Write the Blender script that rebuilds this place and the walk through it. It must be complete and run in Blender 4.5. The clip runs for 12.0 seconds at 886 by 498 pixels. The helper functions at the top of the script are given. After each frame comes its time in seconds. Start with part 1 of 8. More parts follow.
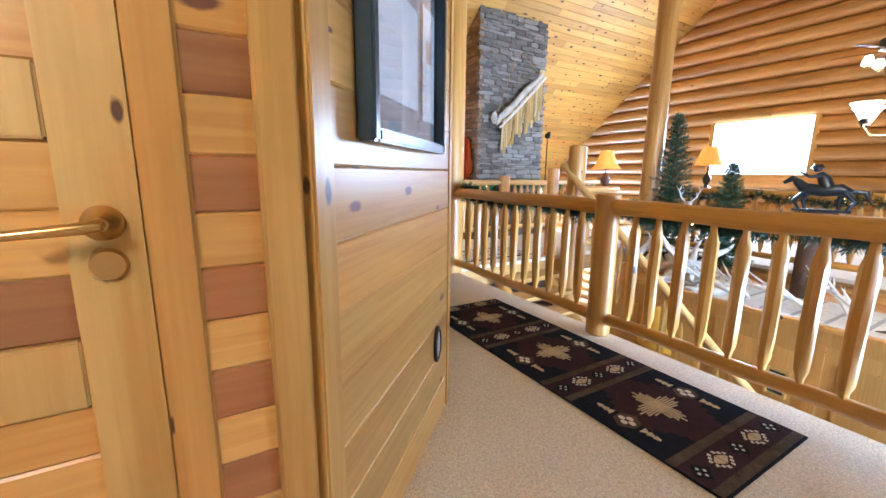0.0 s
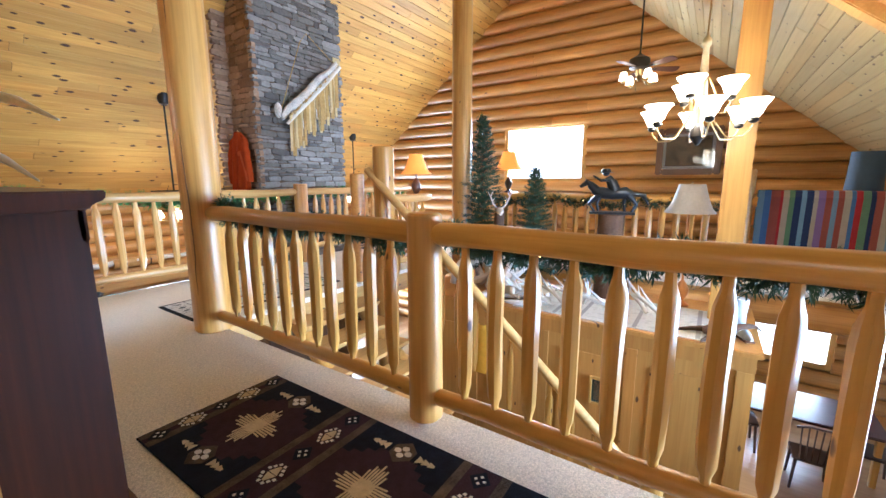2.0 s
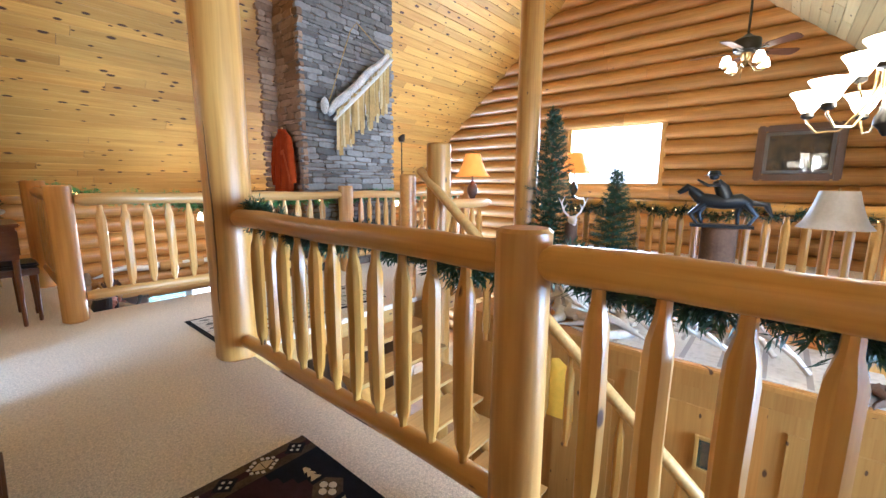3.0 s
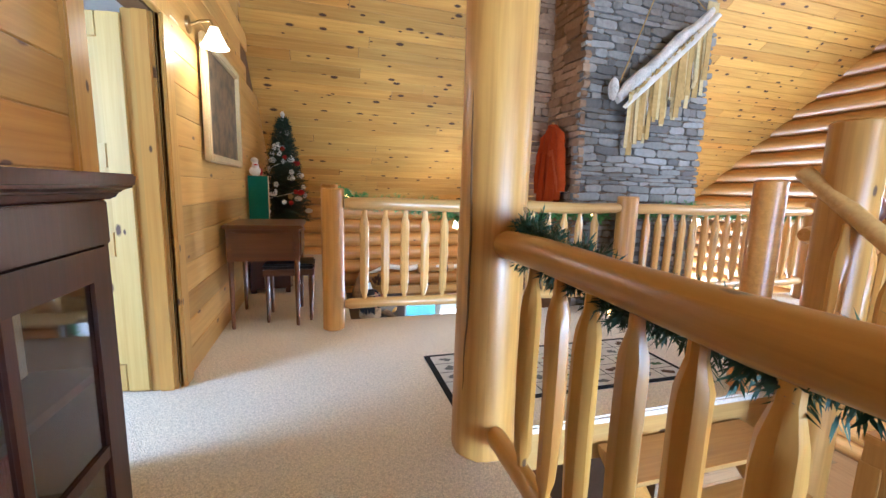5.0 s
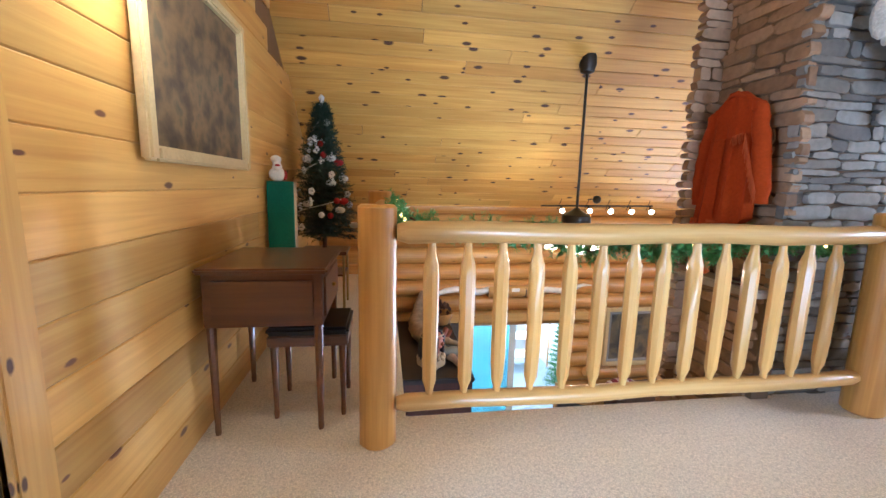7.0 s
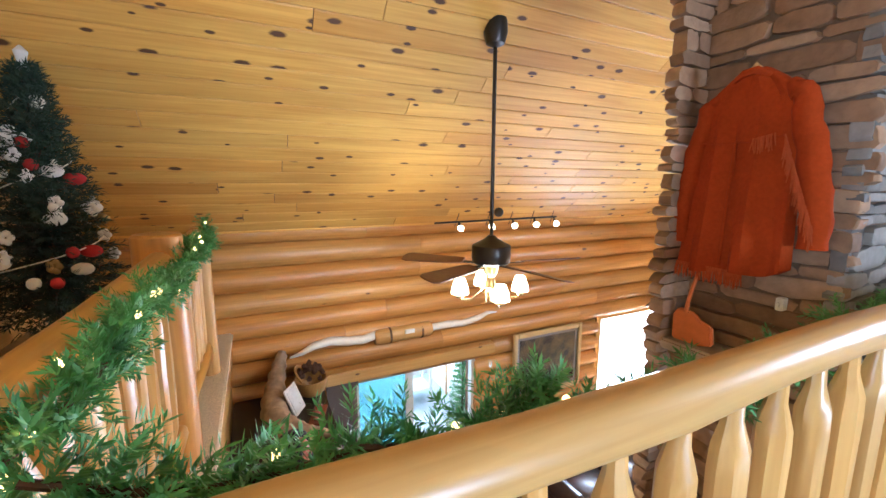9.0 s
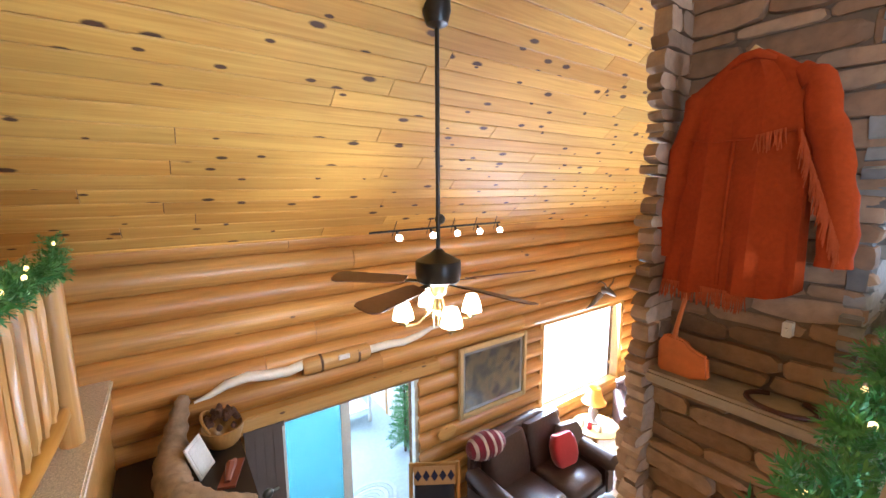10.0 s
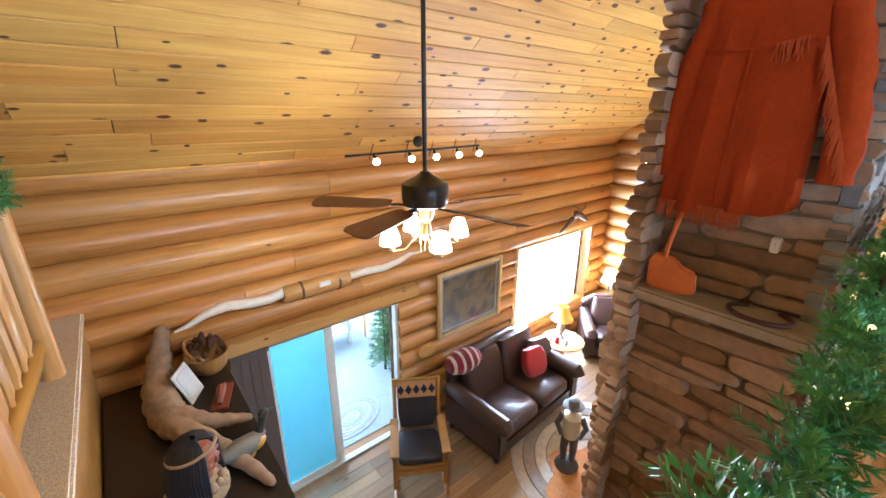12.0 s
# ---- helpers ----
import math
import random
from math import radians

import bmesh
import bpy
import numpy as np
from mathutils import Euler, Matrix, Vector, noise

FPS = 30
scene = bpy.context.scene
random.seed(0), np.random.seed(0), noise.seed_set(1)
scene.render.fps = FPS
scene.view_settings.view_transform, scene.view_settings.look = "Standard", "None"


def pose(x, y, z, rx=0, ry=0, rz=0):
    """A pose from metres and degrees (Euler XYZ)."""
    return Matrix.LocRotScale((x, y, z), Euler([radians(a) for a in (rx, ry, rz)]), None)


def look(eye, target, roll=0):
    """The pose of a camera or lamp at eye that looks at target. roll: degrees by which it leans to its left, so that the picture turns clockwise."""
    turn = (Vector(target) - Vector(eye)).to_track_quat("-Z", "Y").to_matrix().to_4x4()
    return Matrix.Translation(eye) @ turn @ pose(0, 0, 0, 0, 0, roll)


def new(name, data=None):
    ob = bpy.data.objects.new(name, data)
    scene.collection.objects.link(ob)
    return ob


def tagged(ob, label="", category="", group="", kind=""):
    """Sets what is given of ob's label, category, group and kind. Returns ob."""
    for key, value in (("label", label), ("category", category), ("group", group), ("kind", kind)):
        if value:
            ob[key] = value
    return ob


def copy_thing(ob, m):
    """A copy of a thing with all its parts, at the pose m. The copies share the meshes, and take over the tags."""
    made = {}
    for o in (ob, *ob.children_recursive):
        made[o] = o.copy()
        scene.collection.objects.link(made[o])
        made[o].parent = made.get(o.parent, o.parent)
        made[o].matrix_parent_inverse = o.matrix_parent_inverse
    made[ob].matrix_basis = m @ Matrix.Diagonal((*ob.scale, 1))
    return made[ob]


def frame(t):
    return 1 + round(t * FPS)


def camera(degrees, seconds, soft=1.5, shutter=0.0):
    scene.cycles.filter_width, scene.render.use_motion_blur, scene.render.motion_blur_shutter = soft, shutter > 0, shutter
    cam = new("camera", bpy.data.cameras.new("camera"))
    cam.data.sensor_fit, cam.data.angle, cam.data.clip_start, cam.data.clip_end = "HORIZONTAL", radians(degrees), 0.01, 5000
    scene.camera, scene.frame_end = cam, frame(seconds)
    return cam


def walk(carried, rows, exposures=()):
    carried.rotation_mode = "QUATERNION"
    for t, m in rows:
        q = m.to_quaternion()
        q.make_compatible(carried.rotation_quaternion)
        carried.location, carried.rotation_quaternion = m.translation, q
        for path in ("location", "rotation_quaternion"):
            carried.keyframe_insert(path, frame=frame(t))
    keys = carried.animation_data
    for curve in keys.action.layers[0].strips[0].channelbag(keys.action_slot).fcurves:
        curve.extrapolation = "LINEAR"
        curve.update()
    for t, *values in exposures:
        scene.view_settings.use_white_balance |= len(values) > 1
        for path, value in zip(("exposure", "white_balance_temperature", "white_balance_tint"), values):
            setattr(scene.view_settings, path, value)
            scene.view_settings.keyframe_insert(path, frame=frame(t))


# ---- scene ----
EXPO, KELVIN = 1.0, 4800
cam = camera(96.2, 12.0)
METRES, EYE, TILT, LEAN, TURN = 7.0, 1.232, 0.0, 0.0, -30.4
ROWS = [
    (0.0, 0.0000, 0.0000, 0.0, 0.12, -10.77, -0.61),
    (0.5, 0.0162, 0.0419, 0.0033, -10.93, -10.65, -0.04),
    (1.0, 0.0383, 0.0806, 0.0056, -18.67, -10.56, 0.34),
    (1.5, 0.0503, 0.1222, 0.0055, -24.27, -10.25, 0.26),
    (2.0, 0.0668, 0.1672, 0.0043, -25.57, -9.97, 0.16),
    (2.5, 0.0812, 0.2179, 0.0013, -23.83, -9.57, -0.04),
    (3.0, 0.0831, 0.2717, -0.0001, -19.3, -9.26, -0.46),
    (3.5, 0.0860, 0.3232, 0.0001, -11.21, -9.02, -0.88),
    (5.5, 0.0185, 0.5030, -0.0026, 19.65, -8.61, -1.82),
    (6.0, -0.0091, 0.5518, 0.0008, 22.62, -8.76, -1.76),
    (6.5, -0.0332, 0.6027, 0.0028, 23.55, -8.9, -1.49),
    (8.5, -0.1070, 0.8079, 0.0314, 9.06, -9.08, -0.36),
    (9.0, -0.1112, 0.8557, 0.0331, 4.83, -9.01, -0.08),
    (9.5, -0.1138, 0.8960, 0.0353, 0.4, -8.81, 0.14),
    (10.0, -0.1201, 0.9223, 0.0349, -4.73, -8.52, 0.23),
    (10.5, -0.1235, 0.9276, 0.0366, -8.43, -8.29, 0.32),
    (11.0, -0.1302, 0.9294, 0.0316, -10.0, -9.13, 0.2),
    (11.5, -0.1351, 0.9313, 0.0296, -9.74, -13.87, 0.03),
    (12.0, -0.1359, 0.9321, 0.0297, -9.22, -18.93, -0.2),
]
walk(cam, [(t, pose(0, 0, EYE, TILT, LEAN, TURN) @ pose(METRES * x, METRES * y, METRES * z, 90 + pitch, roll, yaw)) for t, x, y, z, yaw, pitch, roll in ROWS], [(0.0, EXPO + 0.08, KELVIN, 10), (1.5, EXPO, KELVIN, 10), (6.5, EXPO - 0.05, KELVIN, 10), (8.5, EXPO + 0.08, KELVIN + 280, 10), (12.0, EXPO + 0.12, KELVIN + 120, 10)])

# ---- world, sun, large lights, exposure ----
world = bpy.data.worlds.new("world")
scene.world = world
world.use_nodes = True
wn = world.node_tree
sky = wn.nodes.new("ShaderNodeTexSky")
sky.sky_type = "NISHITA"
sky.sun_disc = False
sky.sun_elevation, sky.sun_rotation = radians(32), radians(120)
wn.nodes["Background"].inputs[1].default_value = 0.12
wn.links.new(sky.outputs[0], wn.nodes["Background"].inputs[0])
sun = new("sun", bpy.data.lights.new("sun", "SUN"))
sun.data.energy, sun.data.angle, sun.data.color = 3.0, radians(0.5), (1.0, 0.95, 0.86)
sun.matrix_world = look((0, 0, 0), (-math.sin(radians(120)) * -0.85, math.cos(radians(120)) * -0.85, -0.53))


def window_light(name, place, target, w, h, watts, colour=(0.86, 0.93, 1.0)):
    """The sky's light coming in through one opening."""
    lamp = new(name, bpy.data.lights.new(name, "AREA"))
    lamp.data.shape, lamp.data.size, lamp.data.size_y = "RECTANGLE", w, h
    lamp.data.energy, lamp.data.color = watts, colour
    lamp.matrix_world = look(place, target)
    return lamp


def bulb(name, place, watts, radius=0.04, colour=(1.0, 0.84, 0.60)):
    lamp = new(name, bpy.data.lights.new(name, "POINT"))
    lamp.data.energy, lamp.data.color, lamp.data.shadow_soft_size = watts, colour, radius
    lamp.location = place
    return lamp


# ---- building blocks ----
class Shape:
    """Collects vertices and faces for one mesh."""

    def __init__(self):
        self.v, self.f, self.m, self.mat = [], [], [], 0

    def face(self, *idx):
        self.f.append(idx)
        self.m.append(self.mat)

    def box(self, x0, x1, y0, y1, z0, z1, tf=None):
        n = len(self.v)
        pts = [(x, y, z) for z in (z0, z1) for y in (y0, y1) for x in (x0, x1)]
        self.v += [tuple(tf @ Vector(p)) for p in pts] if tf else pts
        for q in ((0, 2, 3, 1), (4, 5, 7, 6), (0, 1, 5, 4), (2, 6, 7, 3), (0, 4, 6, 2), (1, 3, 7, 5)):
            self.face(*(n + i for i in q))
        return self

    def rings(self, rings, caps=True, closed=True):
        """Joins rings of equal length into a skin."""
        n, k = len(self.v), len(rings[0])
        for r in rings:
            self.v += [tuple(p) for p in r]
        for i in range(len(rings) - 1):
            for j in range(k if closed else k - 1):
                a, b = n + i * k + j, n + i * k + (j + 1) % k
                self.face(a, b, b + k, a + k)
        if caps:
            self.face(*(n + j for j in reversed(range(k))))
            self.face(*(n + (len(rings) - 1) * k + j for j in range(k)))
        return self

    def tube(self, pts, radii, seg=10, wob=0.0, seed=0, caps=True, flat=1.0):
        """A round bar along points, with a radius at each."""
        rnd = random.Random(seed)
        pts = [Vector(p) for p in pts]
        if not isinstance(radii, (list, tuple)):
            radii = [radii] * len(pts)
        out, side = [], None
        for i, p in enumerate(pts):
            d = (pts[min(i + 1, len(pts) - 1)] - pts[max(i - 1, 0)]).normalized()
            if side is None:
                side = d.orthogonal().normalized()
            side = (side - d * side.dot(d)).normalized()
            up = d.cross(side)
            r = radii[i]
            out.append([p + (side * math.cos(a) + up * math.sin(a) * flat) * r * (1 + rnd.uniform(-wob, wob)) for a in (2 * math.pi * j / seg for j in range(seg))])
        return self.rings(out, caps)

    def lathe(self, profile, seg=16, at=(0, 0, 0), caps=True, tf=None):
        """Turns (radius, height) pairs about the upright axis."""
        rs = [[(at[0] + r * math.cos(a), at[1] + r * math.sin(a), at[2] + z) for a in (2 * math.pi * j / seg for j in range(seg))] for r, z in profile]
        if tf:
            rs = [[tuple(tf @ Vector(p)) for p in r] for r in rs]
        return self.rings(rs, caps)

    def ball(self, c, r, seg=10, rows=6, squash=(1, 1, 1), tf=None):
        rs = []
        for i in range(rows + 1):
            t = math.pi * (0.04 + 0.92 * i / rows)
            rs.append([(c[0] + r * squash[0] * math.sin(t) * math.cos(a), c[1] + r * squash[1] * math.sin(t) * math.sin(a), c[2] - r * squash[2] * math.cos(t)) for a in (2 * math.pi * j / seg for j in range(seg))])
        if tf:
            rs = [[tuple(tf @ Vector(p)) for p in r] for r in rs]
        return self.rings(rs)

    def prism(self, outline, lo, hi, axis="z", tf=None):
        """Extrudes a flat outline along one axis."""
        def put(p, w):
            return {"z": (p[0], p[1], w), "y": (p[0], w, p[1]), "x": (w, p[0], p[1])}[axis]
        rs = [[put(p, w) for p in outline] for w in (lo, hi)]
        if tf:
            rs = [[tuple(tf @ Vector(p)) for p in r] for r in rs]
        return self.rings(rs)

    def mesh(self, name, mats, smooth=False, bevel=0.0):
        me = bpy.data.meshes.new(name)
        me.from_pydata(self.v, [], self.f)
        for m in mats if isinstance(mats, (list, tuple)) else [mats]:
            me.materials.append(m)
        me.polygons.foreach_set("material_index", self.m)
        bm = bmesh.new()
        bm.from_mesh(me)
        bmesh.ops.recalc_face_normals(bm, faces=bm.faces)
        if bevel:
            bmesh.ops.bevel(bm, geom=[e for e in bm.edges if e.is_manifold and e.calc_face_angle(0) > 0.6], offset=bevel, segments=2, affect="EDGES", clamp_overlap=True)
        if smooth:
            for face in bm.faces:
                face.smooth = True
            for e in bm.edges:
                if e.is_manifold and e.calc_face_angle(0) > 0.7:
                    e.smooth = False
        bm.to_mesh(me)
        bm.free()
        return me


def thing(name, label="", category="", group="", kind="", at=(0, 0, 0), turn=0):
    ob = new(name)
    ob.empty_display_size = 0.1
    ob.matrix_world = pose(*at, 0, 0, turn)
    return tagged(ob, label, category, group, kind)


def part(name, shape, material, parent=None, label="", smooth=False, bevel=0.0):
    ob = new(name, shape.mesh(name, material, smooth, bevel))
    if parent:
        ob.parent = parent
    return tagged(ob, label)


def solid(name, shape, material, label="", category="", kind="", group="", smooth=False, bevel=0.0):
    return tagged(part(name, shape, material, None, "", smooth, bevel), label, category, group, kind)


# ---- materials ----
def nodes_of(name):
    m = bpy.data.materials.new(name)
    m.use_nodes = True
    t = m.node_tree
    return m, t, t.nodes, t.links, t.nodes["Principled BSDF"]


def plain(name, colour, rough=0.5, metal=0.0, bump=0.0, scale=40.0, vary=0.12, emit=0.0, sheen=0.0, coat=0.0):
    """One material with a gentle two-scale mottling and relief."""
    m, t, n, l, b = nodes_of(name)
    co = n.new("ShaderNodeTexCoord")
    a, c = n.new("ShaderNodeTexNoise"), n.new("ShaderNodeTexNoise")
    a.inputs["Scale"].default_value, c.inputs["Scale"].default_value = scale, scale * 0.12
    a.inputs["Detail"].default_value = 6
    l.new(co.outputs["Object"], a.inputs["Vector"]), l.new(co.outputs["Object"], c.inputs["Vector"])
    add = n.new("ShaderNodeMath")
    l.new(a.outputs[0], add.inputs[0]), l.new(c.outputs[0], add.inputs[1])
    rng = n.new("ShaderNodeMapRange")
    rng.inputs[1].default_value, rng.inputs[2].default_value = 0.6, 1.4
    rng.inputs[3].default_value, rng.inputs[4].default_value = 1 - vary, 1 + vary
    l.new(add.outputs[0], rng.inputs[0])
    mul = n.new("ShaderNodeVectorMath")
    mul.operation = "SCALE"
    mul.inputs[0].default_value = colour
    l.new(rng.outputs[0], mul.inputs["Scale"])
    l.new(mul.outputs[0], b.inputs["Base Color"])
    b.inputs["Roughness"].default_value, b.inputs["Metallic"].default_value = rough, metal
    if rough >= 0.9:
        b.inputs["Specular IOR Level"].default_value = 0.12
    if coat:
        b.inputs["Coat Weight"].default_value = coat
    if sheen:
        b.inputs["Sheen Weight"].default_value = sheen
    if bump:
        bp = n.new("ShaderNodeBump")
        bp.inputs["Strength"].default_value, bp.inputs["Distance"].default_value = bump, 0.01
        l.new(a.outputs[0], bp.inputs["Height"]), l.new(bp.outputs[0], b.inputs["Normal"])
    if emit:
        b.inputs["Emission Color"].default_value = (*colour, 1)
        b.inputs["Emission Strength"].default_value = emit
    return m


def wood(name, light, dark, axis=0, tilt=0.0, knots=0.5, knot=(0.10, 0.045, 0.02), rough=0.35, island=False, grain=1.0, vary=0.14, coat=0.15, size=1.0, flat=False, knot_size=1.0):
    """Pine with grain along one axis, dark knots, and a shade of its own for each piece."""
    m, t, n, l, b = nodes_of(name)
    light, dark = (light[0], light[1] * 1.03, light[2] * 0.80), (dark[0], dark[1] * 1.02, dark[2] * 0.78)
    co, mp = n.new("ShaderNodeTexCoord"), n.new("ShaderNodeMapping")
    mp.inputs["Rotation"].default_value = ((tilt, 0, 0), (0, 0, -math.pi / 2), (0, math.pi / 2, 0))[axis]
    l.new(co.outputs["Object"], mp.inputs["Vector"])
    if island:
        src = n.new("ShaderNodeNewGeometry").outputs["Random Per Island"]
    else:
        src = n.new("ShaderNodeObjectInfo").outputs["Random"]
    off = n.new("ShaderNodeVectorMath")
    off.operation = "SCALE"
    off.inputs[0].default_value = (31.0, 17.0, 23.0)
    l.new(src, off.inputs["Scale"])
    add = n.new("ShaderNodeVectorMath")
    l.new(mp.outputs[0], add.inputs[0]), l.new(off.outputs[0], add.inputs[1])

    def stretched(x, y):
        v = n.new("ShaderNodeVectorMath")
        v.operation = "MULTIPLY"
        v.inputs[1].default_value = (x, y, y)
        l.new(add.outputs[0], v.inputs[0])
        return v.outputs[0]

    vor = n.new("ShaderNodeTexVoronoi")
    vor.inputs["Scale"].default_value = 1.0
    if flat:
        vor.voronoi_dimensions = "2D"
        sx, sm, cx = n.new("ShaderNodeSeparateXYZ"), n.new("ShaderNodeMath"), n.new("ShaderNodeCombineXYZ")
        l.new(stretched(3.0 / size, 7.0 / size), sx.inputs[0])
        l.new(sx.outputs[1], sm.inputs[0]), l.new(sx.outputs[2], sm.inputs[1])
        l.new(sx.outputs[0], cx.inputs[0]), l.new(sm.outputs[0], cx.inputs[1])
        l.new(cx.outputs[0], vor.inputs["Vector"])
    else:
        l.new(stretched(3.0 / size, 7.0 / size), vor.inputs["Vector"])
    kn = n.new("ShaderNodeMapRange")
    kn.inputs[1].default_value, kn.inputs[2].default_value = 0.085 * knot_size, 0.125 * knot_size
    kn.inputs[3].default_value, kn.inputs[4].default_value = 1.0, 0.0
    pick = n.new("ShaderNodeSeparateColor")
    l.new(vor.outputs["Color"], pick.inputs[0])
    big, rel, edge, wob = n.new("ShaderNodeMapRange"), n.new("ShaderNodeMath"), n.new("ShaderNodeTexNoise"), n.new("ShaderNodeMath")
    big.inputs[3].default_value, big.inputs[4].default_value = 0.45, 1.25
    l.new(pick.outputs[1], big.inputs[0])
    rel.operation, wob.operation = "DIVIDE", "MULTIPLY_ADD"
    l.new(vor.outputs["Distance"], rel.inputs[0]), l.new(big.outputs[0], rel.inputs[1])
    edge.inputs["Scale"].default_value = 1.0
    l.new(stretched(40.0, 90.0), edge.inputs["Vector"])
    wob.inputs[1].default_value = 0.05
    l.new(edge.outputs[0], wob.inputs[0]), l.new(rel.outputs[0], wob.inputs[2])
    l.new(wob.outputs[0], kn.inputs[0])
    some = n.new("ShaderNodeMath")
    some.operation = "LESS_THAN"
    some.inputs[1].default_value = knots
    l.new(pick.outputs[0], some.inputs[0])
    km = n.new("ShaderNodeMath")
    km.operation = "MULTIPLY"
    l.new(kn.outputs[0], km.inputs[0]), l.new(some.outputs[0], km.inputs[1])
    ring = n.new("ShaderNodeTexNoise")
    ring.inputs["Scale"].default_value, ring.inputs["Detail"].default_value, ring.inputs["Distortion"].default_value = 1.0, 5.0, 0.6
    l.new(stretched(1.6 * grain, 42.0 * grain), ring.inputs["Vector"])
    broad = n.new("ShaderNodeTexNoise")
    broad.inputs["Scale"].default_value, broad.inputs["Detail"].default_value = 1.0, 2.0
    l.new(stretched(0.7, 5.0), broad.inputs["Vector"])
    s1 = n.new("ShaderNodeMath")
    s1.operation = "MULTIPLY_ADD"
    s1.inputs[1].default_value = 0.55
    l.new(ring.outputs[0], s1.inputs[0])
    s2 = n.new("ShaderNodeMath")
    s2.operation = "MULTIPLY"
    s2.inputs[1].default_value = 0.45
    l.new(broad.outputs[0], s2.inputs[0]), l.new(s2.outputs[0], s1.inputs[2])
    ramp = n.new("ShaderNodeValToRGB")
    ramp.color_ramp.elements[0].position, ramp.color_ramp.elements[1].position = 0.33, 0.66
    ramp.color_ramp.elements[0].color, ramp.color_ramp.elements[1].color = (*dark, 1), (*light, 1)
    l.new(s1.outputs[0], ramp.inputs[0])
    var = n.new("ShaderNodeMapRange")
    var.inputs[3].default_value, var.inputs[4].default_value = 1 - vary, 1 + vary
    l.new(src, var.inputs[0])
    sc = n.new("ShaderNodeVectorMath")
    sc.operation = "SCALE"
    l.new(ramp.outputs[0], sc.inputs[0]), l.new(var.outputs[0], sc.inputs["Scale"])
    m7, fr, red = n.new("ShaderNodeMath"), n.new("ShaderNodeMath"), n.new("ShaderNodeMapRange")
    m7.operation, fr.operation = "MULTIPLY", "FRACT"
    m7.inputs[1].default_value = 7.31
    l.new(src, m7.inputs[0]), l.new(m7.outputs[0], fr.inputs[0]), l.new(fr.outputs[0], red.inputs[0])
    red.inputs[1].default_value, red.inputs[2].default_value = 0.5, 1.0
    warm = n.new("ShaderNodeMix")
    warm.data_type, warm.blend_type = "RGBA", "MULTIPLY"
    warm.inputs[7].default_value = (0.98, 0.88, 0.75, 1)
    l.new(red.outputs[0], warm.inputs[0]), l.new(sc.outputs[0], warm.inputs[6])
    mix = n.new("ShaderNodeMix")
    mix.data_type = "RGBA"
    mix.inputs[7].default_value = (*knot, 1)
    l.new(km.outputs[0], mix.inputs[0]), l.new(warm.outputs[2], mix.inputs[6])
    l.new(mix.outputs[2], b.inputs["Base Color"])
    b.inputs["Roughness"].default_value, b.inputs["Coat Weight"].default_value = rough, coat
    b.inputs["Coat Roughness"].default_value = 0.25
    bp = n.new("ShaderNodeBump")
    bp.inputs["Strength"].default_value, bp.inputs["Distance"].default_value = 0.25, 0.004
    l.new(s1.outputs[0], bp.inputs["Height"]), l.new(bp.outputs[0], b.inputs["Normal"])
    return m


SLOPE = 0.84
TILT_N = math.atan(SLOPE)
PINE_L, PINE_D = (0.64, 0.40, 0.16), (0.50, 0.27, 0.085)
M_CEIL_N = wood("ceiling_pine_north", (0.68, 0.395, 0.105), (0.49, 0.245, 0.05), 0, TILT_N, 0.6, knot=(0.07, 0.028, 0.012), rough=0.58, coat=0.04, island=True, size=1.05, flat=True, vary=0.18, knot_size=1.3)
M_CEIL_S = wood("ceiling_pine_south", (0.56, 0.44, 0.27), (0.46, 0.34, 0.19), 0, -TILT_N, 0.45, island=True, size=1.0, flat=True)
M_BOARD = wood("wall_pine", (0.64, 0.375, 0.125), (0.46, 0.23, 0.062), 0, 0, 0.4, knot=(0.15, 0.06, 0.035), vary=0.2, size=1.15, flat=True)
M_TRIM = wood("trim_pine", (0.62, 0.37, 0.12), (0.46, 0.24, 0.068), 2, 0, 0.16, flat=True)
M_TRIMX = wood("trim_pine_level", (0.60, 0.36, 0.14), (0.48, 0.26, 0.09), 0, 0, 0.16, flat=True)
M_LOGX = wood("log_x", (0.57, 0.295, 0.09), (0.35, 0.155, 0.04), 0, 0, 0.4, rough=0.42, vary=0.18, coat=0.15, size=1.4)
M_LOGY = wood("log_y", (0.57, 0.295, 0.09), (0.35, 0.155, 0.04), 1, 0, 0.4, rough=0.42, vary=0.18, coat=0.15, size=1.4)
M_POST = wood("peeled_post", (0.60, 0.32, 0.09), (0.37, 0.165, 0.038), 2, 0, 0.3, rough=0.42, coat=0.2, size=1.3, grain=0.8)
M_RAILX = wood("rail_x", (0.68, 0.42, 0.185), (0.50, 0.275, 0.10), 0, 0, 0.3, coat=0.2)
M_RAILY = wood("rail_y", (0.60, 0.325, 0.072), (0.43, 0.205, 0.040), 1, 0, 0.3, coat=0.3)
M_SPIN = wood("baluster_pine", (0.59, 0.32, 0.082), (0.43, 0.20, 0.042), 2, 0, 0.55, coat=0.2, vary=0.12)
M_SPIN_PALE = wood("pale_baluster_pine", (0.67, 0.395, 0.155), (0.50, 0.26, 0.082), 2, 0, 0.4, coat=0.15, vary=0.10)
M_CABIN = wood("shelf_pine", (0.56, 0.295, 0.085), (0.43, 0.20, 0.05), 2, 0, 0.3, rough=0.5, coat=0.05, flat=True)
M_CARPET, t, n, l, b = nodes_of("carpet")
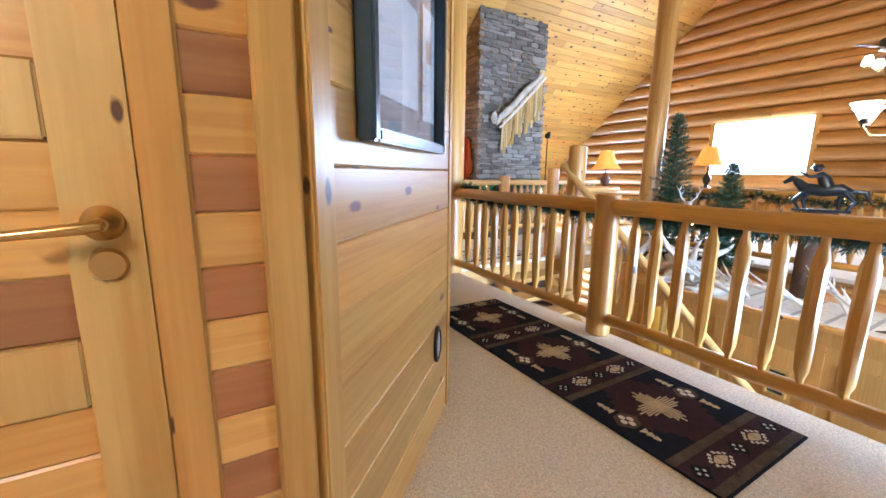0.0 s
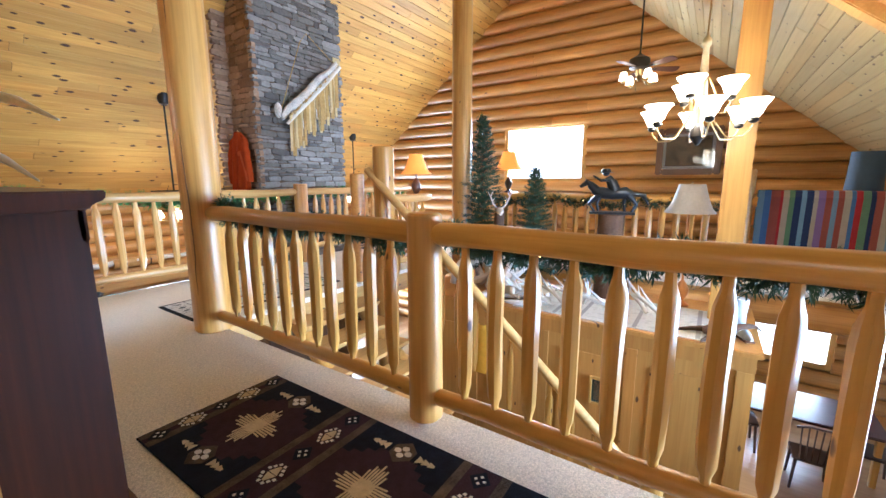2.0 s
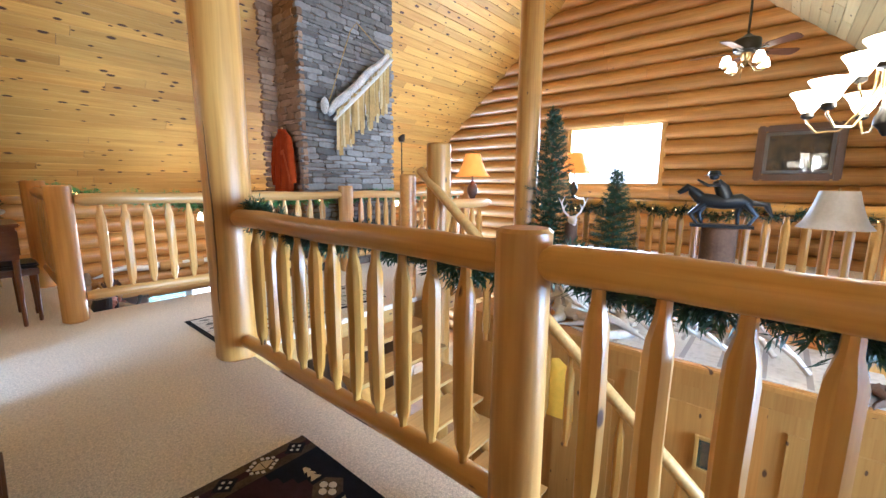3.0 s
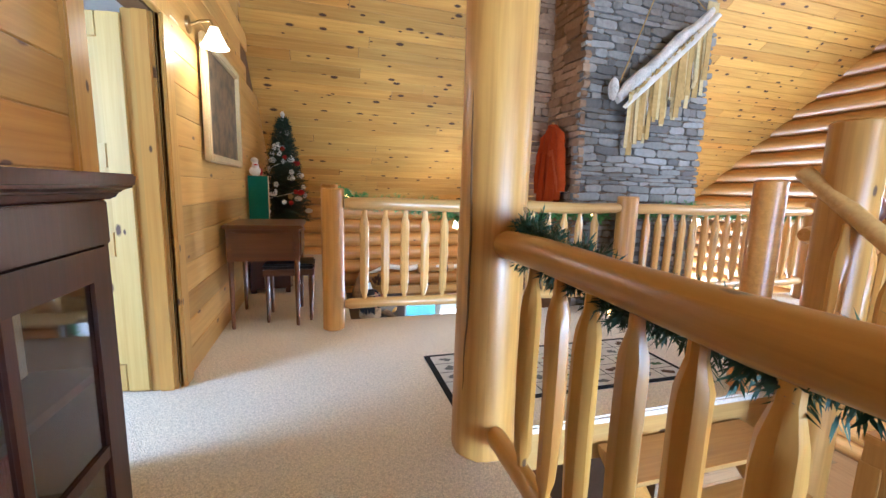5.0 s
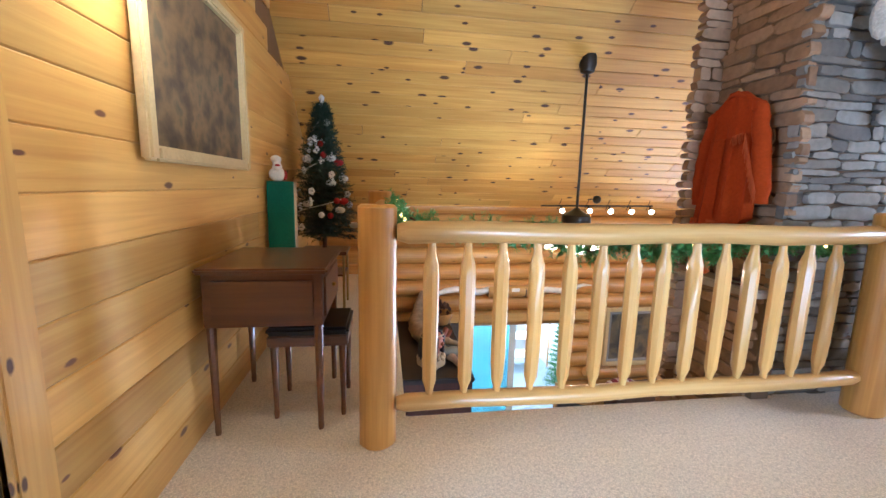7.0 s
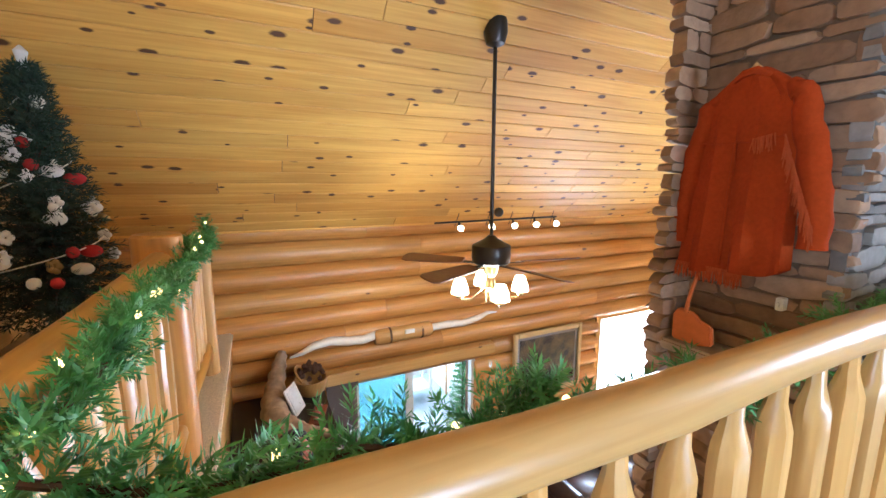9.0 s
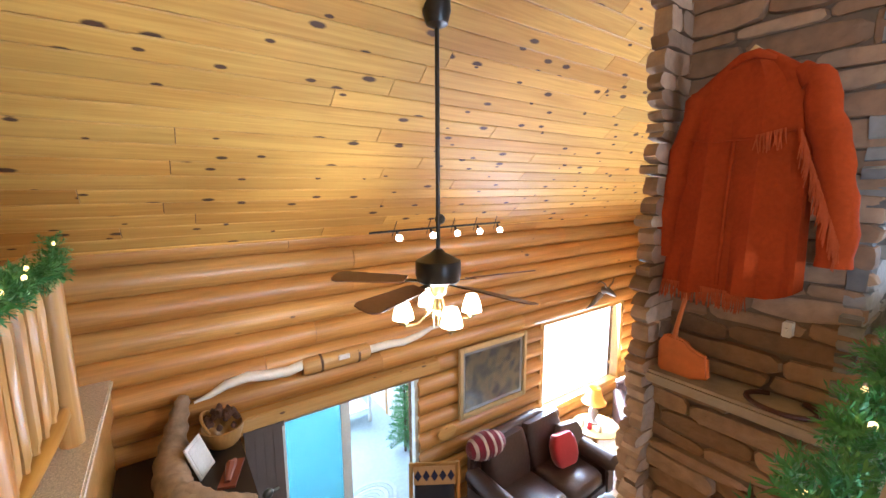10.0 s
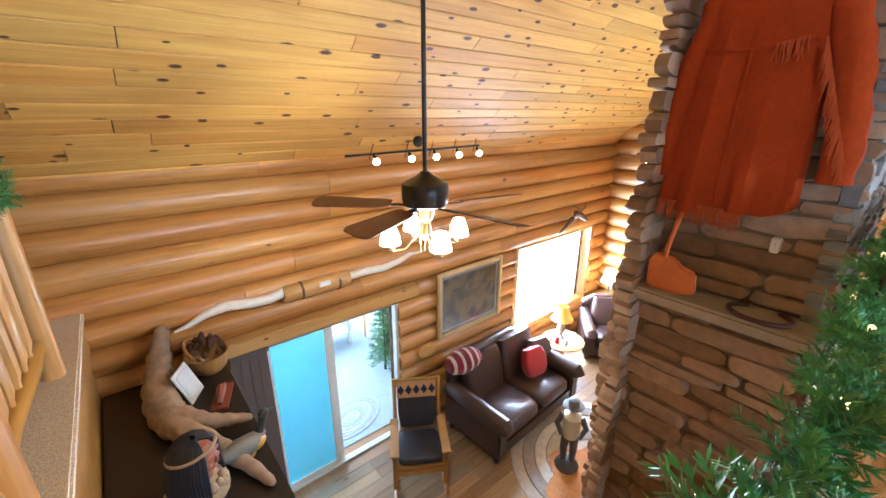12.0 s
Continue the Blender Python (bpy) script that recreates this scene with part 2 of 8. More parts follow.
co, vo, n1, n2 = n.new("ShaderNodeTexCoord"), n.new("ShaderNodeTexVoronoi"), n.new("ShaderNodeTexNoise"), n.new("ShaderNodeTexNoise")
vo.inputs["Scale"].default_value, n1.inputs["Scale"].default_value, n2.inputs["Scale"].default_value = 165.0, 70.0, 2.2
for k in (vo, n1, n2):
    l.new(co.outputs["Object"], k.inputs["Vector"])
m1, m2, m3 = n.new("ShaderNodeMapRange"), n.new("ShaderNodeMath"), n.new("ShaderNodeMapRange")
# colour darkens towards the tuft edges, as painted shade between the pile
m1.inputs[1].default_value, m1.inputs[2].default_value, m1.inputs[3].default_value, m1.inputs[4].default_value = 0.1, 0.75, 1.08, 0.74
l.new(vo.outputs["Distance"], m1.inputs[0])
m3.inputs[1].default_value, m3.inputs[2].default_value, m3.inputs[3].default_value, m3.inputs[4].default_value = 0.3, 0.7, 0.86, 1.1
l.new(n1.outputs[0], m3.inputs[0])
m2.operation = "MULTIPLY"
l.new(m1.outputs[0], m2.inputs[0]), l.new(m3.outputs[0], m2.inputs[1])
m4, m5 = n.new("ShaderNodeMapRange"), n.new("ShaderNodeMath")
m4.inputs[3].default_value, m4.inputs[4].default_value = 0.93, 1.06
l.new(n2.outputs[0], m4.inputs[0])
m5.operation = "MULTIPLY"
l.new(m2.outputs[0], m5.inputs[0]), l.new(m4.outputs[0], m5.inputs[1])
sc = n.new("ShaderNodeVectorMath")
sc.operation = "SCALE"
sc.inputs[0].default_value = (0.88, 0.79, 0.65)
l.new(m5.outputs[0], sc.inputs["Scale"]), l.new(sc.outputs[0], b.inputs["Base Color"])
bp = n.new("ShaderNodeBump")
bp.inputs["Strength"].default_value, bp.inputs["Distance"].default_value = 0.6, 0.008
l.new(m2.outputs[0], bp.inputs["Height"]), l.new(bp.outputs[0], b.inputs["Normal"])
b.inputs["Roughness"].default_value = 1.0
M_PLANKS = wood("plank_floor", (0.36, 0.22, 0.13), (0.24, 0.13, 0.07), 1, 0, 0.2, rough=0.3)
M_PLANKX = [wood("plank_" + k, a, b, 0, 0, 0.1, rough=0.35, vary=0.3, coat=0.1) for k, a, b in (("grey", (0.34, 0.235, 0.165), (0.20, 0.125, 0.08)), ("brown", (0.30, 0.185, 0.115), (0.17, 0.095, 0.058)), ("tan", (0.40, 0.28, 0.19), (0.25, 0.155, 0.095)))]
# wood colour darkened to hold the shade of grooves, gaps and the crack
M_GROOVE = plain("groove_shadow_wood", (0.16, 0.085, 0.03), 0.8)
M_DARKWOOD = wood("dark_mahogany", (0.085, 0.021, 0.013), (0.036, 0.010, 0.008), 2, 0, 0.0, rough=0.4, coat=0.08)
M_PLASTER = plain("plaster", (0.75, 0.72, 0.66), 0.9, 0, 0.1, 30, 0.05)
M_WHITE = plain("white_paint", (0.8, 0.79, 0.76), 0.45, vary=0.04)
M_OAK_DARK = plain("dark_lacing", (0.10, 0.05, 0.025), 0.7)
M_BLACK = plain("black_iron", (0.02, 0.02, 0.022), 0.4, 0.6)

# ---- plan ----
WX = 1.06                    # face of the bedroom wall, along y
NY = 10.0                    # inner face of the north log wall
GX = 9.95                    # inner face of the gable log wall
LOW = -2.87                  # ground floor
RIDGE_Y, EAVE_Z = 4.04, 0.93
RIDGE_Z = EAVE_Z + SLOPE * (NY - RIDGE_Y)
SOUTH_Y = RIDGE_Y - (NY - RIDGE_Y)
RX = 2.57                    # stair rail line
RY = 5.995                    # end rail line
CX0 = -2.2                   # west end


def roof_z(y):
    return RIDGE_Z - SLOPE * abs(y - RIDGE_Y)

# ---- large structure ----
floor = solid("floor", Shape().prism([(CX0, SOUTH_Y), (2.66, SOUTH_Y), (2.66, 4.30), (6.70, 4.30), (6.70, SOUTH_Y), (GX, SOUTH_Y), (GX, 6.24), (2.10, 6.24), (2.10, NY), (1.0, NY), (1.0, 6.24), (CX0, 6.24)], -0.05, 0.0), M_CARPET, "cream cut-pile carpet on the loft floor", "floor", "structure", bevel=0.012)
deck = Shape()
deck.box(CX0, 2.60, SOUTH_Y, 6.20, -0.30, -0.052).box(1.0, 2.04, 6.20, NY, -0.30, -0.052)
deck.box(2.60, GX, 4.36, 6.20, -0.30, -0.052).box(6.78, GX, SOUTH_Y, 4.36, -0.30, -0.052)
solid("floor_deck", deck, M_TRIMX, "pine-faced loft floor structure", "floor", "structure")
solid("floor_ground", Shape().box(CX0, GX + 0.2, SOUTH_Y - 0.1, NY + 0.2, LOW - 0.1, LOW), M_PLANKS, "brown laminate plank ground floor", "floor", "structure")


def roof_side(name, y_eave, mat, south):
    """One pitched ceiling of tongue-and-groove boards laid along the ridge."""
    rnd = random.Random(5 if south else 9)
    s = Shape()
    length = math.hypot(NY - RIDGE_Y, RIDGE_Z - EAVE_Z)
    up = Vector((0, (RIDGE_Y - y_eave) / length, (RIDGE_Z - EAVE_Z) / length))
    nor = Vector((0, -up.z, up.y)) if south else Vector((0, up.z, -up.y))
    rows, w = int(length / 0.142) + 1, 0.142
    for i in range(rows):
        x = CX0 - rnd.uniform(0, 2.0)
        while x < GX + 0.1:
            n = x + rnd.uniform(1.5, 4.2)
            a, b2 = max(x, CX0 - 0.1), min(n, GX + 0.1)
            x = n
            if b2 - a < 0.02:
                continue
            a += 0.003
            b2 -= 0.003
            lo, hi = i * w + 0.002, (i + 1) * w - 0.002
            base = Vector((0, y_eave, EAVE_Z))
            pr = [(lo, 0.0), (lo, -0.015), (lo + 0.008, -0.02), (hi - 0.008, -0.02), (hi, -0.015), (hi, 0.0)]
            rs = []
            for xx in (a, b2):
                rs.append([Vector((xx, 0, 0)) + base + up * q[0] - nor * (q[1] + 0.02) * -1 for q in pr])
            s.rings(rs)
    ob = solid(name, s, mat, "knotty pine tongue-and-groove pitched ceiling", "ceiling", "structure")
    back = Shape()
    e, r = Vector((0, y_eave, EAVE_Z)), Vector((0, RIDGE_Y, RIDGE_Z))
    e2 = e - up * 0.5
    r2 = r + up * 0.1
    back.rings([[Vector((xx, 0, 0)) + p for p in (e2 + nor * 0.03, r2 + nor * 0.03, r2 + nor * 0.25, e2 + nor * 0.25)] for xx in (CX0 - 0.3, GX + 0.3)])
    solid(name + "_deck", back, M_GROOVE, "roof deck over the pine ceiling", "ceiling", "structure")
    return ob


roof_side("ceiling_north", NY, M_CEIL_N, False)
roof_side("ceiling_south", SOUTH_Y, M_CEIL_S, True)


def log_wall(name, along, place, a0, a1, z0, top, holes, mat, out, label, dia=0.28):
    """A wall of stacked round logs, cut where openings go through. top(a): the ceiling above a."""
    wall = thing(name, label, "wall", kind="structure")
    rnd = random.Random(3)
    z, k = z0, 0
    while z < 7:
        zc = z + dia / 2
        z += dia
        spans = [(a0, a1)]
        for h0, h1, hz0, hz1 in holes:
            if hz0 < zc < hz1:
                spans = [s for q in spans for s in ((q[0], min(q[1], h0)), (max(q[0], h1), q[1])) if s[1] - s[0] > 0.05]
        if top:
            spans = [top(q, zc) for q in spans]
        for q in spans:
            if q is None or q[1] - q[0] < 0.1:
                continue
            cuts = [q[0]]
            while q[1] - cuts[-1] > 5.0:
                cuts.append(cuts[-1] + rnd.uniform(2.2, 4.2))
            cuts.append(q[1])
            for c0, c1 in zip(cuts, cuts[1:]):
                s, n, rs = Shape(), 12, []
                cnt = max(3, int((c1 - c0) / 0.8))
                for i in range(cnt + 1):
                    a = c0 + (c1 - c0 - 0.004) * i / cnt
                    r = dia * 0.53 * (1 + 0.02 * noise.noise((a * 1.3, zc * 5, 2)))
                    ring = []
                    for j in range(n):
                        t = 2 * math.pi * j / n
                        u, w = math.cos(t) * r, math.sin(t) * r
                        ring.append((a, place + out * (0.075 + 0.0) + u, zc + w) if along == "x" else (place + out * 0.075 + u, a, zc + w))
                    rs.append(ring)
                s.rings(rs)
                part("log", s, mat, wall, smooth=True)
        k += 1
    return wall


# slider opening, window: lower north wall
SL = (3.28, 4.94, LOW, -0.76)
LW = (7.18, 9.42, -2.15, -0.56)
log_wall("wall_north", "x", NY + 0.12, 1.0, GX + 0.1, LOW, lambda q, z: q if z < EAVE_Z + 0.16 else None, [SL, LW], M_LOGX, -1, "stacked varnished round-log wall", 0.25)
GW = (3.12, 4.98, 1.21, 2.45)
KW = (-1.15, 0.05, -1.95, -1.25)


def under_roof(q, z):
    if z < EAVE_Z - 0.2:
        return q
    half = (RIDGE_Z - z) / SLOPE + 0.20
    r = (max(q[0], RIDGE_Y - half), min(q[1], RIDGE_Y + half))
    return r if r[1] > r[0] else None


log_wall("wall_gable", "y", GX + 0.12, SOUTH_Y, NY + 0.1, LOW, under_roof, [GW, KW], M_LOGY, -1, "stacked varnished round-log gable wall", 0.275)
# dark skins behind the logs; their colour stands in for shade in the gaps
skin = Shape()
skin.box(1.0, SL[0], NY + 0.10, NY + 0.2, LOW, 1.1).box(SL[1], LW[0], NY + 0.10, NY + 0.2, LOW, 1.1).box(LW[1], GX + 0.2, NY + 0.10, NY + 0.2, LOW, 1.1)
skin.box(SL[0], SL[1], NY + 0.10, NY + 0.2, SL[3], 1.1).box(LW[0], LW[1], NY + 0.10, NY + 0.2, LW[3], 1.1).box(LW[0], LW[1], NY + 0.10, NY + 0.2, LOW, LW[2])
solid("wall_north_core", skin, M_GROOVE, "shade-dark wall core behind the logs", "wall", "structure")
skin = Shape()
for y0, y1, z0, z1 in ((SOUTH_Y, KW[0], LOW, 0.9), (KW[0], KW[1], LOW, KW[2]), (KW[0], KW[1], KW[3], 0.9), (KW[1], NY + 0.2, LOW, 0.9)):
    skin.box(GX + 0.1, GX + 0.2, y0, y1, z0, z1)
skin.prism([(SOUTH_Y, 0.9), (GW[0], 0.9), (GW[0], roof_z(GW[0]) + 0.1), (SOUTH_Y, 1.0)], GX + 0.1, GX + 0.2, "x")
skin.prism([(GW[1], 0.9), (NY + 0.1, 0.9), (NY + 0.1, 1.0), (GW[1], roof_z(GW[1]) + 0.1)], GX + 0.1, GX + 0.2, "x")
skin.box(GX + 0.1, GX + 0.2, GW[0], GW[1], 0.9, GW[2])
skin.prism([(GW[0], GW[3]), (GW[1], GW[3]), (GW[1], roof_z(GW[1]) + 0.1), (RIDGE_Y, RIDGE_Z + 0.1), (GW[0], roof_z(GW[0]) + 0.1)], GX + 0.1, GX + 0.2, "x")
solid("wall_gable_core", skin, M_GROOVE, "shade-dark wall core behind the logs", "wall", "structure")

# closing walls that no view reaches
DH = 2.08
DO = (4.42, 5.17)
s = Shape()
s.box(-2.3, -2.2, -2.6, NY + 0.2, LOW, 6.2)
s.box(-2.2, 1.0, NY, NY + 0.1, LOW, 1.2)
s.box(-2.3, GX, SOUTH_Y - 0.12, SOUTH_Y - 0.02, LOW, -0.6).box(-2.3, 3.0, SOUTH_Y - 0.12, SOUTH_Y - 0.02, -0.6, 1.4).box(5.6, GX, SOUTH_Y - 0.12, SOUTH_Y - 0.02, -0.6, 1.4)
solid("wall_closing", s, M_PLASTER, "plain closing walls", "wall", "structure")
# bedroom wall core, with the doorway through it
s = Shape()
s.box(0.92, 1.03, 1.74, DO[0], -0.05, 6.0).box(0.92, 1.03, DO[1], NY, -0.05, 6.0).box(0.92, 1.03, DO[0], DO[1], DH, 6.0)
s.box(1.96, 2.03, 6.14, NY, LOW, -0.31)
solid("wall_bedroom", s, M_GROOVE, "bedroom wall core behind the boards", "wall", "structure")

# ---- rails and posts ----
def baluster(h, seed, mat=None):
    rnd = random.Random(seed)
    s, rs, n = Shape(), [], 8
    prof = [(0.018, 0.0), (0.020, 0.045), (0.033, 0.088), (0.037, 0.2), (0.038, h * 0.5), (0.039, h - 0.2), (0.037, h - 0.145), (0.021, h - 0.085), (0.018, h)]
    dx, dy = rnd.uniform(-.006, .006), rnd.uniform(-.006, .006)
    for r, z in prof:
        b = math.sin(math.pi * z / h)
        rs.append([(dx * b + r * (1 + rnd.uniform(-.07, .07)) * math.cos(2 * math.pi * j / n), dy * b + r * (1 + rnd.uniform(-.07, .07)) * math.sin(2 * math.pi * j / n), z) for j in range(n)])
    s.rings(rs)
    return s.mesh("baluster", mat or M_SPIN, True)


SPINS = [baluster(0.80, i) for i in range(5)]
PALE_SPINS = [baluster(0.80, i + 5, M_SPIN_PALE) for i in range(5)]


def rail_run(name, a, b, label, mat, step=0.155, top=1.0, low=0.14, rt=0.058, rl=0.045, inset=(0.09, 0.09), group="loft railings", spins=None):
    """A log railing between two posts."""
    t = thing(name, label, "railing", group, at=(a[0], a[1], 0))
    a, b = Vector((*a, 0)), Vector((*b, 0))
    d = b - a
    u, ln = d.normalized(), d.length
    for nm, z, r, sd in (("top_rail", top, rt, 1), ("bottom_rail", low, rl, 2)):
        cnt = max(4, int(ln / 0.3))
        pts = [u * (-0.025 + (ln + 0.05) * i / cnt) + Vector((0, 0, z + 0.006 * math.sin(i * 1.7))) for i in range(cnt + 1)]
        rad = [r * (0.72 if i in (0, cnt) else 1 + 0.05 * math.sin(i * 2.3 + sd)) for i in range(cnt + 1)]
        pts.insert(1, pts[0] + u * 0.05), rad.insert(1, r)
        pts.insert(-1, pts[-1] - u * 0.05), rad.insert(-1, r)
        part(nm, Shape().tube(pts, rad, 14, 0.025, sd), mat, t, smooth=True)
    cnt = max(1, round((ln - sum(inset)) / step))
    for i in range(cnt):
        p = u * (inset[0] + (ln - sum(inset)) * (i + 0.5) / cnt)
        ob = new("baluster", (spins or SPINS)[(i * 3 + cnt) % 5])
        ob.parent = t
        ob.matrix_basis = pose(p.x, p.y, low + 0.02, 0, 0, i * 67) @ Matrix.Diagonal((1, 1, (top - low - 0.03) / 0.80, 1))
    return t


def log_post(name, x, y, r, z0, z1, label, mat=None, seed=0, category="post"):
    s, rnd = Shape(), random.Random(seed)
    n, rows = 18, max(3, int((z1 - z0) / 0.25))
    lob = [1 + rnd.uniform(-0.025, 0.025) for _ in range(n)]
    rs = []
    for i in range(rows + 1):
        z = z0 + (z1 - z0) * i / rows
        rr = r * (1 + 0.012 * math.sin(z * 3 + seed))
        rs.append([(rr * lob[j] * math.cos(2 * math.pi * j / n), rr * lob[j] * math.sin(2 * math.pi * j / n), z - z0) for j in range(n)])
    e = 0.012
    rs.insert(0, [(p[0] * (1 - e / r), p[1] * (1 - e / r), 0) for p in rs[0]])
    rs[1] = [(p[0], p[1], e) for p in rs[1]]
    rs.append([(p[0] * (1 - e / r), p[1] * (1 - e / r), z1 - z0) for p in rs[-1]])
    rs[-2] = [(p[0], p[1], z1 - z0 - e) for p in rs[-2]]
    s.rings(rs)
    ob = solid(name, s, mat or M_POST, label, category, smooth=True)
    ob.location = (x, y, z0)
    return ob


log_post("log_column", 2.60, 4.24, 0.15, 0, roof_z(4.24), "tall peeled-log column with a long drying crack", seed=1, category="column")
col = bpy.data.objects["log_column"]
rnd = random.Random(2)
pts = []
for i in range(60):
    z = 0.3 + i * 0.085
    a = math.radians(205 + 6 * math.sin(i * 0.23) + rnd.uniform(-1.5, 1.5))
    pts.append((0.1475 * math.cos(a), 0.1475 * math.sin(a), z))
part("drying_crack", Shape().tube(pts, [0.002 + 0.0045 * abs(math.sin(i * 0.17 + 0.4)) for i in range(60)], 5), M_GROOVE, col, "dark drying crack")
log_post("newel_post", 2.57, 1.95, 0.088, 0, 1.10, "squat hewn pine newel post in the stair rail", seed=2)
log_post("newel_post", 1.945, RY + 0.03, 0.092, 0, 1.20, "stout pine corner newel post on carpet", seed=3)
log_post("newel_post", 4.85, RY, 0.10, 0, 1.20, "pine newel post in front of the stone chimney", seed=4)
log_post("newel_post", 7.6, RY, 0.10, 0, 1.20, "pine newel post in the bridge railing", seed=5)
log_post("newel_post", 2.57, -1.6, 0.09, 0, 1.10, "hewn pine newel post at the rail's end", seed=6)
log_post("newel_post", 1.99, 9.0, 0.06, 0, 1.16, "slim pale pine newel post under the low eave", M_SPIN_PALE, seed=7)
log_post("newel_post", 1.935, 7.87, 0.105, 0, 1.235, "stout pine newel post half way along the side railing", M_POST, seed=17)
log_post("log_column", 6.05, 3.85, 0.14, LOW, roof_z(3.85), "tall varnished log column in the great room", seed=8, category="column")
log_post("newel_post", 4.47, 4.38, 0.085, 0, 1.33, "short brown newel post at the stair head", M_LOGX, seed=9)
log_post("newel_post", 4.62, 4.08, 0.125, LOW, 1.64, "tall round stair newel log", seed=10)
log_post("newel_post", 6.74, 0.46, 0.07, 0, 1.36, "slim pale post in the far railing", M_RAILX, seed=11)

END_TOP, END_LOW = 1.075, 0.22
rail_run("stair_railing", (2.60, 4.10), (RX, 2.03), "honey-stained log railing above the stairwell", M_RAILY, 0.166, inset=(0.18, 0.06))
rail_run("stair_railing", (RX, 1.87), (RX, -1.52), "honey-stained log railing above the stairwell", M_RAILY, 0.168, inset=(0.076, 0.122))
rail_run("end_railing", (2.06, RY), (4.73, RY), "pale peeled-log railing at the loft edge", M_RAILX, 0.1745, END_TOP, END_LOW, 0.054, inset=(0.053, 0.173), spins=PALE_SPINS)
rail_run("end_railing", (4.94, RY), (7.51, RY), "pale peeled-log railing in front of the chimney", M_RAILX, top=END_TOP, low=END_LOW, rt=0.054, spins=PALE_SPINS)
rail_run("side_railing", (1.955, 6.13), (1.955, 7.78), "peeled-log railing beside the desk strip", M_RAILY, 0.15, 1.10, 0.24, spins=PALE_SPINS)
rail_run("side_railing", (1.955, 7.96), (1.98, 8.9), "peeled-log railing beside the christmas tree", M_RAILY, 0.15, 1.10, 0.24, spins=PALE_SPINS)
rail_run("well_railing", (4.78, 4.34), (5.9, 4.34), "pale log railing beyond the stair head", M_RAILX)
rail_run("far_railing", (6.74, 4.25), (6.74, 0.5), "log railing of the far loft", M_RAILY)
rail_run("far_railing", (6.74, 0.4), (6.74, -1.6), "log railing of the far loft under a striped blanket", M_RAILY)


# ---- board cladding of the bedroom wall, the slanting wall and the hall wall ----
def board_mesh(ln, h, m=None):
    """One tongue-and-groove board, lying along x, its face towards -y."""
    pr = [(0.0, 0.0004), (-0.0115, 0.0004), (-0.016, 0.0055), (-0.016, h - 0.0055), (-0.0115, h - 0.0004), (0.0, h - 0.0004)]
    s = Shape()
    s.rings([[(x, p[0], p[1]) for p in pr] for x in (0.0, ln)])
    return s.mesh("board", m or M_BOARD)


def clad(wall, a, b, z_top, openings=(), seed=1, h=0.178, mats=()):
    """Boards from a to b along one wall. z_top: height at a distance along it."""
    a, b = Vector((*a, 0)), Vector((*b, 0))
    ln, ang = (b - a).length, math.degrees(math.atan2(b.y - a.y, b.x - a.x))
    rnd, z = random.Random(seed), 0.0
    while z < 5.6:
        spans = [(0.0, ln)]
        for o0, o1, oz in openings:
            if z < oz:
                spans = [q for s in spans for q in ((s[0], min(s[1], o0)), (max(s[0], o1), s[1])) if q[1] - q[0] > 0.02]
        for s0, s1 in spans:
            cuts = [s0]
            while s1 - cuts[-1] > 3.6:
                cuts.append(cuts[-1] + rnd.uniform(1.3, 3.2))
            cuts.append(s1)
            for c0, c1 in zip(cuts, cuts[1:]):
                if z + h > z_top((c0 + c1) / 2) + 0.5:
                    continue
                ob = new("board", board_mesh(c1 - c0 - 0.002, h, mats[round(z / h) % len(mats)] if mats else None))
                ob.parent = wall
                p = a + (b - a) * (c0 / ln)
                ob.matrix_basis = pose(p.x, p.y, z, 0, 0, ang)
        z += h


D0, D1 = Vector((0.16, 0.85)), Vector((1.03, 1.72))
M_HEART = wood("heartwood_pine", (0.36, 0.165, 0.075), (0.25, 0.10, 0.045), 0, 0, 0.6, vary=0.25)
M_LEAF = wood("door_pine", (0.58, 0.40, 0.165), (0.46, 0.28, 0.092), 2, 0, 0.45, rough=0.5, coat=0.05, vary=0.08, flat=True)
wall_b = thing("wall_bedroom_boards", "horizontal knotty pine board wall", "wall", kind="structure")
clad(wall_b, (1.046, 1.74), (1.046, NY), lambda d: roof_z(1.74 + d), [(DO[0] - 1.74, DO[1] - 1.74, DH)], 4)
s = Shape()
nd = Vector((-0.7071, 0.7071))
p = [D0 + nd * 0.012, D1 + nd * 0.012, D1 + nd * 0.13, D0 + nd * 0.13]
s.prism([tuple(q) for q in p], -0.05, 4.0)
solid("wall_slant", s, M_GROOVE, "slanting hall wall core", "wall", "structure")
wall_s = thing("wall_slant_boards", "slanting knotty pine board wall", "wall", kind="structure")
clad(wall_s, tuple(D0 + Vector((0.05, 0.05))), tuple(D1 - Vector((0.03, 0.03))), lambda d: 3.9, (), 8)
HD = (-0.93, -0.10)
s = Shape()
s.box(-2.2, HD[0], 0.872, 0.98, -0.05, 4.0).box(HD[1], 0.15, 0.872, 0.98, -0.05, 4.0).box(HD[0], HD[1], 0.872, 0.98, DH, 4.0)
solid("wall_hall", s, M_GROOVE, "hall wall core with a doorway", "wall", "structure")
wall_h = thing("wall_hall_boards", "horizontal knotty pine boards beside the hall door", "wall", kind="structure")
clad(wall_h, (-2.2, 0.87), (0.13, 0.87), lambda d: 3.9, [(HD[0] + 2.2 - 0.02, HD[1] + 2.2 + 0.0, DH)], 12, h=0.105, mats=(M_BOARD, M_HEART))


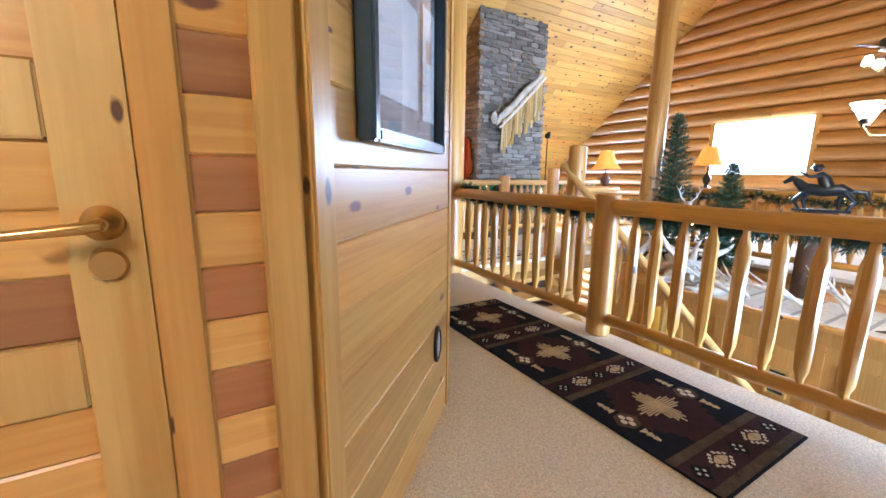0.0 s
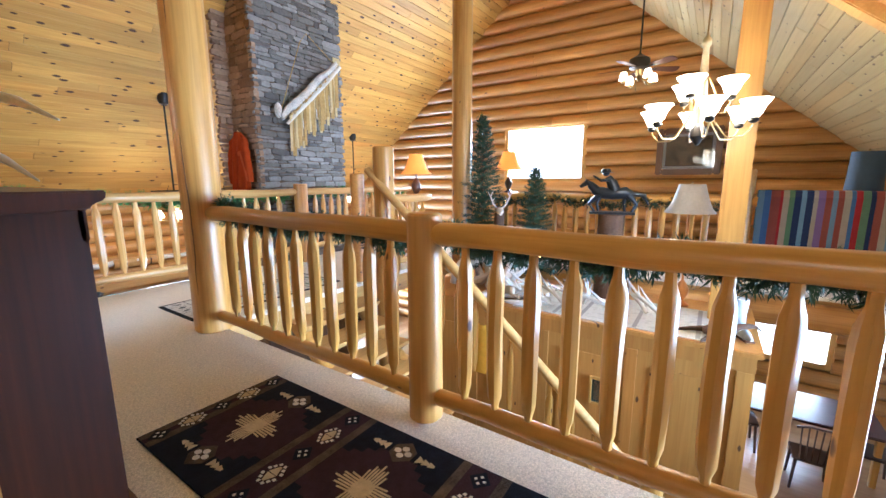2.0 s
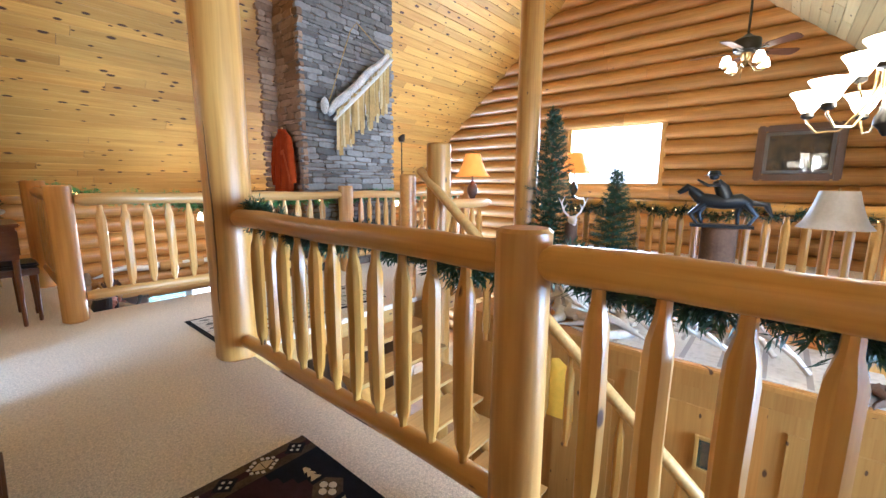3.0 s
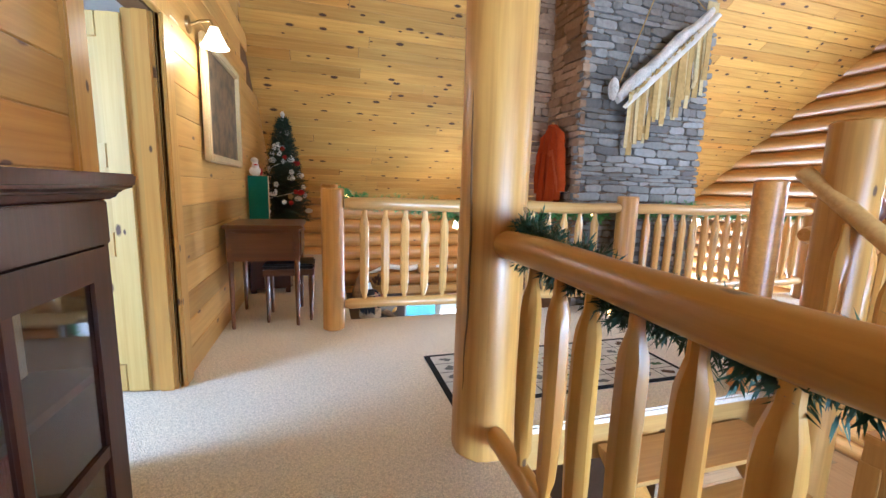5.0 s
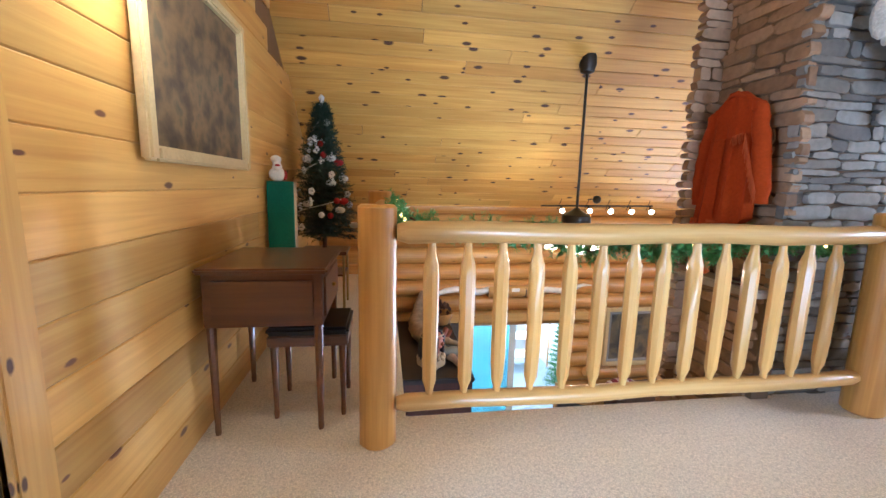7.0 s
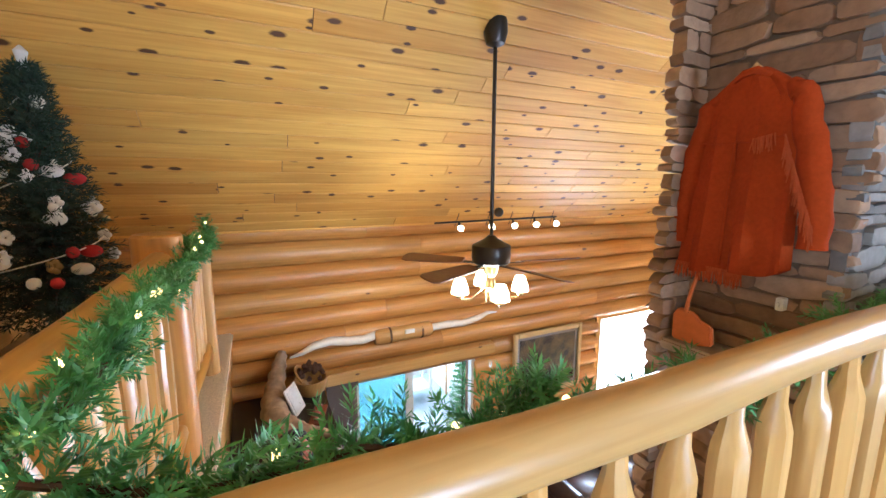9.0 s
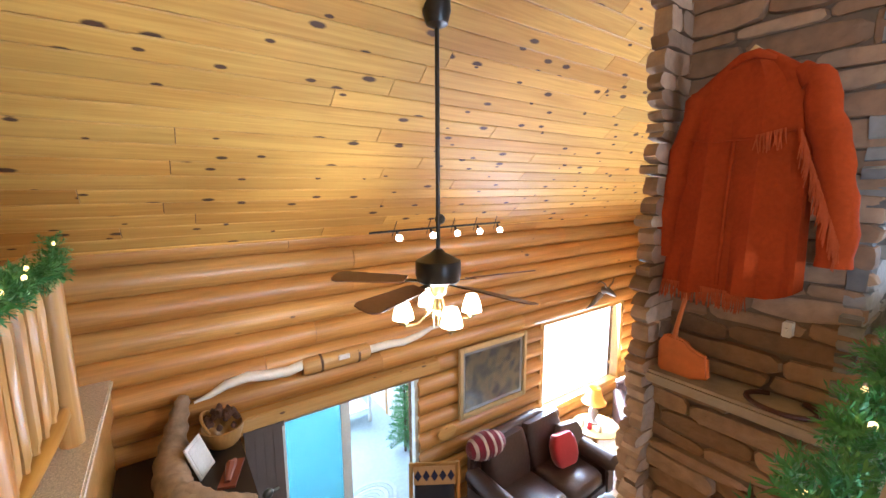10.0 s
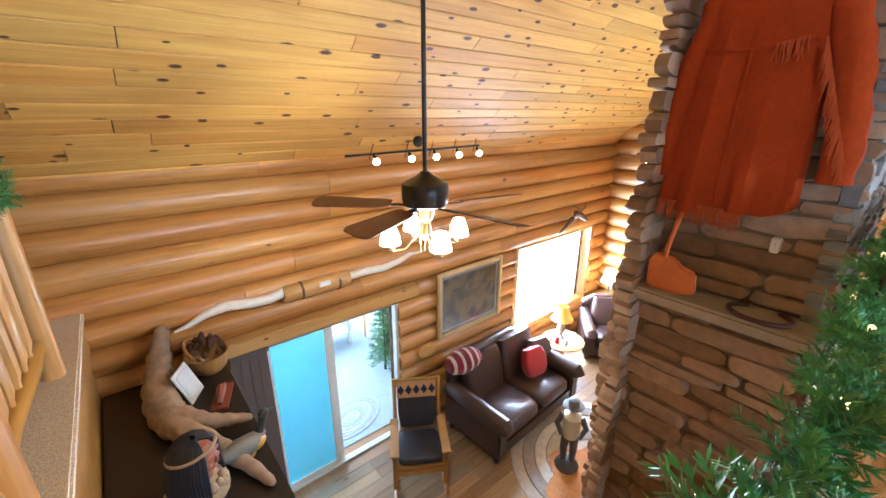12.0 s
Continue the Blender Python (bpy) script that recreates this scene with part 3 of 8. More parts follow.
def trim(name, x0, x1, y0, y1, z0, z1, mat=None, label="pine casing trim"):
    return solid(name, Shape().box(x0, x1, y0, y1, z0, z1), mat or M_TRIM, label, "trim", "structure", bevel=0.006)


# corner boards of the slanting wall
for c, w in ((D0, 0.085), (D1, 0.05)):
    ob = trim("trim_corner", -w / 2, w / 2, -0.022, 0.03, 0, 3.6)
    q = c + (Vector((0.045, 0.045)) if c is D0 else Vector((-0.02, -0.02)))
    ob.matrix_basis = pose(q.x, q.y, 0, 0, 0, 45)
trim("trim_corner_return", 0.085, 0.165, 0.835, 0.875, 0, 3.6)
trim("trim_wall_end", 1.02, 1.068, 1.735, 1.80, 0, 3.6)
# casing round the bedroom doorway
trim("trim_casing", WX - 0.018, WX + 0.022, DO[0] - 0.12, DO[0], 0, DH + 0.1)
trim("trim_casing", WX - 0.018, WX + 0.022, DO[1], DO[1] + 0.12, 0, DH + 0.1)
trim("trim_head", WX - 0.018, WX + 0.024, DO[0] - 0.12, DO[1] + 0.12, DH, DH + 0.11)
trim("trim_jamb", 0.90, WX - 0.019, DO[0], DO[0] + 0.02, 0, DH)
trim("trim_jamb", 0.90, WX - 0.019, DO[1] - 0.02, DO[1], 0, DH)
trim("trim_stop", 0.95, WX - 0.03, DO[1] - 0.035, DO[1] - 0.02, 0, DH)
trim("trim_hall_casing", HD[1], HD[1] + 0.075, 0.845, 0.872, 0, DH + 0.08)
trim("trim_hall_casing", HD[0] - 0.075, HD[0], 0.845, 0.872, 0, DH + 0.08)


M_BRASS = plain("brass", (0.62, 0.42, 0.16), 0.28, 1.0, vary=0.06)
M_PATINA = plain("aged_hinge_brass", (0.30, 0.34, 0.24), 0.45, 0.8)


def panel_door(name, w, h, label, at, turn, handle=True, hinge=False, level=False):
    """A three-panel pine door, its hinge edge at the origin, leaf along +x."""
    d = thing(name, label, "door", kind="structure", at=at, turn=turn)
    st, th = 0.115, 0.04
    for nm, x0, x1 in (("stile", 0, st), ("stile", w - st, w)):
        part(nm, Shape().box(x0, x1, -th / 2, th / 2, 0.012, h), M_LEAF, d, bevel=0.004)
    rails = [(0.012, 0.17), (0.80, 0.93), (1.28, 1.40), (h - 0.12, h)]
    for z0, z1 in rails:
        part("rail", Shape().box(st + 0.001, w - st - 0.001, -th / 2, th / 2, z0, z1), M_LEAF, d, bevel=0.004)
    for (a0, a1), (b0, b1) in zip(rails, rails[1:]):
        n = max(2, round((b0 - a1) / 0.10)) if level else 3
        for i in range(n):
            if level:
                z0, dz = a1 + (b0 - a1) * i / n, (b0 - a1) / n
                ob = new("panel_plank", board_mesh(w - 2 * st, dz, (M_BOARD, M_HEART)[(i * 7 + n) % 3 == 0]))
                ob.parent = d
                ob.matrix_basis = pose(st, 0.008, z0)
                continue
            x0 = st + (w - 2 * st) * i / n
            part("panel_plank", Shape().box(x0 + 0.001, st + (w - 2 * st) * (i + 1) / n - 0.001, -0.008, 0.008, a1, b0), M_LEAF, d, bevel=0.003)
    if hinge:
        for z in (0.26, 1.05, h - 0.2):
            part("hinge", Shape().box(-0.004, 0.035, -th / 2 - 0.004, -th / 2 - 0.0005, z, z + 0.10).tube([(-0.006, -th / 2 - 0.004, z), (-0.006, -th / 2 - 0.004, z + 0.10)], 0.008, 8), M_PATINA, d, "tarnished brass hinge")
    if handle:
        hx = w - 0.06
        for sd in (-1, 1):
            y = sd * th / 2
            part("handle_rose", Shape().tube([(hx, y, 1.14), (hx, y + sd * 0.012, 1.14), (hx, y + sd * 0.035, 1.14)], [0.032, 0.03, 0.013], 16), M_BRASS, d, "brass rose", True)
            part("lever", Shape().tube([(hx, y + sd * 0.03, 1.14), (hx, y + sd * 0.05, 1.14), (hx - 0.03, y + sd * 0.055, 1.137), (hx - 0.12, y + sd * 0.05, 1.13)], [0.011, 0.011, 0.010, 0.008], 10), M_BRASS, d, "brass lever handle", True)
            part("keyhole_plate", Shape().tube([(hx, y, 1.065), (hx, y + sd * 0.01, 1.065)], [0.03, 0.026], 16), M_BRASS, d, "round brass lock", True)
    return d


panel_door("door_1", 0.74, 2.05, "open pale knotty pine bedroom door", (0.905, 5.155, 0), 170, True, True)
panel_door("door_2", 0.82, 2.05, "closed pine hall door with a brass lever", (HD[0] + 0.005, 0.92, 0), 0, level=True)

# ---- framed pictures ----
M_GLASS = bpy.data.materials.new("glass")
M_GLASS.use_nodes = True
g = M_GLASS.node_tree.nodes["Principled BSDF"]
g.inputs["Transmission Weight"].default_value, g.inputs["Roughness"].default_value, g.inputs["IOR"].default_value = 1.0, 0.02, 1.45


def picture_face(name, colours, scale=6.0, rough=0.25):
    """A muted painted or printed surface: soft patches in a few colours."""
    m, t, n, l, b = nodes_of(name)
    co, no, ramp = n.new("ShaderNodeTexCoord"), n.new("ShaderNodeTexNoise"), n.new("ShaderNodeValToRGB")
    no.inputs["Scale"].default_value, no.inputs["Detail"].default_value = scale, 7
    l.new(co.outputs["Object"], no.inputs["Vector"]), l.new(no.outputs[0], ramp.inputs[0])
    ramp.color_ramp.elements[0].position, ramp.color_ramp.elements[1].position = 0.35, 0.68
    ramp.color_ramp.elements[0].color, ramp.color_ramp.elements[1].color = (*colours[0], 1), (*colours[-1], 1)
    for i, c in enumerate(colours[1:-1]):
        e = ramp.color_ramp.elements.new(0.35 + 0.33 * (i + 1) / (len(colours) - 1))
        e.color = (*c, 1)
    l.new(ramp.outputs[0], b.inputs["Base Color"])
    b.inputs["Roughness"].default_value = rough
    return m


M_GOLD = plain("worn_gilt", (0.56, 0.43, 0.21), 0.45, 0.15, 0.2, 60)
M_FRAMEDARK = plain("dark_frame", (0.05, 0.035, 0.03), 0.3)
M_FRAMEBLUE = plain("blue_black_frame", (0.035, 0.06, 0.085), 0.25)
M_FRAMEBROWN = plain("walnut_frame", (0.12, 0.06, 0.03), 0.35)
M_MAT = plain("grey_mount", (0.33, 0.31, 0.30), 0.8, vary=0.05)
M_PAPER = plain("paper", (0.72, 0.70, 0.66), 0.8, vary=0.05)


def framed(name, w, h, label, at, turn, frame_m, face_m, fw=0.05, deep=0.035, mount=0.0, mount_m=None, sheets=(), glazed=True):
    """A framed picture facing local -y, its middle at the origin."""
    t = thing(name, label, "picture", at=at, turn=turn)
    for nm, x0, x1, z0, z1 in (("frame_side", -w / 2, -w / 2 + fw, -h / 2, h / 2), ("frame_side", w / 2 - fw, w / 2, -h / 2, h / 2), ("frame_rail", -w / 2 + fw, w / 2 - fw, -h / 2, -h / 2 + fw), ("frame_rail", -w / 2 + fw, w / 2 - fw, h / 2 - fw, h / 2)):
        part(nm, Shape().box(x0, x1, -deep, 0, z0, z1), frame_m, t, bevel=fw * 0.18)
    iw, ih = w / 2 - fw, h / 2 - fw
    if mount:
        part("mount", Shape().box(-iw, iw, -0.012, -0.004, -ih, ih), mount_m, t)
    part("image", Shape().box(-iw + mount, iw - mount, -0.0165 if mount else -0.012, -0.004, -ih + mount, ih - mount), face_m, t)
    for x0, x1, z0, z1, m in sheets:
        part("sheet", Shape().box(x0, x1, -0.02, -0.017, z0, z1), m, t)
    if glazed:
        gl = part("glazing", Shape().box(-iw, iw, -0.026, -0.0235, -ih, ih), M_GLASS, t)
        gl.visible_shadow = False
    return t


M_OLDPAINT = picture_face("brown_oil_painting", ((0.035, 0.025, 0.018), (0.09, 0.06, 0.03), (0.16, 0.10, 0.045), (0.07, 0.06, 0.035)), 7, 0.5)
M_LANDS = picture_face("landscape_print", ((0.025, 0.025, 0.024), (0.085, 0.072, 0.055), (0.20, 0.15, 0.075), (0.05, 0.052, 0.06)), 4.5)
M_RUST = plain("rust_ink", (0.45, 0.16, 0.07), 0.8)
framed("framed_painting", 1.12, 0.86, "brown oil painting in a worn gilt frame", (WX + 0.022, 6.36, 1.79), 90, M_GOLD, M_OLDPAINT, 0.06, 0.045, 0.0, glazed=False)
q = D0 + (D1 - D0) * 0.46 + Vector((0.7071, -0.7071)) * 0.016
framed("framed_print", 0.69, 0.78, "matted prints behind glass in a blue-black frame", (q.x, q.y, 1.70), 45, M_FRAMEBLUE, M_MAT, 0.035, 0.055, 0.0, None,
       ((-0.24, 0.08, -0.26, 0.05, M_PAPER), (0.14, 0.28, -0.28, 0.1, M_PAPER), (-0.1, 0.0, 0.12, 0.26, M_PAPER), (0.18, 0.24, -0.08, 0.0, M_RUST)))
framed("framed_painting", 1.26, 1.0, "landscape print in a gilt frame on the log wall", (6.15, NY - 0.09, -1.08), 0, M_GOLD, M_LANDS, 0.07, 0.05, 0.05, M_MAT)
framed("framed_painting", 1.05, 0.86, "dark print in a carved walnut frame", (GX - 0.10, 1.24, 1.76), -90, M_FRAMEBROWN, M_OLDPAINT, 0.11, 0.05, 0.05, M_MAT)
# ---- small wall plaque ----
q = D0 + (D1 - D0) * 0.80 + Vector((0.7071, -0.7071)) * 0.017
t = thing("wall_plaque", "small dark oval plaque with a pale rim", "plaque", at=(q.x, q.y, 0.44), turn=45)
part("rim", Shape().lathe([(0.062, 0), (0.062, 0.012), (0.05, 0.016), (0.05, 0)], 20, tf=pose(0, 0, 0, 90) @ Matrix.Diagonal((0.75, 1.45, 1, 1))), M_BLACK, t, smooth=True)
part("face", Shape().lathe([(0.049, 0.002), (0.045, 0.011)], 20, tf=pose(0, 0, 0, 90) @ Matrix.Diagonal((0.75, 1.45, 1, 1))), M_MAT, t, smooth=True)

# ---- bookcase ----
M_BOOKS = [plain("book_" + k, c, 0.6) for k, c in (("blue", (0.04, 0.10, 0.22)), ("red", (0.30, 0.03, 0.03)), ("cream", (0.62, 0.56, 0.42)), ("green", (0.05, 0.16, 0.12)), ("teal", (0.10, 0.30, 0.33)), ("tan", (0.36, 0.24, 0.12)), ("white", (0.7, 0.7, 0.68)))]


def bookcase():
    t = thing("bookcase", "dark mahogany bookcase with glazed doors and bun feet", "bookcase", at=(1.075, 2.42, 0))
    d, w, h = 0.33, 1.28, 1.17
    part("side", Shape().box(0, d, 0, 0.025, 0.09, h), M_DARKWOOD, t, bevel=0.004)
    part("side", Shape().box(0, d, w - 0.025, w, 0.09, h), M_DARKWOOD, t, bevel=0.004)
    part("back", Shape().box(0, 0.012, 0.025, w - 0.025, 0.1, h), M_DARKWOOD, t)
    part("plinth", Shape().box(0, d + 0.02, -0.02, w + 0.02, 0.06, 0.13), M_DARKWOOD, t, bevel=0.012)
    part("crown", Shape().prism([(0.0, h), (d, h), (d + 0.015, h + 0.02), (d + 0.045, h + 0.03), (d + 0.05, h + 0.06), (0, h + 0.06)], -0.045, w + 0.045, "y"), M_DARKWOOD, t, bevel=0.005)
    part("frieze", Shape().box(d - 0.02, d + 0.004, 0.0, w, h - 0.10, h - 0.001), M_DARKWOOD, t, bevel=0.003)
    for z in (0.14, 0.45, 0.76):
        part("shelf", Shape().box(0.013, d - 0.03, 0.026, w - 0.026, z, z + 0.02), M_DARKWOOD, t)
    for y in (0.05, w - 0.05):
        for x in (0.05, d - 0.03):
            part("foot", Shape().lathe([(0.02, 0), (0.034, 0.015), (0.036, 0.035), (0.022, 0.06)], 12, (x, y, 0)), M_DARKWOOD, t, smooth=True)
    for y0 in (0.02, w / 2 + 0.005):
        y1 = y0 + w / 2 - 0.025
        door = part("door", Shape().box(d - 0.018, d + 0.002, y0, y0 + 0.06, 0.14, h - 0.105), M_DARKWOOD, t)
        part("stile", Shape().box(d - 0.018, d + 0.002, y1 - 0.06, y1, 0.14, h - 0.105), M_DARKWOOD, door)
        part("rail", Shape().box(d - 0.018, d + 0.002, y0 + 0.06, y1 - 0.06, 0.14, 0.21), M_DARKWOOD, door)
        part("rail", Shape().box(d - 0.018, d + 0.002, y0 + 0.06, y1 - 0.06, h - 0.175, h - 0.105), M_DARKWOOD, door)
        part("muntin", Shape().box(d - 0.016, d, (y0 + y1) / 2 - 0.012, (y0 + y1) / 2 + 0.012, 0.21, h - 0.175), M_DARKWOOD, door)
        part("muntin", Shape().box(d - 0.0155, d - 0.0005, y0 + 0.06, y1 - 0.06, 0.58, 0.61), M_DARKWOOD, door)
        gl = part("pane", Shape().box(d - 0.010, d - 0.007, y0 + 0.06, y1 - 0.06, 0.21, h - 0.175), M_GLASS, door)
        gl.visible_shadow = False
        hy = y1 - 0.03 if y0 < 0.1 else y0 + 0.03
        part("pull", Shape().tube([(d + 0.002, hy, 0.66), (d + 0.022, hy, 0.68), (d + 0.022, hy, 0.74), (d + 0.002, hy, 0.76)], 0.006, 8), M_BLACK, door, "black iron pull", True)
    return t


bookcase()
rnd = random.Random(21)
for z in (0.1605, 0.4705, 0.7805):
    y = 2.465
    while y < 3.62:
        w, h, dd = rnd.uniform(0.018, 0.05), rnd.uniform(0.17, 0.25), rnd.uniform(0.13, 0.19)
        sp = solid("book", Shape().box(0, dd, 0, w, 0, h), rnd.choice(M_BOOKS), "upright book on a bookcase shelf", "book", group="books in the bookcase", bevel=0.003)
        sp.location = (1.09, y, z)
        y += w + 0.0015 + (0.06 if rnd.random() < 0.06 else 0)
# antler rack on the bookcase top
M_ANTLER = plain("weathered_antler", (0.62, 0.58, 0.53), 0.55, 0, 0.4, 25, 0.2)


def antler(name, label, at, turn, scale=1.0, seed=0, tilt=0):
    rnd = random.Random(seed)
    s = Shape()
    beam = [(0, 0, 0), (0.08, 0.02, 0.10), (0.22, 0.03, 0.19), (0.38, 0.0, 0.22), (0.54, -0.03, 0.30)]
    s.tube(beam, [0.022, 0.021, 0.019, 0.016, 0.004], 9, 0.06, seed)
    for i, (k, ln) in enumerate(((1, 0.20), (2, 0.24), (3, 0.20))):
        b = Vector(beam[k])
        d = Vector((0.45 + rnd.uniform(-.1, .1), rnd.uniform(-.5, .5), 0.8)).normalized()
        s.tube([b, b + d * ln * 0.5 + Vector((0.02, 0, -0.01)), b + d * ln + Vector((0.06, 0, 0.02))], [0.014, 0.011, 0.002], 8, 0.05, seed + i)
    ob = solid(name, s, M_ANTLER, label, "antler", smooth=True)
    ob.matrix_basis = pose(*at, 0, tilt, turn) @ Matrix.Diagonal((scale, scale, scale, 1))
    return ob


s = Shape()
s.tube([(1.10, 3.10, 1.26), (1.16, 3.05, 1.40), (1.20, 2.98, 1.58), (1.27, 2.96, 1.72), (1.35, 2.90, 1.84)], [0.03, 0.03, 0.028, 0.026, 0.022], 10, 0.06, 1)
s.tube([(1.19, 3.0, 1.55), (1.27, 2.80, 1.55), (1.33, 2.62, 1.51), (1.38, 2.42, 1.44)], [0.024, 0.021, 0.016, 0.003], 9, 0.05, 2)
s.tube([(1.16, 3.04, 1.42), (1.24, 2.90, 1.39), (1.31, 2.78, 1.33), (1.36, 2.66, 1.26)], [0.022, 0.019, 0.014, 0.003], 9, 0.05, 3)
s.lathe([(0.06, 1.222), (0.055, 1.25), (0.035, 1.28)], 12, (1.12, 3.12, 0))
solid("elk_antler", s, M_ANTLER, "bleached elk antler standing on the bookcase top", "antler", smooth=True)

# ---- runner rug ----
M_NAVY = plain("rug_navy", (0.010, 0.012, 0.020), 1.0, 0, 0.6, 200, 0.35)
M_PLUM = plain("rug_plum", (0.040, 0.020, 0.026), 1.0, 0, 0.6, 200, 0.3)
M_BAND = plain("rug_band_brown", (0.085, 0.060, 0.042), 1.0, 0, 0.6, 120, 0.6)
M_TAN = plain("rug_tan", (0.56, 0.43, 0.24), 0.95, 0, 0.6, 260, 0.2)
M_CREAM = plain("rug_cream", (0.66, 0.60, 0.48), 0.95, 0, 0.6, 260, 0.15)


def runner():
    x0, x1, y0, y1 = 1.61, 2.385, 0.58, 3.02
    t = thing("runner_rug", "navy and plum southwestern runner with tan starbursts", "rug", at=((x0 + x1) / 2, y0, 0))
    w, ln, z = (x1 - x0) / 2, y1 - y0, 0.010
    part("field", Shape().box(-w, w, 0, ln, 0, z), M_NAVY, t, bevel=0.004)

    def flat(nm, pts, m, lift):
        n = Shape()
        n.prism(pts, z - 0.002, z + lift)
        return part(nm, n, m, t)

    bands, star_at = [], []
    pitch, bw = 0.765, 0.235
    for k in range(4):
        bands.append(0.012 + k * (pitch) - 0.0)
    for b0 in bands:
        b1 = min(b0 + bw, ln - 0.006)
        if b1 - b0 < 0.05:
            continue
        flat("band", [(-w + 0.006, b0), (w - 0.006, b0), (w - 0.006, b1), (-w + 0.006, b1)], M_BAND, 0.0010)
        flat("band_field", [(-w + 0.006, b0 + 0.045), (w - 0.006, b0 + 0.045), (w - 0.006, b1 - 0.045), (-w + 0.006, b1 - 0.045)], M_PLUM, 0.0016)
        cy = (b0 + b1) / 2
        for i in range(5):
            cx = (i - 2) * 0.155
            if i % 2:
                s = Shape()
                for sx in (-1, 1):
                    for sy in (-1, 1):
                        for j in range(3):
                            a = cx + sx * (0.012 + 0.019 * j)
                            s.prism([(a, cy + sy * (0.052 - 0.014 * j)), (a + sx * 0.014, cy + sy * (0.046 - 0.014 * j)), (a + sx * 0.010, cy + sy * (0.030 - 0.012 * j)), (a - sx * 0.003, cy + sy * (0.036 - 0.014 * j))], z - 0.002, z + 0.0026)
                part("leaf_motif", s, M_CREAM, t)
                s = Shape()
                for sx in (-1, 1):
                    s.prism([(cx + sx * 0.002, cy - 0.028), (cx + sx * 0.045, cy - 0.006), (cx + sx * 0.045, cy + 0.006), (cx + sx * 0.002, cy + 0.028)], z - 0.002, z + 0.0022)
                part("arrow_motif", s, M_TAN, t)
            else:
                flat("diamond", [(cx - 0.055, cy), (cx, cy - 0.05), (cx + 0.055, cy), (cx, cy + 0.05)], M_NAVY, 0.0021)
                s = Shape()
                for sx, sy in ((1, 0), (-1, 0), (0, 1), (0, -1)):
                    c = Vector((cx + sx * 0.02, cy + sy * 0.02))
                    s.prism([(c.x - 0.009, c.y), (c.x, c.y - 0.009), (c.x + 0.009, c.y), (c.x, c.y + 0.009)], z - 0.002, z + 0.0027)
                part("diamond_motif", s, M_CREAM, t)
    for k in range(3):
        a0, a1 = bands[k] + bw, bands[k + 1]
        cy = (a0 + a1) / 2
        hgt = (a1 - a0) / 2 - 0.004
        # stepped plum ground behind the star
        steps = [(0.13, 1.0), (0.16, 0.8), (0.20, 0.6), (0.235, 0.42), (0.27, 0.22)]
        pts = []
        for (wd, f), (wn_, fn) in zip(steps, steps[1:] + [(0.30, 0.0)]):
            pts += [(wd, f * hgt), (wd, fn * hgt + 0.004)]
        right = pts
        loop = [(x, cy - y) for x, y in right] + [(x, cy + y) for x, y in reversed(right)] + [(-x, cy + y) for x, y in right] + [(-x, cy - y) for x, y in reversed(right)]
        flat("ground", loop, M_PLUM, 0.0012)
        for i in range(4):
            for j in range(-3, 4):
                s = Shape()
                ln2 = 0.155 - 0.012 * abs(j) - 0.02 * (abs(j) % 2)
                u = Vector((math.cos(math.pi / 2 * i), math.sin(math.pi / 2 * i)))
                v = Vector((-u.y, u.x)) * (j * 0.0125)
                side = Vector((-u.y, u.x)) * 0.0046
                c0, c1 = u * 0.02 + v, u * ln2 + v * 1.25
                s.prism([(q.x, q.y + cy) for q in (c0 - side, c1 - side, c1 + side, c0 + side)], z - 0.002, z + 0.0026)
                part("ray", s, M_TAN, t)
        s = Shape()
        s.prism([(0.052 * math.cos(a), cy + 0.052 * math.sin(a)) for a in (2 * math.pi * i / 8 for i in range(8))], z - 0.002, z + 0.0028)
        part("boss", s, M_TAN, t)
        for sx in (-1, 1):
            cx = sx * 0.265
            flat("lozenge", [(cx - 0.075, cy), (cx - 0.03, cy - 0.06), (cx + 0.03, cy - 0.06), (cx + 0.075, cy), (cx + 0.03, cy + 0.06), (cx - 0.03, cy + 0.06)], M_BAND, 0.0016)
            s = Shape()
            for dx, dy in ((0.024, 0.0), (-0.024, 0.0), (0, 0.03), (0, -0.03)):
                s.prism([(cx + dx + 0.016 * math.cos(a), cy + dy + 0.019 * math.sin(a)) for a in (2 * math.pi * i / 8 for i in range(8))], z - 0.002, z + 0.0027)
            part("flower", s, M_CREAM, t)
            for sy in (-1, 1):
                s = Shape()
                for j in range(3):
                    b = cy + sy * (0.085 + 0.032 * j)
                    s.prism([(cx - 0.024 + 0.004 * j, b), (cx + 0.024 - 0.004 * j, b), (cx + 0.006, b + sy * 0.03), (cx - 0.006, b + sy * 0.03)], z - 0.002, z + 0.0026)
                part("arrow", s, M_TAN, t)
    return t


runner()


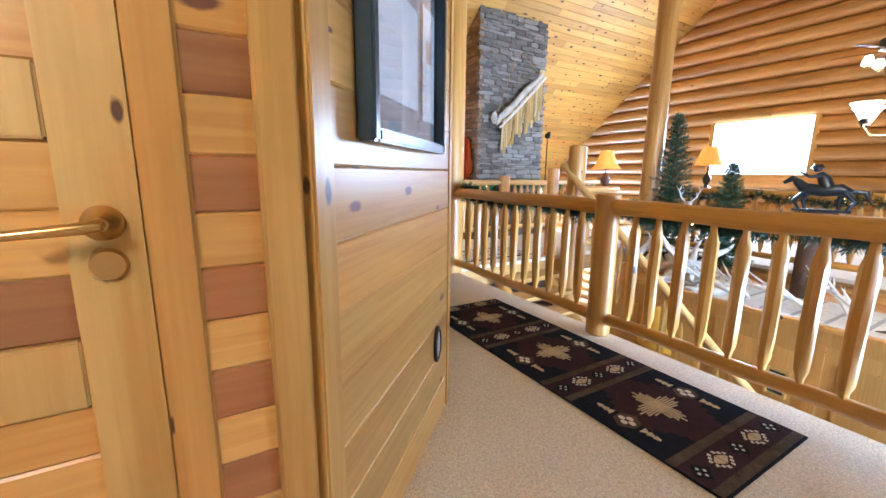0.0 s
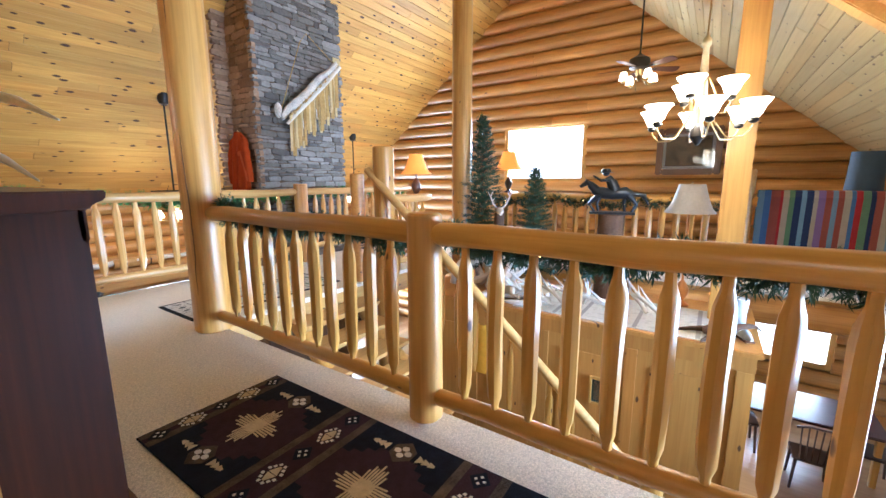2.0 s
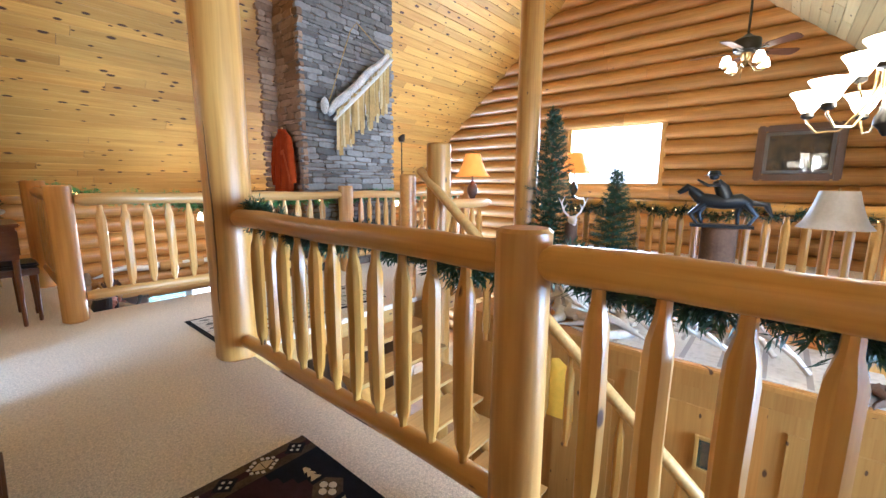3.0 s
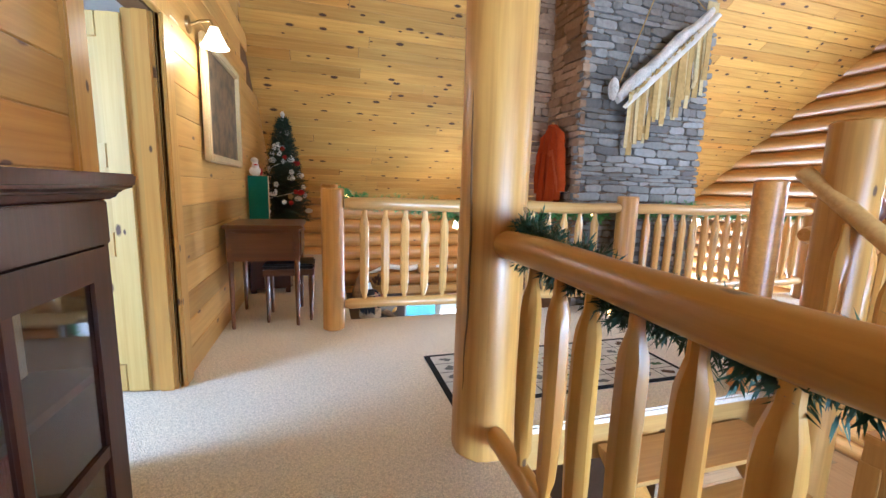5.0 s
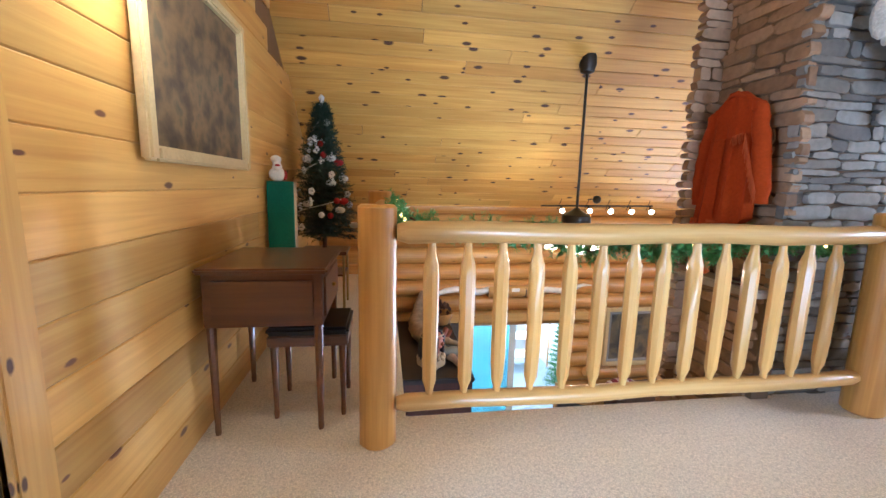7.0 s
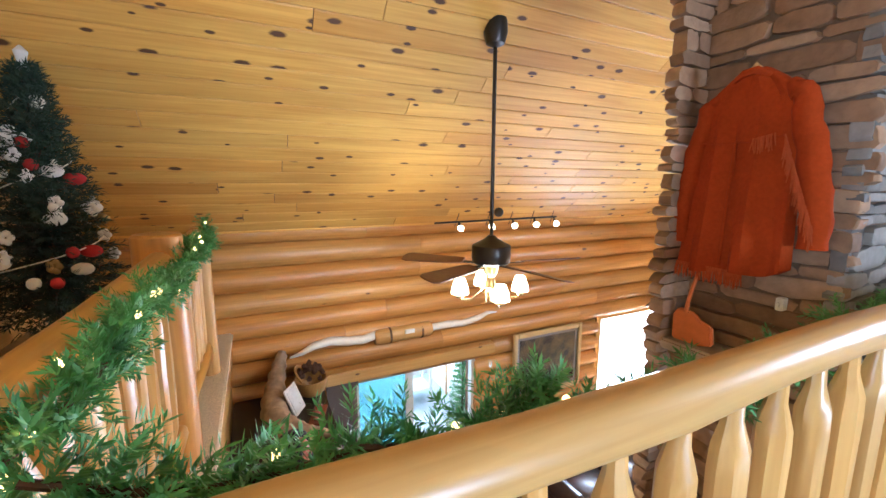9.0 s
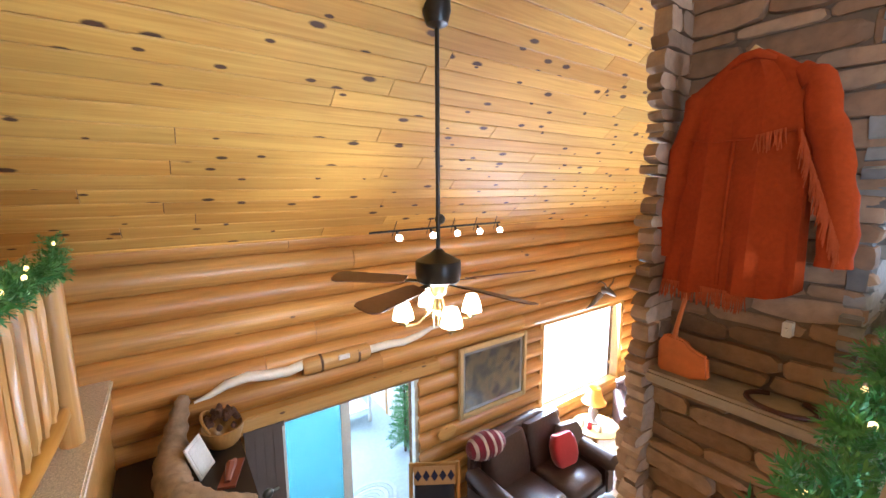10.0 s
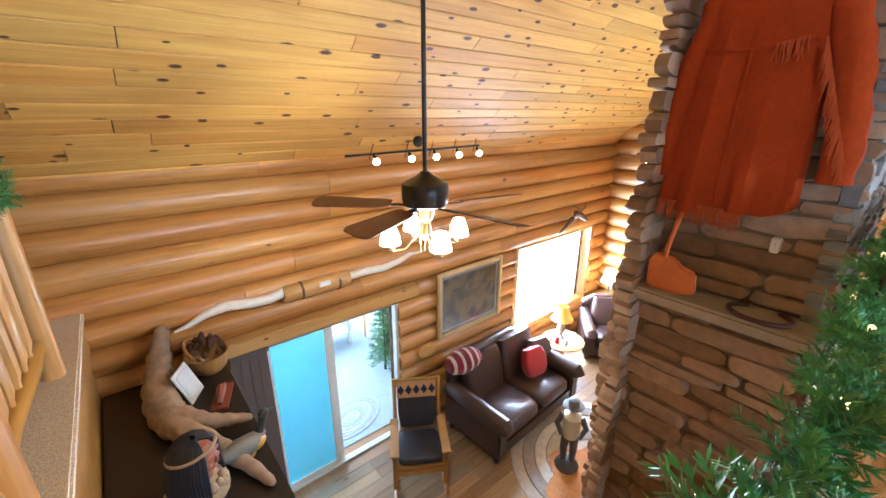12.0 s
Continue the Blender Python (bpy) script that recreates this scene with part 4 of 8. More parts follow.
def lodge_rug():
    x0, x1, y0, y1 = 2.56, 4.30, 4.56, 5.28
    t = thing("lodge_rug", "cream lodge rug with a black grid and animal pictures", "rug", at=(x0, y0, 0))
    w, h, z = x1 - x0, y1 - y0, 0.009
    part("border", Shape().box(0, w, 0, h, 0, z), plain("rug_black", (0.015, 0.015, 0.017), 0.95, 0, 0.5, 260), t, bevel=0.004)
    rnd = random.Random(2)
    cream = plain("rug_ivory", (0.62, 0.59, 0.52), 0.95, 0, 0.5, 260, 0.14)
    inks = [plain("rug_ink_" + k, c, 0.95, 0, 0.4, 260, 0.3) for k, c in (("brown", (0.10, 0.06, 0.04)), ("green", (0.08, 0.13, 0.07)), ("red", (0.28, 0.04, 0.03)), ("grey", (0.16, 0.16, 0.15)))]
    nx, ny = 9, 5
    for i in range(nx):
        for j in range(ny):
            a0, a1 = 0.035 + (w - 0.07) * i / nx + 0.004, 0.035 + (w - 0.07) * (i + 1) / nx - 0.004
            b0, b1 = 0.03 + (h - 0.06) * j / ny + 0.004, 0.03 + (h - 0.06) * (j + 1) / ny - 0.004
            cell = part("square", Shape().box(a0, a1, b0, b1, z - 0.002, z + 0.001), cream, t)
            s, n = Shape(), 11
            cx, cy = (a0 + a1) / 2, (b0 + b1) / 2
            for q in range(2):
                ox, oy = cx + rnd.uniform(-.03, .03), cy + rnd.uniform(-.02, .02)
                s.prism([(ox + rnd.uniform(0.012, 0.045) * math.cos(2 * math.pi * k / n), oy + rnd.uniform(0.01, 0.03) * math.sin(2 * math.pi * k / n)) for k in range(n)], z - 0.001, z + 0.0018 + q * 0.0005)
            part("motif", s, inks[rnd.randrange(4)], cell)
    return t


lodge_rug()

# ---- stone chimney ----
def stone_material(name, a, b, c):
    m, t, n, l, bs = nodes_of(name)
    co, rnd_ = n.new("ShaderNodeTexCoord"), n.new("ShaderNodeObjectInfo")
    geo = n.new("ShaderNodeNewGeometry")
    mixr = n.new("ShaderNodeMath")
    l.new(rnd_.outputs["Random"], mixr.inputs[0]), l.new(geo.outputs["Random Per Island"], mixr.inputs[1])
    fr = n.new("ShaderNodeMath")
    fr.operation = "FRACT"
    l.new(mixr.outputs[0], fr.inputs[0])
    ramp = n.new("ShaderNodeValToRGB")
    ramp.color_ramp.elements[0].color, ramp.color_ramp.elements[1].color = (*a, 1), (*c, 1)
    e = ramp.color_ramp.elements.new(0.5)
    e.color = (*b, 1)
    l.new(fr.outputs[0], ramp.inputs[0])
    no = n.new("ShaderNodeTexNoise")
    no.inputs["Scale"].default_value, no.inputs["Detail"].default_value = 22, 8
    l.new(co.outputs["Object"], no.inputs["Vector"])
    rg = n.new("ShaderNodeMapRange")
    rg.inputs[3].default_value, rg.inputs[4].default_value = 0.6, 1.35
    l.new(no.outputs[0], rg.inputs[0])
    sc = n.new("ShaderNodeVectorMath")
    sc.operation = "SCALE"
    l.new(ramp.outputs[0], sc.inputs[0]), l.new(rg.outputs[0], sc.inputs["Scale"])
    l.new(sc.outputs[0], bs.inputs["Base Color"])
    bs.inputs["Roughness"].default_value = 0.85
    bp = n.new("ShaderNodeBump")
    bp.inputs["Strength"].default_value, bp.inputs["Distance"].default_value = 0.7, 0.012
    l.new(no.outputs[0], bp.inputs["Height"]), l.new(bp.outputs[0], bs.inputs["Normal"])
    return m


M_LEDGE = stone_material("grey_ledgestone", (0.11, 0.095, 0.08), (0.20, 0.18, 0.152), (0.31, 0.285, 0.248))
M_FIELD = stone_material("brown_fieldstone", (0.19, 0.105, 0.052), (0.285, 0.168, 0.088), (0.39, 0.25, 0.145))
M_MORTAR = plain("mortar", (0.16, 0.108, 0.068), 0.95)
CH = (4.36, 5.96, 6.215, 6.87)
solid("chimney_core", Shape().box(CH[0] + 0.014, CH[1] - 0.03, CH[2] + 0.03, CH[3] - 0.03, LOW, roof_z(6.3) + 0.2), M_MORTAR, "mortar core of the chimney", "chimney", "structure")
chim = thing("chimney", "stacked ledgestone and fieldstone chimney", "chimney", kind="structure")


def stone(s, c, w, h, d, rnd, right, out):
    """One split stone on a wall face, pillowed towards the room."""
    outline = ((1, -0.5), (1, 0.45), (0.86, 1), (0.25, 1), (-0.35, 0.97), (-0.88, 1), (-1, 0.5), (-1, -0.55), (-0.82, -1), (-0.1, -1), (0.5, -0.96), (0.88, -0.98))
    cr, tilt = rnd.uniform(0.78, 1.05), rnd.uniform(-0.06, 0.06)
    base = [(u * w / 2 * rnd.uniform(0.95, 1.05), v * h / 2 * (cr if abs(u) > 0.8 else 1.0) * rnd.uniform(0.86, 1.14) + u * w / 2 * tilt) for u, v in outline]
    up = Vector((0, 0, 1))
    rs = []
    for f, o in ((1.0, -0.03), (1.0, d * 0.8), (0.955, d * 0.98), (0.7, d)):
        rs.append([c + right * (u * f) + up * (v * (f if f == 1 else f * 0.97)) + out * (o + rnd.uniform(-.004, .004)) for u, v in base])
    s.rings(rs)


def stone_face(a0, a1, z0, z1, origin, right, out, mat, course, length, seed, single, depth=0.045):
    rnd, z = random.Random(seed), z0
    rest = Shape()
    while z < z1:
        hh = rnd.uniform(*course)
        a = a0 - rnd.uniform(0, 0.1)
        while a < a1 - 0.02:
            w = rnd.uniform(*length)
            if a1 - (a + w) < length[0] * 0.5:
                w = a1 - a + rnd.uniform(-0.01, 0.035)
            lo = max(a, a0 - rnd.uniform(0.0, 0.02))
            c = origin + right * ((lo + a + w) / 2) + Vector((0, 0, z + hh / 2))
            d = rnd.uniform(0.4, 1.0) * depth
            if single(c.z):
                s = Shape()
                stone(s, c, a + w - lo - 0.006, hh - 0.005, d, rnd, right, out)
                part("stone", s, mat, chim, smooth=True)
            else:
                stone(rest, c, a + w - lo - 0.006, hh - 0.005, d, rnd, right, out)
            a += w
        z += hh
    if rest.v:
        ob = part("stones", rest, mat, chim, smooth=True)
        tagged(ob, kind="stuff")


TOPZ = roof_z(6.3) + 0.05
stone_face(0, CH[3] - CH[2], 0.72, TOPZ, Vector((CH[0] + 0.03, CH[3], 0)), Vector((0, -1, 0)), Vector((-1, 0, 0)), M_FIELD, (0.045, 0.105), (0.13, 0.45), 3, lambda z: z < 2.6, 0.05)
stone_face(-0.06, CH[3] - CH[2] + 0.02, LOW, 0.66, Vector((CH[0] - 0.06, CH[3] + 0.02, 0)), Vector((0, -1, 0)), Vector((-1, 0, 0)), M_FIELD, (0.04, 0.115), (0.10, 0.42), 4, lambda z: z > -2.2, 0.07)
stone_face(0, CH[1] - CH[0], -0.3, TOPZ, Vector((CH[0], CH[2] + 0.03, 0)), Vector((1, 0, 0)), Vector((0, -1, 0)), M_LEDGE, (0.038, 0.095), (0.08, 0.38), 5, lambda z: 1.0 < z < 1.9, 0.04)
stone_face(0, CH[1] - CH[0] + 0.2, LOW, TOPZ, Vector((CH[1], CH[3] - 0.03, 0)), Vector((-1, 0, 0)), Vector((0, 1, 0)), M_FIELD, (0.04, 0.09), (0.14, 0.42), 6, lambda z: False, 0.06)
part("breast", Shape().box(CH[0] - 0.083, CH[0] + 0.04, CH[2] - 0.03, CH[3] + 0.0, LOW, 0.655), M_MORTAR, chim)
part("mantel_slab", Shape().box(CH[0] - 0.18, CH[0] + 0.02, CH[2] - 0.03, CH[3] + 0.04, 0.655, 0.71), plain("sandstone_slab", (0.36, 0.29, 0.22), 0.9, 0, 0.6, 18, 0.2), chim, "rough sandstone ledge", bevel=0.012)
M_IVORY = plain("ivory_plastic", (0.75, 0.70, 0.58), 0.4)
t = thing("light_switch", "ivory switch plate on the stone chimney", "switch", at=(CH[0] - 0.045, 6.40, 0.98), turn=-90)
part("plate", Shape().box(-0.014, 0.014, 0.0, 0.04, -0.03, 0.024), M_IVORY, t, bevel=0.003)
part("toggle", Shape().box(-0.004, 0.004, -0.012, 0.0, -0.012, 0.006), M_IVORY, t)
s = Shape()
s.tube([(0.10 * math.cos(a), 0.075 * math.sin(a), 0.008) for a in (math.radians(d) for d in range(-60, 241, 20))], 0.009, 8)
ob = solid("horseshoe", s, plain("rusty_iron", (0.09, 0.04, 0.03), 0.7, 0.5, 0.4, 50), "rusty iron horseshoe lying on the ledge", "horseshoe", smooth=True)
ob.matrix_basis = pose(CH[0] - 0.09, 6.38, 0.711, 0, 0, 90)

# ---- suede coat ----
M_SUEDE = plain("rust_suede", (0.31, 0.040, 0.004), 1.0, 0, 0.3, 60, 0.16)
M_SUEDE_D = plain("rust_suede_fringe", (0.40, 0.075, 0.018), 1.0, 0, 0.3, 60, 0.2)


def coat():
    t = thing("fringed_coat", "rust-orange fringed suede coat on a hanger on the chimney", "coat", at=(CH[0] - 0.06, 6.55, 1.0))
    # local: y along the wall, z up, face towards -x
    rows, cols, rs = 30, 40, []
    for i in range(rows + 1):
        f = i / rows
        z = 0.085 + 0.855 * f
        g = min(max((z - 0.80) / 0.14, 0), 1)
        slope = 1 - 0.74 * g ** 1.5
        half_l, half_r = (0.19 + 0.06 * (1 - f)) * slope, (0.185 + 0.02 * (1 - f)) * slope
        ring = []
        for j in range(cols):
            a = 2 * math.pi * j / cols
            c, sn = math.cos(a), math.sin(a)
            y = c * (half_l if c > 0 else half_r) + 0.02
            drape = (1 - f) ** 0.7
            fold = drape * (0.020 * math.sin(8.5 * c + 0.6) + 0.010 * math.sin(17 * c + 2.0 + 3 * f)) + 0.004 * math.sin(11 * c + f * 9)
            x = -0.010 - 0.082 * (1 - 0.45 * f) * max(sn, 0) ** 0.5 + (fold if sn > 0.05 else 0.0)
            ring.append((x, y, z + (0.012 * math.sin(5 * c + 2) + 0.05 * max(-c, 0) ** 2) * (1 - f) ** 2))
        rs.append(ring)
    part("body", Shape().rings(rs), M_SUEDE, t, smooth=True)

    def limb(nm, pts, rad, seed):
        pp, rr = [], []
        for k in range(25):
            u = k / 24 * (len(pts) - 1)
            i = min(int(u), len(pts) - 2)
            w = u - i
            v = w * w * (3 - 2 * w)
            pp.append(Vector(pts[i]).lerp(Vector(pts[i + 1]), w) + Vector((0.003 * math.sin(k * 1.3 + seed), 0.004 * math.sin(k * 0.9 + seed), 0)))
            rr.append(rad[i] * (1 - v) + rad[i + 1] * v + 0.003 * math.sin(k * 1.9 + seed))
        return part(nm, Shape().tube(pp, rr, 18, 0.012, seed), M_SUEDE, t, smooth=True)

    limb("sleeve", [(-0.030, 0.135, 0.862), (-0.036, 0.185, 0.80), (-0.045, 0.222, 0.62), (-0.050, 0.250, 0.42), (-0.042, 0.262, 0.20)], [0.020, 0.036, 0.040, 0.040, 0.036], 3)
    right = limb("sleeve", [(-0.032, -0.110, 0.868), (-0.040, -0.165, 0.81), (-0.055, -0.208, 0.64), (-0.062, -0.248, 0.44), (-0.055, -0.262, 0.23)], [0.022, 0.042, 0.048, 0.050, 0.046], 5)
    part("collar", Shape().tube([(-0.045, 0.085, 0.90), (-0.060, 0.045, 0.925), (-0.062, 0.0, 0.93), (-0.045, -0.05, 0.905)], [0.010, 0.020, 0.020, 0.010], 10, flat=0.7), M_SUEDE, t, smooth=True)
    rnd = random.Random(8)

    def fringe(nm, a, b, n, ln, owner):
        s = Shape()
        a, b = Vector(a), Vector(b)
        for i in range(n):
            p = a.lerp(b, (i + rnd.random() * 0.7) / n)
            d = Vector((rnd.uniform(-.006, .004), rnd.uniform(-.012, .012), -ln * rnd.uniform(0.8, 1.15)))
            s.tube([p, p + d * 0.5 + Vector((-0.003, 0, 0)), p + d], [0.0028, 0.0026, 0.0016], 4)
        part(nm, s, M_SUEDE_D, owner)

    part("yoke_seam", Shape().tube([(-0.066, 0.19, 0.66), (-0.080, 0.10, 0.645), (-0.082, -0.02, 0.645), (-0.070, -0.13, 0.66)], 0.0035, 5), M_SUEDE, t)
    part("back_pleat", Shape().tube([(-0.080, 0.035, 0.64), (-0.088, 0.04, 0.40), (-0.094, 0.042, 0.12)], 0.007, 6), M_SUEDE, t)
    fringe("yoke_fringe", (-0.086, -0.03, 0.655), (-0.088, -0.11, 0.67), 14, 0.06, t)
    fringe("sleeve_fringe", (-0.118, -0.155, 0.66), (-0.110, -0.275, 0.30), 54, 0.085, right)
    fringe("hem_fringe", (-0.085, 0.24, 0.11), (-0.085, -0.05, 0.10), 74, 0.07, t)
    part("hanger", Shape().tube([(-0.03, 0.05, 0.915), (-0.03, 0.015, 0.955), (-0.03, -0.015, 0.92)], 0.013, 8), plain("pine_hanger", (0.6, 0.36, 0.12), 0.4), t, "wooden hanger", True)
    return t


coat()
M_ORANGE = plain("orange_painted_steel", (0.62, 0.17, 0.035), 0.55, 0, 0.15, 30, 0.15)
t = thing("axe", "orange-painted axe standing on the chimney ledge", "axe", at=(CH[0] - 0.12, 6.72, 0.71))
part("head", Shape().prism([(-0.07, 0.0), (0.06, -0.0), (0.125, 0.02), (0.115, 0.11), (0.06, 0.125), (0.03, 0.155), (-0.05, 0.165), (-0.075, 0.12)], -0.014, 0.014, "x", Matrix.Rotation(math.pi, 4, "Z")), M_ORANGE, t, bevel=0.008)
part("handle", Shape().tube([(0, 0.02, 0.10), (0.0, 0.01, 0.20), (0.02, -0.005, 0.32), (0.05, -0.02, 0.43)], [0.016, 0.014, 0.013, 0.012], 10, flat=0.65), M_ORANGE, t, smooth=True)

# ---- hide quiver hung on the chimney ----
M_HIDE = plain("pale_buckskin", (0.55, 0.42, 0.20), 0.9, 0, 0.3, 30, 0.25)
M_HIDE_D = plain("golden_buckskin", (0.42, 0.27, 0.09), 0.9, 0, 0.3, 30, 0.3)
M_FUR = plain("grey_white_fur", (0.52, 0.46, 0.38), 0.95, 0, 1.0, 60, 0.4, sheen=0.6)


def hide():
    t = thing("hide_quiver", "fringed buckskin quiver with fur hung on the chimney", "wall hanging", at=(4.62, 6.165, 1.85))
    a, b = Vector((0.08, -0.055, 0.30)), Vector((1.16, -0.055, 1.27))
    pts = [a.lerp(b, i / 10) + Vector((0, 0.006 * math.sin(i * 2), 0.02 * math.sin(i * 1.3))) for i in range(11)]
    part("roll", Shape().tube(pts, [0.05, 0.09, 0.11, 0.10, 0.10, 0.095, 0.10, 0.095, 0.085, 0.08, 0.05], 12, 0.08, 2, flat=0.55), M_FUR, t, "mottled fur roll", True)
    part("flap", Shape().tube([a.lerp(b, 0.02) + Vector((0.02, -0.06, -0.10)), a.lerp(b, 0.3) + Vector((0.03, -0.065, -0.07)), a.lerp(b, 0.7) + Vector((0.03, -0.065, -0.06)), b + Vector((0.02, -0.06, -0.04))], [0.02, 0.035, 0.035, 0.03], 8, 0.1, 3, flat=0.4), plain("white_hide", (0.75, 0.70, 0.6), 0.9, 0, 0.4, 40), t, "white hide edge", True)
    part("toe", Shape().ball((0.03, -0.05, 0.40), 0.085, 10, 6, (0.7, 0.5, 1.3)), M_FUR, t, smooth=True)
    part("tab", Shape().box(1.07, 1.22, -0.075, -0.06, 1.20, 1.36, pose(0, 0, 0, 0, 0, 0)), M_HIDE, t, bevel=0.004)
    part("cord", Shape().tube([(0.10, -0.02, 0.42), (0.5, -0.015, 1.45), (0.62, -0.01, 1.6), (1.1, -0.02, 1.3)], 0.006, 6), M_HIDE_D, t)
    rnd = random.Random(4)
    for i in range(46):
        f = 0.10 + 0.85 * i / 46
        p = a.lerp(b, f) + Vector((rnd.uniform(-.01, .01), -0.05 + rnd.uniform(-.02, .02), -0.05))
        ln = rnd.uniform(0.42, 0.66) * (1.0 if f < 0.6 else 1.12)
        w = rnd.uniform(0.018, 0.036)
        s = Shape()
        dx, dy = rnd.uniform(-.02, .02), rnd.uniform(-.012, .012)
        s.rings([[(p.x - w + dx * k, p.y + dy * k - 0.004, p.z - ln * k), (p.x + w + dx * k, p.y + dy * k - 0.004, p.z - ln * k), (p.x + w + dx * k, p.y + dy * k, p.z - ln * k), (p.x - w + dx * k, p.y + dy * k, p.z - ln * k)] for k in (0, 0.35, 0.7, 1)])
        part("fringe_strip", s, (M_HIDE, M_HIDE_D)[rnd.random() < 0.5], t)
    for x, z in ((0.40, 0.34), (0.66, 0.52), (0.92, 0.74)):
        part("feather", Shape().tube([(x, -0.11, z), (x, -0.115, z - 0.10), (x, -0.112, z - 0.2)], [0.006, 0.022, 0.004], 6, flat=0.2), M_WHITE, t, "white feather")
        part("feather_tip", Shape().tube([(x, -0.112, z - 0.17), (x, -0.115, z - 0.24), (x, -0.112, z - 0.28)], [0.016, 0.02, 0.003], 6, flat=0.2), M_BLACK, t, "black feather tip")
    return t


hide()

# ---- ceiling fans, track light, chandelier, lamps ----
M_BRONZE = plain("dark_bronze", (0.045, 0.04, 0.035), 0.35, 0.8)
M_BLADE = plain("walnut_blade", (0.14, 0.055, 0.025), 0.4, 0, 0.1, 30, 0.2)
M_OLDBRASS = plain("antique_brass", (0.42, 0.30, 0.13), 0.35, 1.0)
M_SHADE = plain("lit_white_glass", (1.0, 0.80, 0.50), 0.4, emit=4.5)
M_SHADE_W = plain("lit_parchment", (1.0, 0.36, 0.045), 0.7, emit=0.38)
M_SPOT = plain("lit_spot_bulb", (1.0, 0.80, 0.50), 0.4, emit=10.0)
M_FAIRY = plain("fairy_bulb", (1.0, 0.58, 0.18), 0.4, emit=4.0)


def ceiling_fan(at, z_mount, z_motor, base_angle, label, shades=4, blades=5, radius=0.70, kit=20, drop=0.0):
    t = thing("ceiling_fan", label, "ceiling fan", "ceiling fans", at=(at[0], at[1], 0))
    part("canopy", Shape().lathe([(0.02, z_mount - 0.12), (0.065, z_mount - 0.10), (0.085, z_mount - 0.03), (0.08, z_mount + 0.06)], 18), M_BRONZE, t, smooth=True)
    part("downrod", Shape().tube([(0, 0, z_motor + 0.1), (0, 0, z_mount - 0.05)], 0.014, 10), M_BRONZE, t, smooth=True)
    part("motor", Shape().lathe([(0.025, z_motor + 0.15), (0.05, z_motor + 0.125), (0.12, z_motor + 0.085), (0.142, z_motor + 0.075), (0.148, z_motor + 0.06), (0.148, z_motor - 0.02), (0.142, z_motor - 0.035), (0.142, z_motor - 0.055), (0.125, z_motor - 0.07), (0.06, z_motor - 0.08)], 24), M_BRONZE, t, smooth=True)
    part("light_hub", Shape().lathe([(0.06, z_motor - 0.08), (0.05, z_motor - 0.14), (0.03, z_motor - 0.17), (0.045, z_motor - 0.20 - drop), (0.01, z_motor - 0.25 - drop)], 14), M_OLDBRASS, t, smooth=True)
    for i in range(blades):
        a = math.radians(base_angle + 360 * i / blades)
        tf = Matrix.Rotation(a, 4, "Z") @ Matrix.Translation((0, 0, z_motor - 0.06)) @ Matrix.Rotation(radians(-13), 4, "X")
        out = [(0.22, -0.05), (0.30, -0.062), (radius - 0.05, -0.078), (radius - 0.01, -0.06), (radius, -0.02), (radius, 0.02), (radius - 0.01, 0.06), (radius - 0.05, 0.078), (0.30, 0.062), (0.22, 0.05)]
        b = part("blade", Shape().prism(out, -0.004, 0.004, "z", tf), M_BLADE, t)
        part("blade_iron", Shape().box(0.11, 0.27, -0.018, 0.018, -0.012, -0.005, tf), M_BRONZE, b)
    z_kit = z_motor - drop
    for i in range(shades):
        a = math.radians(base_angle + kit + 360 * i / shades)
        r = 0.24
        x, y = math.cos(a) * r, math.sin(a) * r
        arm = part("lamp_arm", Shape().tube([(x * 0.2, y * 0.2, z_kit - 0.19), (x * 0.6, y * 0.6, z_kit - 0.29), (x * 0.95, y * 0.95, z_kit - 0.29), (x, y, z_kit - 0.25)], 0.008, 8), M_OLDBRASS, t, smooth=True)
        part("cup", Shape().lathe([(0.012, -0.03), (0.03, -0.02), (0.026, 0.0), (0.014, 0.03)], 12, (x, y, z_kit - 0.25)), M_OLDBRASS, arm, smooth=True)
        part("shade", Shape().lathe([(0.068, -0.02), (0.060, 0.03), (0.045, 0.075), (0.036, 0.095)], 16, (x, y, z_kit - 0.22)), M_SHADE, arm, "small lit pleated shade", True)
    for i in (-1, 1):
        part("pull_chain", Shape().tube([(0.02 * i, 0.03, z_motor - 0.23), (0.02 * i, 0.03, z_motor - 0.38)], [0.003, 0.006], 6), M_OLDBRASS, t)
    return t


ceiling_fan((3.97, 8.08), roof_z(8.08), 0.95, 133, "bronze ceiling fan with walnut blades and four lit shades", 4, 5, 0.74, 32, 0.05)
ceiling_fan((8.03, 1.9), roof_z(1.9), 2.98, 20, "bronze ceiling fan with lit glass shades in the far loft", 4, 5, 0.62)
ceiling_fan((8.2, 8.35), roof_z(8.35), 0.95, 60, "bronze ceiling fan beyond the chimney", 4, 5, 0.6)
t = thing("track_light", "black track light with five lit spots under the eave", "track light", at=(4.2, 9.62, 0))
part("bar", Shape().tube([(0, 0, 1.05), (1.75, 0, 1.07)], 0.012, 8), M_BLACK, t)
part("canopy", Shape().ball((0.85, 0.0, 1.15), 0.06, 12, 6), M_BRONZE, t, smooth=True)
